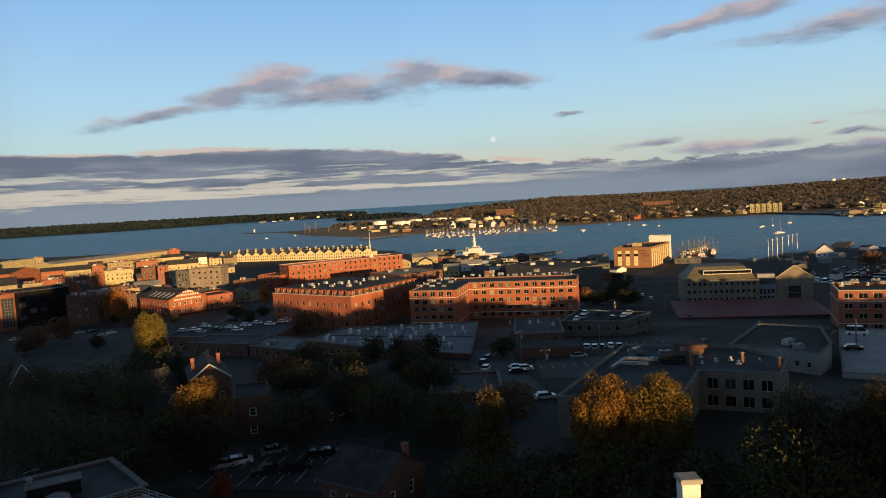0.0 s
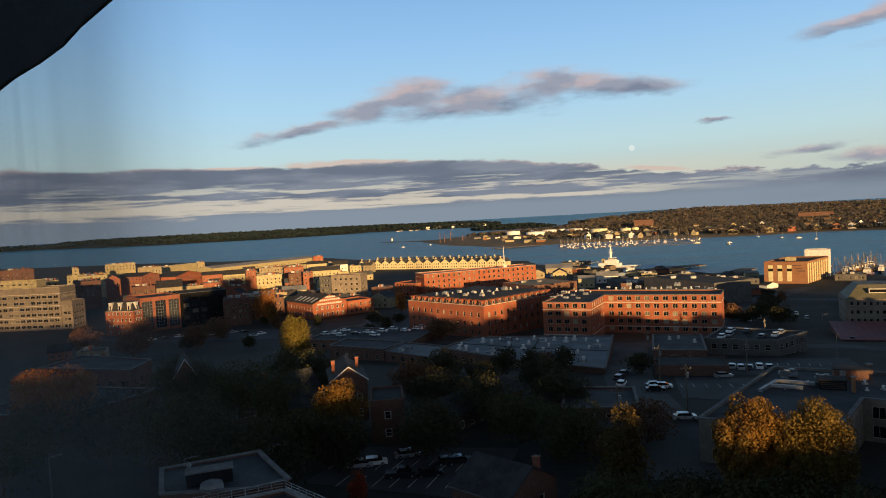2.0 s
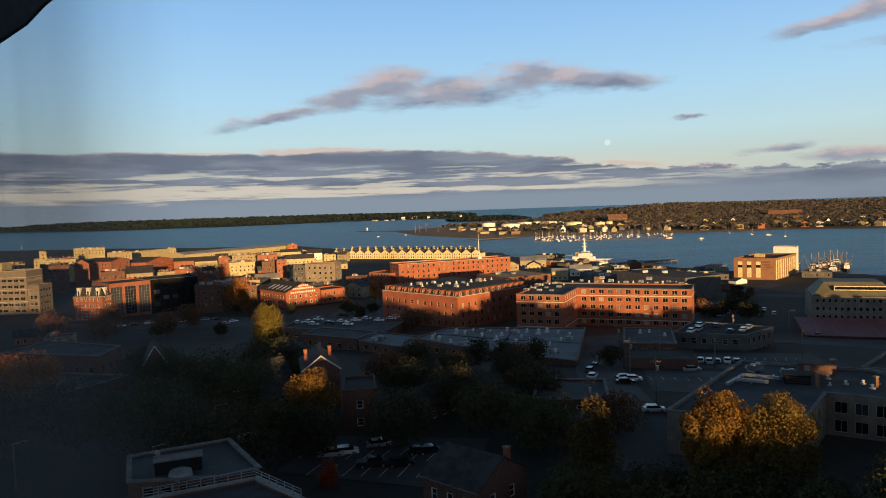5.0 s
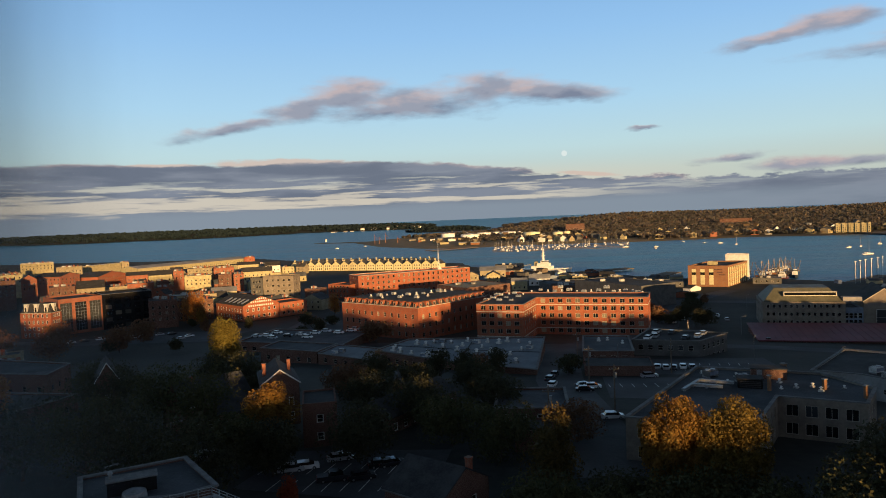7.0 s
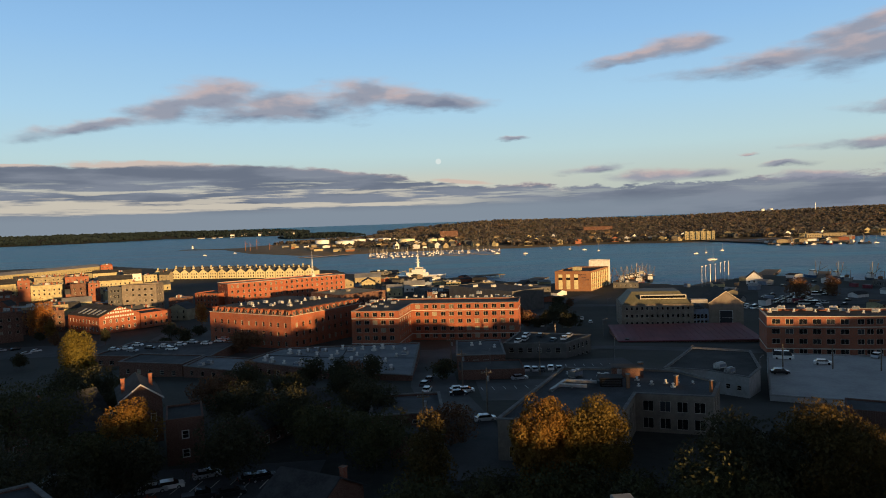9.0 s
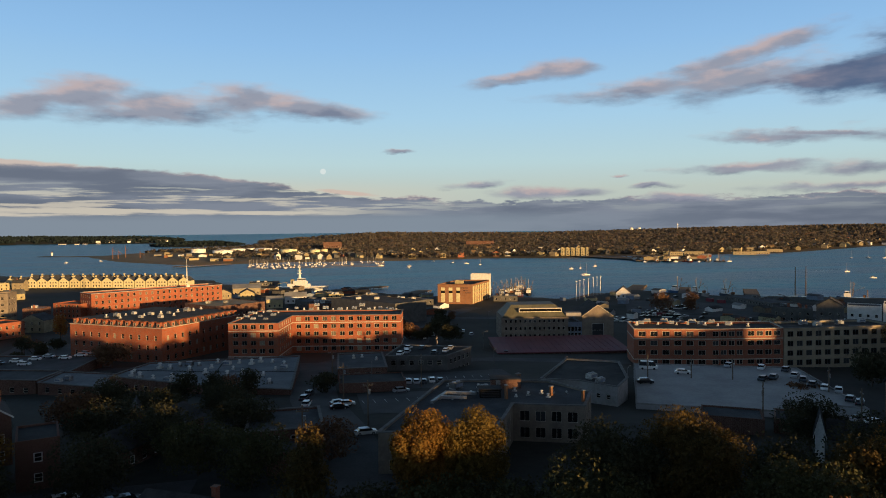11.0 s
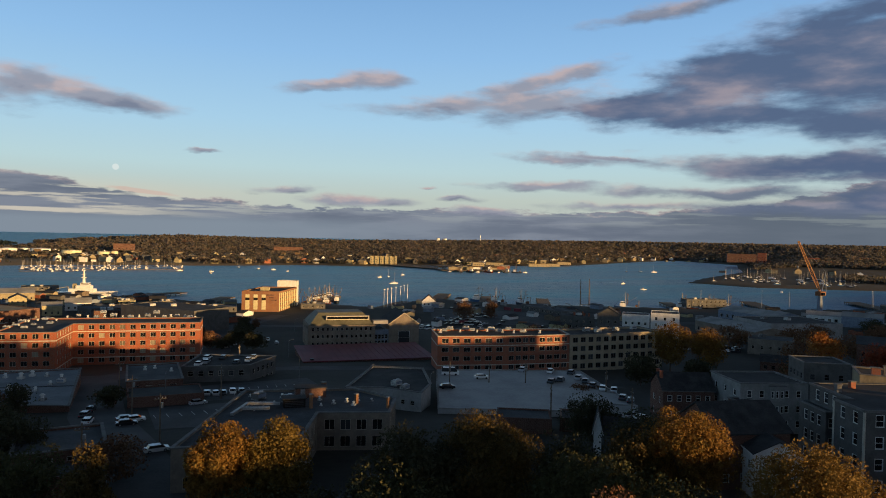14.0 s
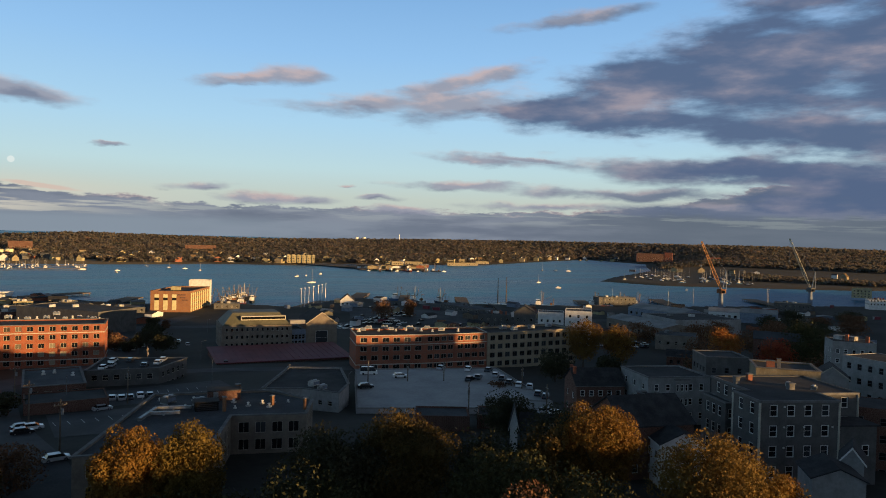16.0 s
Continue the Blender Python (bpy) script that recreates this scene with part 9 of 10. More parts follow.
park("white", -229.7, 339.0, town_z(-229.7, 339.0), 43)
park("dark", -224.5, 342.5, town_z(-224.5, 342.5), 47)
park("white", -218.9, 347.9, town_z(-218.9, 347.9), 51)
park("silver", -211.7, 347.0, town_z(-211.7, 347.0), 44)
park("white", -201.8, 350.0, town_z(-201.8, 350.0), 48)
park("white", -197.8, 353.4, town_z(-197.8, 353.4), 52)
park("silver", -190.6, 356.8, town_z(-190.6, 356.8), 45)
park("dark", -184.6, 358.2, town_z(-184.6, 358.2), 49)
park("red", -165.0, 235.4, town_z(-165.0, 235.4), 53)
park("silver", -147.5, 198.7, town_z(-147.5, 198.7), 46)
park("silver", -57.2, 120.6, town_z(-57.2, 120.6), 50)
park("silver", -169.6, 337.8, town_z(-169.6, 337.8), 43)
park("white", -169.0, 346.5, town_z(-169.0, 346.5), 47)
park("silver", -114.4, 298.3, 11.90, -20)
park("white", -110.0, 299.7, 11.90, -16)
park("white", -107.9, 307.3, 11.90, -12)
park("dark", -99.5, 297.7, 11.90, -19)
park("white", -94.6, 300.5, 11.90, -15)
park("white", -88.8, 303.3, 11.90, -11)
park("silver", -85.0, 307.8, 11.90, -18)
park("white", -77.9, 302.8, 11.90, -14)
park("white", -73.2, 307.2, 11.90, -10)
park("silver", -72.4, 311.9, 11.90, -17)
park("white", -89.4, 292.8, 11.90, -13)
park("silver", -105.2, 293.5, 11.90, -20)
park("dark", 9.4, 190.3, town_z(9.4, 190.3), 70)
park("white", 9.5, 180.8, town_z(9.5, 180.8), 74)
park("dark", 8.0, 169.3, town_z(8.0, 169.3), 78)
park("silver", 7.1, 163.8, town_z(7.1, 163.8), 71)
park("dark", 11.1, 197.7, town_z(11.1, 197.7), 75)
park("white", 7.1, 157.3, town_z(7.1, 157.3), 79)
park("dark", 91.3, 369.9, town_z(91.3, 369.9), 72)
park("silver", 97.8, 376.5, town_z(97.8, 376.5), 76)
park("dark", 95.7, 354.8, town_z(95.7, 354.8), 80)
park("white", 104.2, 365.4, town_z(104.2, 365.4), 73)
park("silver", 104.0, 349.3, town_z(104.0, 349.3), 77)
park("dark", 99.2, 281.0, town_z(99.2, 281.0), 70)
park("silver", 131.9, 287.2, town_z(131.9, 287.2), 74)
park("dark", 201.6, 394.5, town_z(201.6, 394.5), 78)
park("dark", 213.4, 406.9, town_z(213.4, 406.9), 71)
park("silver", 84.2, 353.1, town_z(84.2, 353.1), 75)
park("white", 77.3, 342.9, town_z(77.3, 342.9), 79)
park("dark", 168.6, 475.5, town_z(168.6, 475.5), 10)
park("silver", 171.6, 456.3, town_z(171.6, 456.3), 14)
park("dark", 180.2, 463.2, town_z(180.2, 463.2), 18)
park("silver", 327.9, 522.6, town_z(327.9, 522.6), 11)
park("dark", 330.0, 511.3, town_z(330.0, 511.3), 15)
park("white", 310.5, 505.8, town_z(310.5, 505.8), 19)
park("silver", 290.1, 505.7, town_z(290.1, 505.7), 12)
park("dark", 294.6, 494.4, town_z(294.6, 494.4), 16)
park("dark", 253.7, 393.3, town_z(253.7, 393.3), 20)
park("silver", 264.2, 398.4, town_z(264.2, 398.4), 13)
park("dark", 256.7, 376.9, town_z(256.7, 376.9), 17)
park("dark", 282.3, 403.6, town_z(282.3, 403.6), 10)
park("dark", 321.2, 530.9, town_z(321.2, 530.9), 14)
park("dark", 258.6, 446.5, town_z(258.6, 446.5), 25)
park("silver", 255.5, 429.2, town_z(255.5, 429.2), 29)
park("dark", 258.3, 420.5, town_z(258.3, 420.5), 33)
park("dark", 256.4, 404.0, town_z(256.4, 404.0), 26)
park("silver", 252.9, 387.2, town_z(252.9, 387.2), 30)
park("white", 253.6, 376.0, town_z(253.6, 376.0), 34)
park("dark", 269.5, 388.1, town_z(269.5, 388.1), 27)
park("silver", 280.6, 365.1, town_z(280.6, 365.1), 31)
park("dark", 292.4, 371.1, town_z(292.4, 371.1), 35)
park("silver", 293.8, 363.6, town_z(293.8, 363.6), 28)
park("dark", 308.7, 370.8, town_z(308.7, 370.8), 32)
park("silver", 305.0, 355.6, town_z(305.0, 355.6), 25)
park("white", 316.3, 360.4, town_z(316.3, 360.4), 29)
park("dark", 315.9, 350.7, town_z(315.9, 350.7), 33)
park("silver", 330.5, 357.6, town_z(330.5, 357.6), 26)
park("dark", 328.5, 345.2, town_z(328.5, 345.2), 30)
park("silver", 341.8, 349.0, town_z(341.8, 349.0), 34)
park("dark", 339.7, 337.0, town_z(339.7, 337.0), 27)
park("white", 385.6, 309.6, town_z(385.6, 309.6), 31)
park("silver", 378.9, 297.1, town_z(378.9, 297.1), 35)
park("white", 405.2, 310.5, town_z(405.2, 310.5), 28)
park("white", 398.2, 282.1, town_z(398.2, 282.1), 32)
park("silver", 366.2, 271.8, town_z(366.2, 271.8), 25)
for x, y, k, a in ((46, 243, "white", 60), (49, 246, "silver", 64), (58, 241, "dark", 62), (63, 244, "white", 60), (66, 249, "silver", 63), (56, 252, "dark", 61), (51, 254, "white", 58)):
    park(k, x, y, 17.1, a)
rng_c = random.Random(5)
bpy.context.view_layer.update()
FOOTPRINTS = []
for o in scene.objects:
    if o.parent and o.parent.type == "EMPTY" and o.name.split(".")[0] in ("wall", "roof", "box"):
        q = [o.matrix_world @ Vector(c) for c in o.bound_box]
        FOOTPRINTS.append((min(p.x for p in q) - 2, max(p.x for p in q) + 2, min(p.y for p in q) - 2, max(p.y for p in q) + 2))


def clear_of_blocks(x, y):
    return not any(a < x < b and c < y < d for a, b, c, d in FOOTPRINTS)


for row in range(5):
    for k in range(8):
        u = -27.5 + 0.42 * k + rng_c.uniform(-0.05, 0.05)
        r = 520 + 13 * row
        x, y = r * math.sin(radians(u)), r * math.cos(radians(u))
        if rng_c.random() < 0.8:
            park(rng_c.choice(("white", "silver", "dark", "white", "red")), x, y, town_z(x, y), 30 + rng_c.uniform(-5, 5))
for az0, r0, rows, cols, step, turn in ((29.6, 470, 3, 9, 0.42, 15), (26.6, 440, 2, 7, 0.45, 60), (31.5, 520, 2, 8, 0.36, 10), (36.5, 330, 3, 12, 0.55, 35), (40.5, 345, 3, 11, 0.55, 30), (45.5, 380, 3, 9, 0.5, 25), (34.6, 400, 2, 10, 0.45, 20), (50.5, 400, 2, 8, 0.5, 20)):
    for i in range(rows):
        for j in range(cols):
            a, r = radians(az0 + step * j + rng_c.uniform(-0.06, 0.06)), r0 + 15 * i
            x, y = r * math.sin(a), r * math.cos(a)
            if rng_c.random() < 0.72 and clear_of_blocks(x, y):
                park(rng_c.choice(("white", "silver", "dark", "dark", "silver", "van", "pickup")), x, y, town_z(x, y), turn - math.degrees(a) + rng_c.uniform(-5, 5))
# rooftop plant
place("unit", -11.7, 311.6, 23.35, -12)
place("unit", -8.8, 316.7, 23.35, -18)
place("unit", -5.9, 309.5, 23.35, -13)
place("unit", -2.9, 318.8, 23.35, -19)
place("unit", -0.6, 307.6, 23.35, -19)
place("unit", 2.8, 321.0, 23.35, -18)
place("unit", -6.9, 329.1, 23.35, -16)
place("unit", 1.1, 335.3, 23.35, -13)
place("unit", 14.0, 347.7, 23.35, -13)
place("unit", 20.6, 339.9, 23.35, -18)
place("unit", 27.8, 342.2, 23.35, -14)
place("unit", 34.0, 334.6, 23.35, -19)
place("unit", 41.2, 336.7, 23.35, -15)
place("unit", 47.5, 331.7, 23.35, -11)
place("unit", 53.4, 334.3, 23.35, -15)
place("unit", 57.4, 325.3, 23.35, -19)
place("unit", 46.4, 347.8, 23.35, -14)
place("unit", 24.6, 356.8, 23.35, -11)
place("vent", -10.0, 323.6, 23.35, -4, 1.2)
place("vent", -4.8, 328.3, 23.35, 1, 1.2)
place("vent", 9.4, 339.4, 23.35, -4, 1.2)
place("vent", 17.2, 338.8, 23.35, 3, 1.2)
place("vent", 24.0, 341.1, 23.35, 0, 1.2)
place("vent", 30.8, 335.9, 23.35, 2, 1.2)
place("vent", 37.5, 335.7, 23.35, -1, 1.2)
place("vent", 43.5, 330.8, 23.35, -4, 1.2)
place("vent", 50.1, 330.7, 23.35, 2, 1.2)
place("vent", 55.7, 328.4, 23.35, 3, 1.2)
place("vent", 59.0, 322.2, 23.35, -2, 1.2)
place("vent", 5.1, 329.1, 23.35, -1, 1.2)
place("vent", -1.6, 331.7, 23.35, 4, 1.2)
place("unit", -64.5, 333.1, 24.60, -35)
place("unit", -58.6, 339.7, 24.60, -40)
place("unit", -50.5, 333.6, 24.60, -36)
place("unit", -43.5, 337.6, 24.60, -36)
place("unit", -36.4, 344.1, 24.60, -38)
place("unit", -44.7, 321.2, 24.60, -39)
place("unit", -53.3, 324.6, 24.60, -33)
place("vent", -68.4, 331.3, 24.60, -41, 1.2)
place("vent", -61.2, 335.1, 24.60, -34, 1.2)
place("vent", -53.0, 331.6, 24.60, -34, 1.2)
place("vent", -46.6, 335.5, 24.60, -39, 1.2)
place("vent", -40.1, 342.1, 24.60, -37, 1.2)
place("vent", -33.7, 346.3, 24.60, -40, 1.2)
place("vent", -30.7, 351.1, 24.60, -37, 1.2)
place("vent", -61.7, 325.7, 24.60, -36, 1.2)
place("vent", -40.1, 327.5, 24.60, -34, 1.2)
place("vent", -41.4, 234.2, 16.78, -29, 1.45)
place("vent", -38.6, 231.2, 16.78, -26, 1.45)
place("vent", -34.3, 228.2, 16.78, -30, 1.45)
place("vent", -41.5, 239.4, 16.78, -28, 1.45)
place("vent", -34.6, 244.7, 16.78, -32, 1.45)
place("vent", -31.2, 242.4, 16.78, -26, 1.45)
place("vent", -28.7, 246.7, 16.78, -29, 1.45)
place("vent", -24.6, 236.9, 16.78, -32, 1.45)
place("vent", -22.4, 245.4, 16.78, -26, 1.45)
place("vent", -18.0, 239.9, 16.78, -30, 1.45)
place("vent", -25.4, 225.2, 16.78, -30, 1.45)
place("vent", -29.0, 229.0, 16.78, -32, 1.45)
place("vent", -12.4, 225.9, 16.78, -26, 1.45)
place("vent", -9.4, 246.1, 16.78, -30, 1.45)
place("vent", -5.3, 242.8, 16.78, -34, 1.45)
place("vent", -2.4, 245.9, 16.78, -28, 1.45)
place("vent", 1.5, 243.6, 16.78, -32, 1.45)
place("vent", 5.3, 238.3, 16.78, -27, 1.45)
place("vent", -7.9, 228.7, 16.78, -31, 1.45)
place("vent", -5.9, 224.0, 16.78, -33, 1.45)
place("vent", -1.4, 223.0, 16.78, -29, 1.45)
place("vent", 2.3, 230.4, 16.78, -33, 1.45)
place("vent", -16.6, 248.6, 16.78, -32, 1.45)
place("vent", -19.3, 231.8, 16.78, -28, 1.45)
place("vent", -11.0, 235.6, 16.78, -28, 1.45)
place("vent", -22.5, 224.2, 16.78, -33, 1.45)
place("vent", -17.3, 217.0, 16.78, -29, 1.45)
place("vent", 0.3, 210.2, 16.78, -31, 1.45)
place("vent", -3.1, 216.8, 16.78, -27, 1.45)
place("unit", -29.3, 222.4, 16.78, -29)
place("unit", -7.6, 219.5, 16.78, -31)
place("unit", -5.4, 215.2, 16.78, -28)
place("unit", 5.1, 232.3, 16.78, -27)
place("unit", -25.6, 246.6, 16.78, -32)
place("unit", -13.3, 244.1, 16.78, -26)
place("unit", -63.1, 237.7, 15.60, -30)
place("unit", -60.9, 239.7, 15.60, -29)
place("unit", 46.4, 141.1, 26.75, 29)
place("unit", 45.1, 142.4, 26.75, 32)
place("unit", 49.7, 145.6, 26.75, 26)
place("unit", 40.1, 146.8, 26.75, 34)
place("vent", 39.1, 149.6, 26.75, 28, 0.75)
place("vent", 41.3, 147.2, 26.75, 32, 0.75)
place("vent", 45.1, 146.3, 26.75, 34, 0.75)
place("vent", 51.5, 140.6, 26.75, 29, 0.75)
place("vent", 50.1, 135.9, 26.75, 34, 0.75)
place("vent", 56.2, 136.9, 26.75, 28, 0.75)
place("vent", 56.3, 133.5, 26.75, 31, 0.75)
place("vent", 58.6, 136.7, 26.75, 33, 0.75)
place("vent", 61.2, 135.3, 26.75, 28, 0.75)
place("vent", 41.9, 141.4, 26.75, 28, 0.75)
place("vent", 53.0, 136.4, 26.75, 33, 0.75)
place("unit", 83.1, 162.9, 21.75, 34)
place("unit", 83.3, 168.3, 21.75, 28)
place("unit", 143.9, 247.1, 23.35, -31)
place("unit", 148.7, 250.7, 23.35, -33)
place("unit", 154.9, 248.1, 23.35, -35)
place("unit", 155.6, 244.0, 23.35, -32)
place("unit", 161.1, 245.5, 23.35, -37)
place("unit", 163.9, 242.4, 23.35, -35)
place("unit", 164.6, 238.3, 23.35, -32)
place("unit", 171.7, 241.0, 23.35, -32)
place("unit", 173.1, 232.8, 23.35, -37)
place("vent", 140.7, 244.8, 23.35, -35, 1.2)
place("vent", 149.0, 243.1, 23.35, -33, 1.2)
place("vent", 155.5, 240.3, 23.35, -39, 1.2)
place("vent", 160.4, 240.1, 23.35, -39, 1.2)
place("vent", 165.3, 236.1, 23.35, -39, 1.2)
place("vent", 168.7, 232.8, 23.35, -34, 1.2)
place("vent", 175.3, 233.7, 23.35, -38, 1.2)
place("vent", 178.8, 228.5, 23.35, -34, 1.2)
place("unit", 204.3, 228.9, 22.90, 3)
place("unit", 206.5, 224.0, 22.90, -1)
place("unit", 217.9, 225.2, 22.90, 2)
place("unit", 229.8, 226.5, 22.90, -4)
place("vent", 28.5, 237.4, 17.85, 0)
place("vent", 31.6, 238.7, 17.85, -3)
place("vent", 35.6, 232.2, 17.85, 1)
place("unit", 135.8, 68.1, 35.10, 21, 0.6)
place("unit", 136.5, 63.6, 35.10, 21, 0.6)
for ob in (*FLEET.values(), *FAR_FLEET.values(), *PLANT.values()):
    for o in (*ob.children_recursive, ob):
        bpy.data.objects.remove(o)


# ---- trees ----
def crown_mesh(name, rng, rx, rz, lobes, leaves, size, mat, cone=0.0, spread=0.42):
    """Leaves over the skins of many small lobes: an uneven outline with gaps."""
    cen = []
    while len(cen) < lobes:
        p = rng.uniform(-1, 1, 3)
        d = np.linalg.norm(p)
        if 0.25 < d < 0.9:
            if cone:
                k = 1 - cone * (p[2] * 0.5 + 0.5)
                p[:2] *= k
            cen.append(p)
    cen = np.array(cen)
    rad = rng.uniform(0.55, 1.5, lobes) * spread
    if cone:
        rad *= 1 - cone * 0.7 * (cen[:, 2] * 0.5 + 0.5)
    pick = rng.integers(0, lobes, leaves)
    u = rng.standard_normal((leaves, 3))
    u /= np.linalg.norm(u, axis=1)[:, None]
    c = cen[pick] + u * (rad[pick] * rng.uniform(0.7, 1.06, leaves) ** 0.6)[:, None]
    c = c * np.array([rx, rx, rz])
    s = size * rng.uniform(0.6, 1.4, leaves)[:, None]
    a = rng.standard_normal((leaves, 3))
    a /= np.linalg.norm(a, axis=1)[:, None]
    b = np.cross(a, u + 0.4 * rng.standard_normal((leaves, 3)))
    b /= np.linalg.norm(b, axis=1)[:, None] + 1e-9
    v = np.stack([c - a * s, c + b * s * 0.6, c + a * s, c - b * s * 0.6], 1).reshape(-1, 3)
    f = np.arange(leaves * 4).reshape(-1, 4)
    return mesh_of(name, v.tolist(), f.tolist(), mat)


def tree_wood(rng, h, rx, rz):
    s = Shape()
    base = h - 2 * rz
    s.tube((0, 0, 0), (0.1, 0.05, max(1.5, base)), 0.028 * h * 0.75, 0.02 * h * 0.75, 8)
    s.tube((0.1, 0.05, max(1.5, base)), (0, 0, h - rz * 0.7), 0.02 * h * 0.75, 0.006 * h, 7)
    for i in range(9):
        t, u = i * 2.4 + rng.uniform(-0.4, 0.4), rng.uniform(0.0, 0.7)
        z0 = max(1.2, base * 0.9) + (h - rz - max(1.2, base * 0.9)) * u
        e = Vector((math.cos(t) * rx * 0.7, math.sin(t) * rx * 0.7, z0 + rz * rng.uniform(0.5, 0.9)))
        mid = Vector((e.x * 0.45, e.y * 0.45, z0 + (e.z - z0) * 0.35))
        s.tube((0, 0, z0), mid, 0.011 * h, 0.007 * h, 5, False).tube(mid, e, 0.007 * h, 0.002 * h, 5, False)
    return s


def tree(label, x, y, h, rx, mat, leaves=5000, size=0.3, rz=None, cone=0.0, lobes=34, z=None, seed=0, spread=0.42, group="town trees"):
    rng = np.random.default_rng(seed + int(abs(x) * 13 + abs(y) * 7))
    rz = rz or min(h * 0.42, rx * 1.15)
    ob = thing("tree", label, "tree", x, y, town_z(x, y) - 0.2 if z is None else z, rng.uniform(0, 360), group)
    part("trunk", tree_wood(rng, h, rx, rz), BARK, ob)
    part("crown", crown_mesh("crown", rng, rx, rz, lobes, leaves, size, mat, cone, spread), None, ob, m=pose(0, 0, h - rz))
    return ob


tree("tall tree with dense orange-gold autumn leaves", 21.2, 94.5, 17.4, 5.0, LEAF_GOLD, 42000, 0.155, 7.2, lobes=150, spread=0.22)
tree("tall tree with thinning olive-gold autumn leaves", 27.6, 92.0, 17.4, 5.0, LEAF_OLIVE, 40000, 0.155, 7.2, lobes=150, spread=0.22)
tree("golden autumn tree catching the last sun", -45, 122, 13.6, 4.6, LEAF_GOLD, 16000, 0.18, 5.0, lobes=70, spread=0.3)
tree("columnar yellow-green poplar in the sun", -87.0, 201.5, 19.4, 5.6, LEAF_LIME, 20000, 0.25, 9.4, 0.3, 60)
tree("broad orange autumn tree by the side street", -120, 140, 17.5, 8.5, LEAF_ORANGE, 12000, 0.28, 6.0)
tree("large dark-leaved tree with gold top leaves", 42, 80, 16.4, 7.2, LEAF_DARK, 32000, 0.2, 7.5, lobes=90, spread=0.3)
tree("large tree with golden top leaves", 51.0, 76, 19.0, 7.4, LEAF_MIXED, 36000, 0.16, 6.5, lobes=90, spread=0.28)
tree("large dark-leaved tree below the window", 58.5, 66.5, 16.2, 7.8, LEAF_GREEN, 26000, 0.2, 7.5, lobes=90, spread=0.3)
tree("large dark-leaved tree below the window", 37.0, 72, 13.6, 7.4, LEAF_GREEN, 22000, 0.2, 6.2, lobes=60)
tree("broad golden tree with a ragged crown", 82.4, 69.9, 18.2, 6.4, LEAF_GOLD, 38000, 0.155, 6.8, lobes=130, spread=0.23)
tree("low olive-gold tree beside the broad one", 75.5, 74.5, 14.2, 4.8, LEAF_MIXED, 9000, 0.22, 5.0)
tree("spreading orange-brown autumn tree", 79.0, 48.0, 19.2, 7.5, LEAF_BROWN, 44000, 0.15, 7.3, lobes=150, spread=0.22)
tree("small golden tree beside the white houses", 84.6, 41.8, 14.6, 2.5, LEAF_GOLD, 6000, 0.15, 3.4)
tree("golden tree behind the beige flats", 224, 199.5, 21.0, 6.6, LEAF_GOLD, 12000, 0.27, 7.6, lobes=40)
tree("smaller golden tree behind the beige flats", 228, 184, 19.8, 6.2, LEAF_GOLD, 9000, 0.28, 7.0, lobes=40)
tree("russet tree by the warehouses", 258, 155, 20.5, 5.8, LEAF_ORANGE, 8000, 0.3, 6.0)
tree("bright red autumn tree beside houses", 265.9, 139.0, 18.4, 5.8, LEAF_RED, 8000, 0.32, 6.2)
tree("broad olive-green tree on the slope", 298, 141, 24.4, 11.6, LEAF_GREEN, 15000, 0.36, 10.5)
tree("nearly bare russet tree below the window", 49, 50, 17.4, 3.6, LEAF_RUSSET, 3500, 0.16, 5.0)
tree("tall gold street tree in the old town", -190, 395, 20, 6.5, LEAF_ORANGE, 6000, 0.32, 8.5)
tree("slim gold street tree downtown", -178, 381, 13, 3.2, LEAF_GOLD, 3000, 0.3, 6.0, 0.3)
tree("small gold tree at a street corner", -110, 420, 13, 3.6, LEAF_ORANGE, 2500, 0.35, 5.5)
tree("pointed olive-green tree in a yard", 5, 100, 13.8, 4.2, LEAF_MIXED, 9000, 0.21, 6.2, 0.35)
tree("russet shrub-like tree beside the low store", -43, 176, 8.2, 6.0, LEAF_RUSSET, 6000, 0.25, 3.6)
tree("russet bare-topped tree by the street", 11, 128, 7.5, 5.0, LEAF_RUSSET, 4500, 0.2, 3.4)
tree("red-leaved shrub in the car park", -35, 101, 3.8, 1.3, LEAF_RED, 2500, 0.16, 2.3)
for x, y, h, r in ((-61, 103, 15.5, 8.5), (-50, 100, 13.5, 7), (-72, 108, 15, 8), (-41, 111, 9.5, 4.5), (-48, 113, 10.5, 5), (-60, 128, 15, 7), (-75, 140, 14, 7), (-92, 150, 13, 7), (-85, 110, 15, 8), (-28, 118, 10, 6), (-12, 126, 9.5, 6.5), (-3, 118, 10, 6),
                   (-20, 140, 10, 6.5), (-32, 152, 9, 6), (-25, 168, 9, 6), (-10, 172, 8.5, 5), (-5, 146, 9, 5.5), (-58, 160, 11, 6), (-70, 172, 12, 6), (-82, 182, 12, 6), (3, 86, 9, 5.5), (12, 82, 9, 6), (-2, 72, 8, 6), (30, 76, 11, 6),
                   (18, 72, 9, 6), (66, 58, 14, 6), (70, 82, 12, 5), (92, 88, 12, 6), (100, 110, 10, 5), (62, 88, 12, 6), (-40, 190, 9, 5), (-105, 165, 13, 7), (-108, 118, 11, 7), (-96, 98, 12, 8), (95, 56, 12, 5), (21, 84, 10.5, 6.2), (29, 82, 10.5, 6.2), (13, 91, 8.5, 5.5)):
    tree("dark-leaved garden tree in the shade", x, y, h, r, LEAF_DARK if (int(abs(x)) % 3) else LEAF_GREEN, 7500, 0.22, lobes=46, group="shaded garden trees")
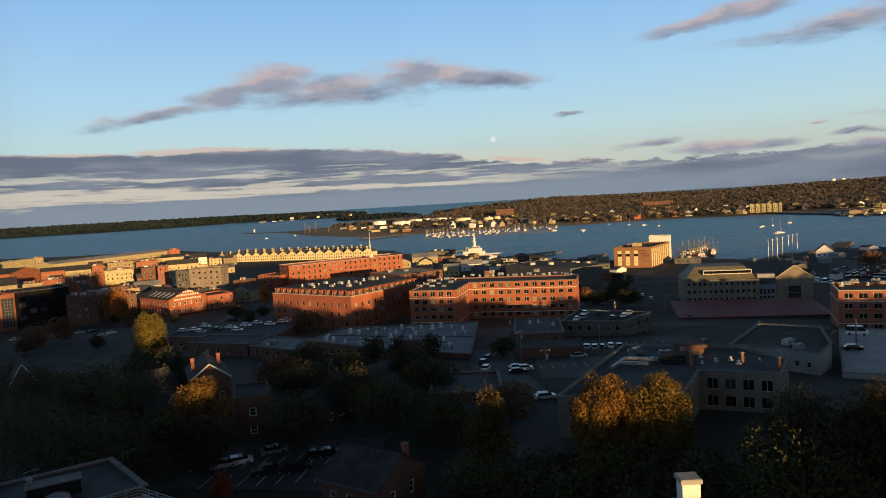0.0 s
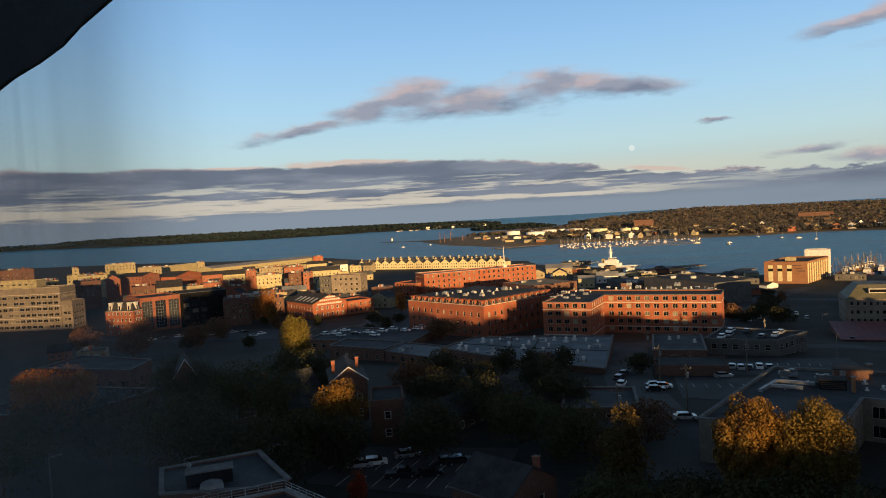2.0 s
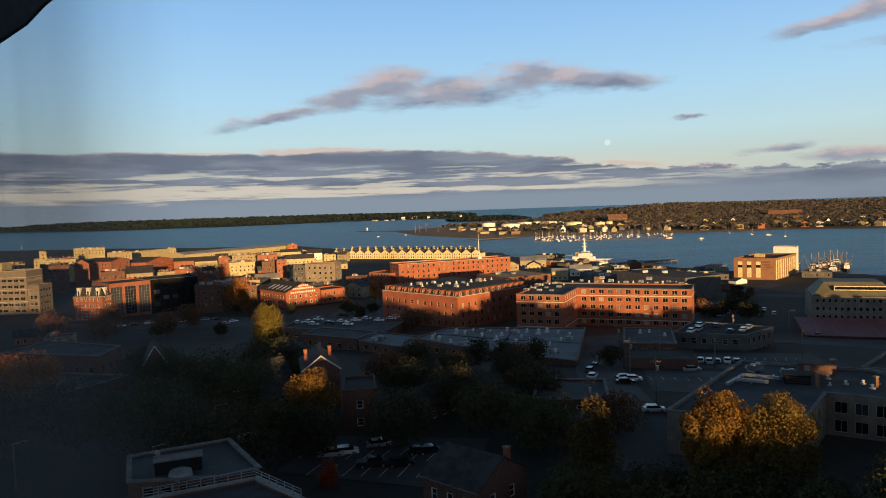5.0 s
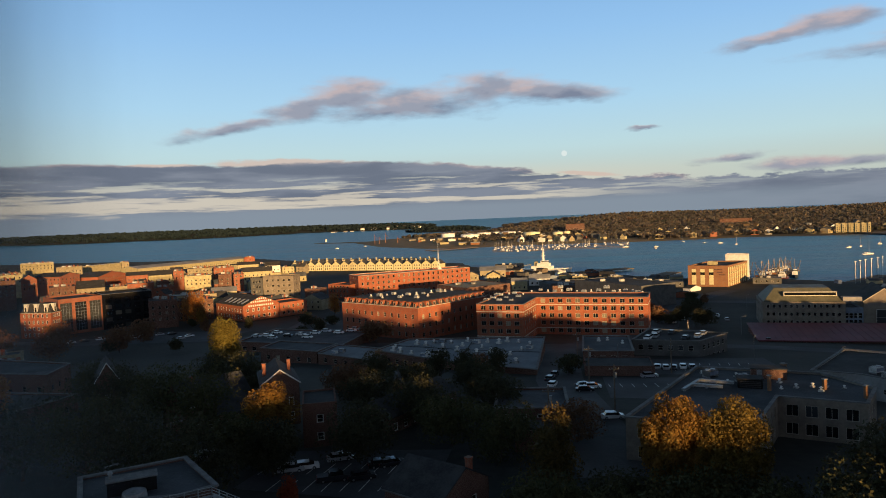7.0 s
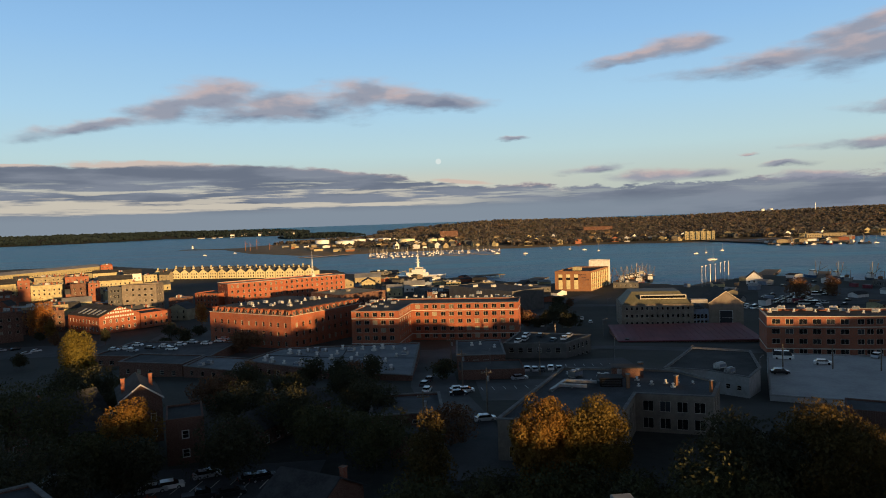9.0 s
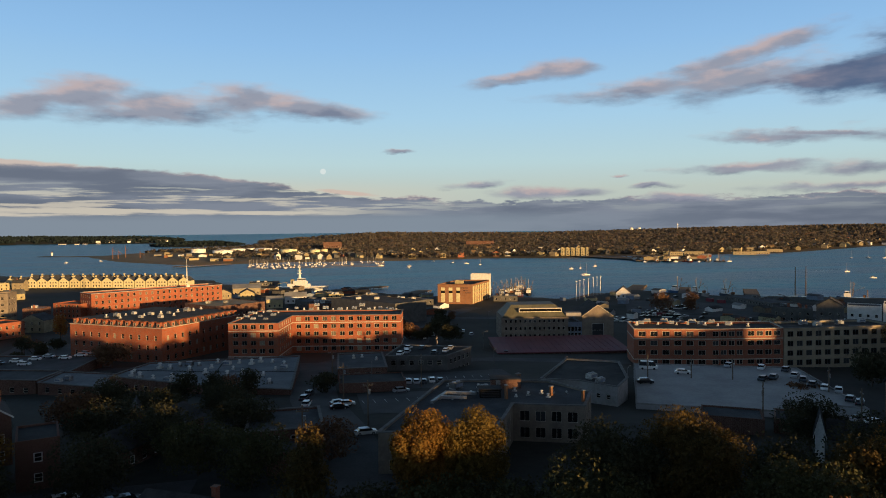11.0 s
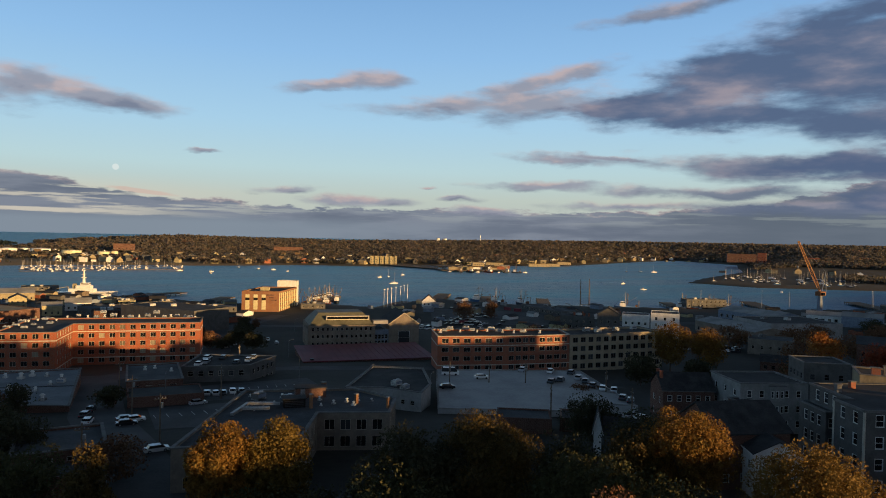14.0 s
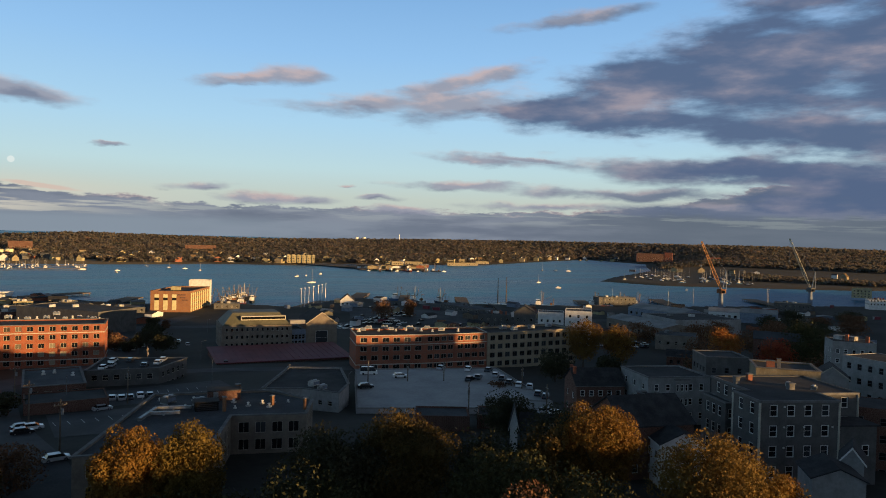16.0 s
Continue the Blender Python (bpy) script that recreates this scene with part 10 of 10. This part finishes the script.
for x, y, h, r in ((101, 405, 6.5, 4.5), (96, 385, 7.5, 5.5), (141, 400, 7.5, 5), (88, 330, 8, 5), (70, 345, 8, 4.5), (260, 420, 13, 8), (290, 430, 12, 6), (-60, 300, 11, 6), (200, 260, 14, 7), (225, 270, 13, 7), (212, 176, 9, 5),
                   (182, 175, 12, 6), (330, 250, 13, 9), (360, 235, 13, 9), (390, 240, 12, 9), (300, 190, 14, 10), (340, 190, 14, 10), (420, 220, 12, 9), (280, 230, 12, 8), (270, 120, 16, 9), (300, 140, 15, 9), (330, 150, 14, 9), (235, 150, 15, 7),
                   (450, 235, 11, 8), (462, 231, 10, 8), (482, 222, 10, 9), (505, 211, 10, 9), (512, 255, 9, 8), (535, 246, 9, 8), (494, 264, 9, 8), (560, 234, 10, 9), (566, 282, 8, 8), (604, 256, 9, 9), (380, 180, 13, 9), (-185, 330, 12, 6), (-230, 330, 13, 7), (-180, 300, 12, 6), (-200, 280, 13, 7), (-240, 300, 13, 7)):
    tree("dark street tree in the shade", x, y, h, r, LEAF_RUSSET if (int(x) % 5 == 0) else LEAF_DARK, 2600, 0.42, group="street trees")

rng_s = random.Random(31)
SPOT_AZ = ((-20, 2, 290, 420), (9, 15, 330, 470), (-34, -14, 330, 430), (38, 60, 200, 430), (-8, 10, 185, 215))
taken = [(o.location.x, o.location.y, max(o.dimensions.x, o.dimensions.y)) for o in scene.objects if o.parent is None]
walls = [o for o in scene.objects if o.name.split(".")[0] == "wall" and o.parent]
bpy.context.view_layer.update()
BOXES = []
for o in walls:
    q = [o.matrix_world @ Vector(c) for c in o.bound_box]
    BOXES.append((min(p.x for p in q) - 2, max(p.x for p in q) + 2, min(p.y for p in q) - 2, max(p.y for p in q) + 2))
made = 0
while made < 36:
    a0, a1, r0, r1 = SPOT_AZ[made % len(SPOT_AZ)]
    az, r = radians(rng_s.uniform(a0, a1)), rng_s.uniform(r0, r1)
    x, y = r * math.sin(az), r * math.cos(az)
    if any(a < x < b and c < y < d for a, b, c, d in BOXES):
        continue
    made += 1
    tree("small dark street tree beside a yard" if made % 4 else "small russet street tree beside a yard", x, y, rng_s.uniform(4.5, 9.5), rng_s.uniform(2.2, 4.2), LEAF_RUSSET if made % 4 == 0 else LEAF_DARK, 1800, 0.3, group="yard trees")

# ---- streets, poles and small things ----
def street(name, label, pts, width, lift=0.12):
    """A road laid on the slope, a hand above the ground."""
    s = Shape()
    left, right = [], []
    n = 0
    for (x0, y0), (x1, y1) in zip(pts, pts[1:]):
        d = Vector((x1 - x0, y1 - y0))
        k = max(1, int(d.length / 6))
        q = Vector((-d.y, d.x)).normalized() * width / 2
        for i in range(k + 1):
            p = Vector((x0, y0)) + d * (i / k)
            left.append((p.x + q.x, p.y + q.y, town_z(p.x + q.x, p.y + q.y) + lift))
            right.append((p.x - q.x, p.y - q.y, town_z(p.x - q.x, p.y - q.y) + lift))
    m = len(left)
    s.add(left + right, [(i, i + m, i + m + 1, i + 1) for i in range(m - 1)])
    return single(name, s, ASPHALT, label, "road", kind="structure")


street("road_1", "worn asphalt street running down the slope", [(16, 110), (14, 150), (12, 190), (16, 260), (70, 330), (95, 430), (150, 495)], 13)
street("road_2", "asphalt cross street in front of the brick blocks", [(-270, 345), (-120, 330), (-80, 300), (10, 270), (85, 262), (135, 240)], 12, 0.16)
street("road_3", "asphalt waterfront street", [(-300, 470), (-140, 500), (-40, 470), (90, 440), (200, 420), (330, 380), (470, 330)], 14, 0.2)
def yard(name, label, poly, lift):
    """Paving laid on the slope as a fine sheet."""
    (x0, y0), (x1, y1), (x2, y2), (x3, y3) = poly
    n, s = 8, Shape()
    v = []
    for i in range(n + 1):
        for j in range(n + 1):
            p, q = i / n, j / n
            x = (x0 * (1 - p) + x1 * p) * (1 - q) + (x3 * (1 - p) + x2 * p) * q
            y = (y0 * (1 - p) + y1 * p) * (1 - q) + (y3 * (1 - p) + y2 * p) * q
            v.append((x, y, town_z(x, y) + lift))
    s.add(v, [(i * (n + 1) + j, (i + 1) * (n + 1) + j, (i + 1) * (n + 1) + j + 1, i * (n + 1) + j + 1) for i in range(n) for j in range(n)])
    return single(name, s, ASPHALT, label, "pavement", kind="structure")


yard("pavement_1", "worn asphalt car park behind the brick houses", [(-46, 106), (-14, 100), (-12, 124), (-42, 124)], 0.1)
yard("pavement_2", "asphalt yard with marked bays beside the brick garage", [(22, 164), (46, 160), (52, 192), (24, 194)], 0.1)
yard("pavement_3", "asphalt car park in front of the drab offices", [(40, 198), (76, 196), (80, 232), (40, 228)], 0.1)
yard("pavement_4", "asphalt car park below the glazed offices", [(-240, 330), (-150, 325), (-140, 362), (-215, 372)], 0.1)
yard("pavement_5", "asphalt car park beside the brick blocks", [(-120, 325), (-92, 325), (-84, 395), (-124, 395)], 0.1)
yard("pavement_6", "asphalt boatyard by the harbour", [(240, 430), (340, 372), (372, 430), (280, 505)], 0.1)
PALE_LINE = [((24 + 3 * i, 178, 24 + 3 * i, 183)) for i in range(9)] + [(46 + 2.8 * i, 204, 47 + 2.8 * i, 209) for i in range(10)] + [(-44 + 2.8 * i, 112, -43 + 2.8 * i, 117) for i in range(9)]
PALE_LINE += [(-40 + 3.0 * i, 104.6, -39.2 + 3.0 * i, 109.4) for i in range(8)] + [(44 + 2.9 * i, 214, 45 + 2.9 * i, 219) for i in range(10)] + [(-112 + 3.0 * i, 342, -111 + 3 * i, 347) for i in range(7)]
for x0, y0, x1, y1 in PALE_LINE:
    d = Vector((y0 - y1, x1 - x0)).normalized() * 0.08
    q = [(x0 - d.x, y0 - d.y), (x0 + d.x, y0 + d.y), (x1 + d.x, y1 + d.y), (x1 - d.x, y1 - d.y)]
    single("parking_line", Shape().add([(a, b, town_z(a, b) + 0.16) for a, b in q], [(0, 3, 2, 1)]), LINE, "worn white parking line", "marking", "parking lines", "structure")


def utility_pole(x, y, h=11.0, turn=0.0):
    ob = thing("utility_pole", "wooden utility pole with a crossarm", "pole", x, y, town_z(x, y), turn, "utility poles")
    part("pole", Shape().tube((0, 0, 0), (0, 0, h), 0.2, 0.13, 8), TIMBER, ob)
    part("crossarm", Shape().box(-1.2, -0.08, h - 1.2, 1.2, 0.08, h - 1.0), TIMBER, ob)
    for k in (-1.0, -0.4, 0.4, 1.0):
        part("insulator", Shape().tube((k, 0, h - 1.0), (k, 0, h - 0.75), 0.06, sides=6), METAL, ob)
    part("transformer", Shape().tube((0.35, 0, h - 3.0), (0.35, 0, h - 1.9), 0.3, sides=10), METAL, ob, "grey transformer can")
    return ob


up = utility_pole(19.5, 186, 10)
for x, y, a in ((21, 150, 10), (20, 224, 0), (44, 200, 80), (64, 262, 60), (6, 130, 0), (104, 128, 60), (120, 118, 60), (-95, 225, 50), (142, 150, 30), (160, 140, 20), (107, 180, 60), (118, 175, 60), (128, 170, 60)):
    copy_thing(up, pose(x, y, town_z(x, y), 0, 0, a))


def street_lamp(x, y, h, turn):
    ob = thing("street_lamp", "grey street lamp with a flat head on an arm", "street lamp", x, y, town_z(x, y), turn, "street lamps")
    part("pole", Shape().tube((0, 0, 0), (0, 0, h), 0.12, 0.08, 8), COPING, ob)
    part("arm", Shape().tube((0, 0, h - 0.1), (1.6, 0, h + 0.3), 0.05), METAL, ob)
    part("head", Shape().slab(1.2, -0.2, h + 0.22, 2.2, 0.2, h + 0.42, 0.06), COPING, ob)
    return ob


sl = street_lamp(-61, 96, 7.5, 0)
for x, y, a in ((-52, 118, 20), (-40, 128, 30), (-62, 118, 0), (88, 196, 40), (96, 172, 40), (-85, 96, 10), (30, 205, 80), (75, 225, 60), (95, 300, 0), (130, 400, 0), (160, 440, 0), (-150, 350, 0), (-190, 320, 0)):
    copy_thing(sl, pose(x, y, town_z(x, y), 0, 0, a))

# ---- flat roof and terrace below the window ----
building("flat_roofed_annex", "low annex with a bluish flat roof and plant", [(-57.0, 84.0), (-51.6, 75.6), (-40.7, 78.0), (-37.2, 81.3), (-46.2, 91.5)], 19.8, 30.0, BRICK_DARK, ROOF_GREY, {1: win(4, 3, 1.4, 1.7, 1.2, 3.3), 0: win(3, 3, 1.4, 1.7, 1.2, 3.3)}, pane=PANE_DARK, parapet=0.2, cap=COPING)
ph = thing("roof_housing", "dark plant housing with a pale dome on the annex roof", "plant housing", -47.5, 80.5, 29.82, 30)
part("casing", Shape().slab(-3.0, -1.0, 0, 2.6, 1.2, 1.7, 0.1), DARK_CLAD, ph)
part("lid", Shape().slab(-3.15, -1.15, 1.7, 2.75, 1.35, 1.85, 0.05), COPING, ph)
part("dome", Shape().tube((0, -2.6, 0), (0, -2.6, 0.8), 1.5, 1.35, 14).tube((0, -2.6, 0.8), (0, -2.6, 1.15), 1.35, 0.5, 14), METAL, ph, "low grey dome")
part("flue", Shape().tube((-2.6, 0.4, 1.7), (-2.6, 0.4, 2.4), 0.22).tube((-2.6, 0.4, 2.4), (-2.6, 0.4, 2.8), 0.36, 0.15), METAL, ph)
TERR = [(-46, 69.6), (-40, 57), (-22, 57), (-27.5, 71), (-35.5, 76.5)]
terr = building("terrace_block", "flat-roofed block with a pale terrace", TERR, 19.8, 30.6, BRICK_DARK, ROOF_GREY, {3: win(4, 3, 1.4, 1.7, 1.2, 3.3)}, pane=PANE_DARK, parapet=0.3, cap=CONCRETE)
rail = thing("railing", "white metal railing round the terrace", "railing", 0, 0, 30.8)
ring = inset(TERR, 0.3)
for i in (3, 4):
    a0, b0 = Vector(ring[i]), Vector(ring[(i + 1) % 5])
    k = int((b0 - a0).length / 1.5)
    for j in range(k + 1):
        p = a0 + (b0 - a0) * (j / k)
        part("post", Shape().box(p.x - 0.05, p.y - 0.05, 0, p.x + 0.05, p.y + 0.05, 1.15), METAL, rail)
    for z in (0.45, 0.8, 1.12):
        part("rail", Shape().tube((a0.x, a0.y, z), (b0.x, b0.y, z), 0.035), METAL, rail)
stack = thing("white_chimney", "square white rendered chimney stack", "chimney", 19.4, 56.8, 19.8)
part("shaft", Shape().box(-0.75, -0.75, 0, 0.75, 0.75, 17.6), WHITE, stack)
part("cap", Shape().slab(-0.9, -0.9, 17.6, 0.9, 0.9, 18.0, 0.08), CONCRETE, stack)
ant = thing("roof_antenna", "tall white lattice antenna on the warehouse roof", "antenna", -58, 553, 19.4)
part("mast", Shape().tube((-0.9, 0, 0), (0, 0, 17), 0.18, 0.1, 5).tube((0.9, 0, 0), (0, 0, 17), 0.18, 0.1, 5).tube((0, 0.9, 0), (0, 0, 17), 0.18, 0.1, 5).tube((0, 0, 16), (0, 0, 22), 0.12, 0.06, 5), WHITE, ant)
part("brace", Shape().box(-0.75, -0.1, 3, 0.75, 0.1, 3.3).box(-0.6, -0.1, 6.5, 0.6, 0.1, 6.8).box(-0.45, -0.1, 10, 0.45, 0.1, 10.3), WHITE, ant)
part("dish", Shape().tube((1.0, -1.4, 1.6), (1.0, -0.9, 1.6), 1.4, 0.5, 12), WHITE, ant)
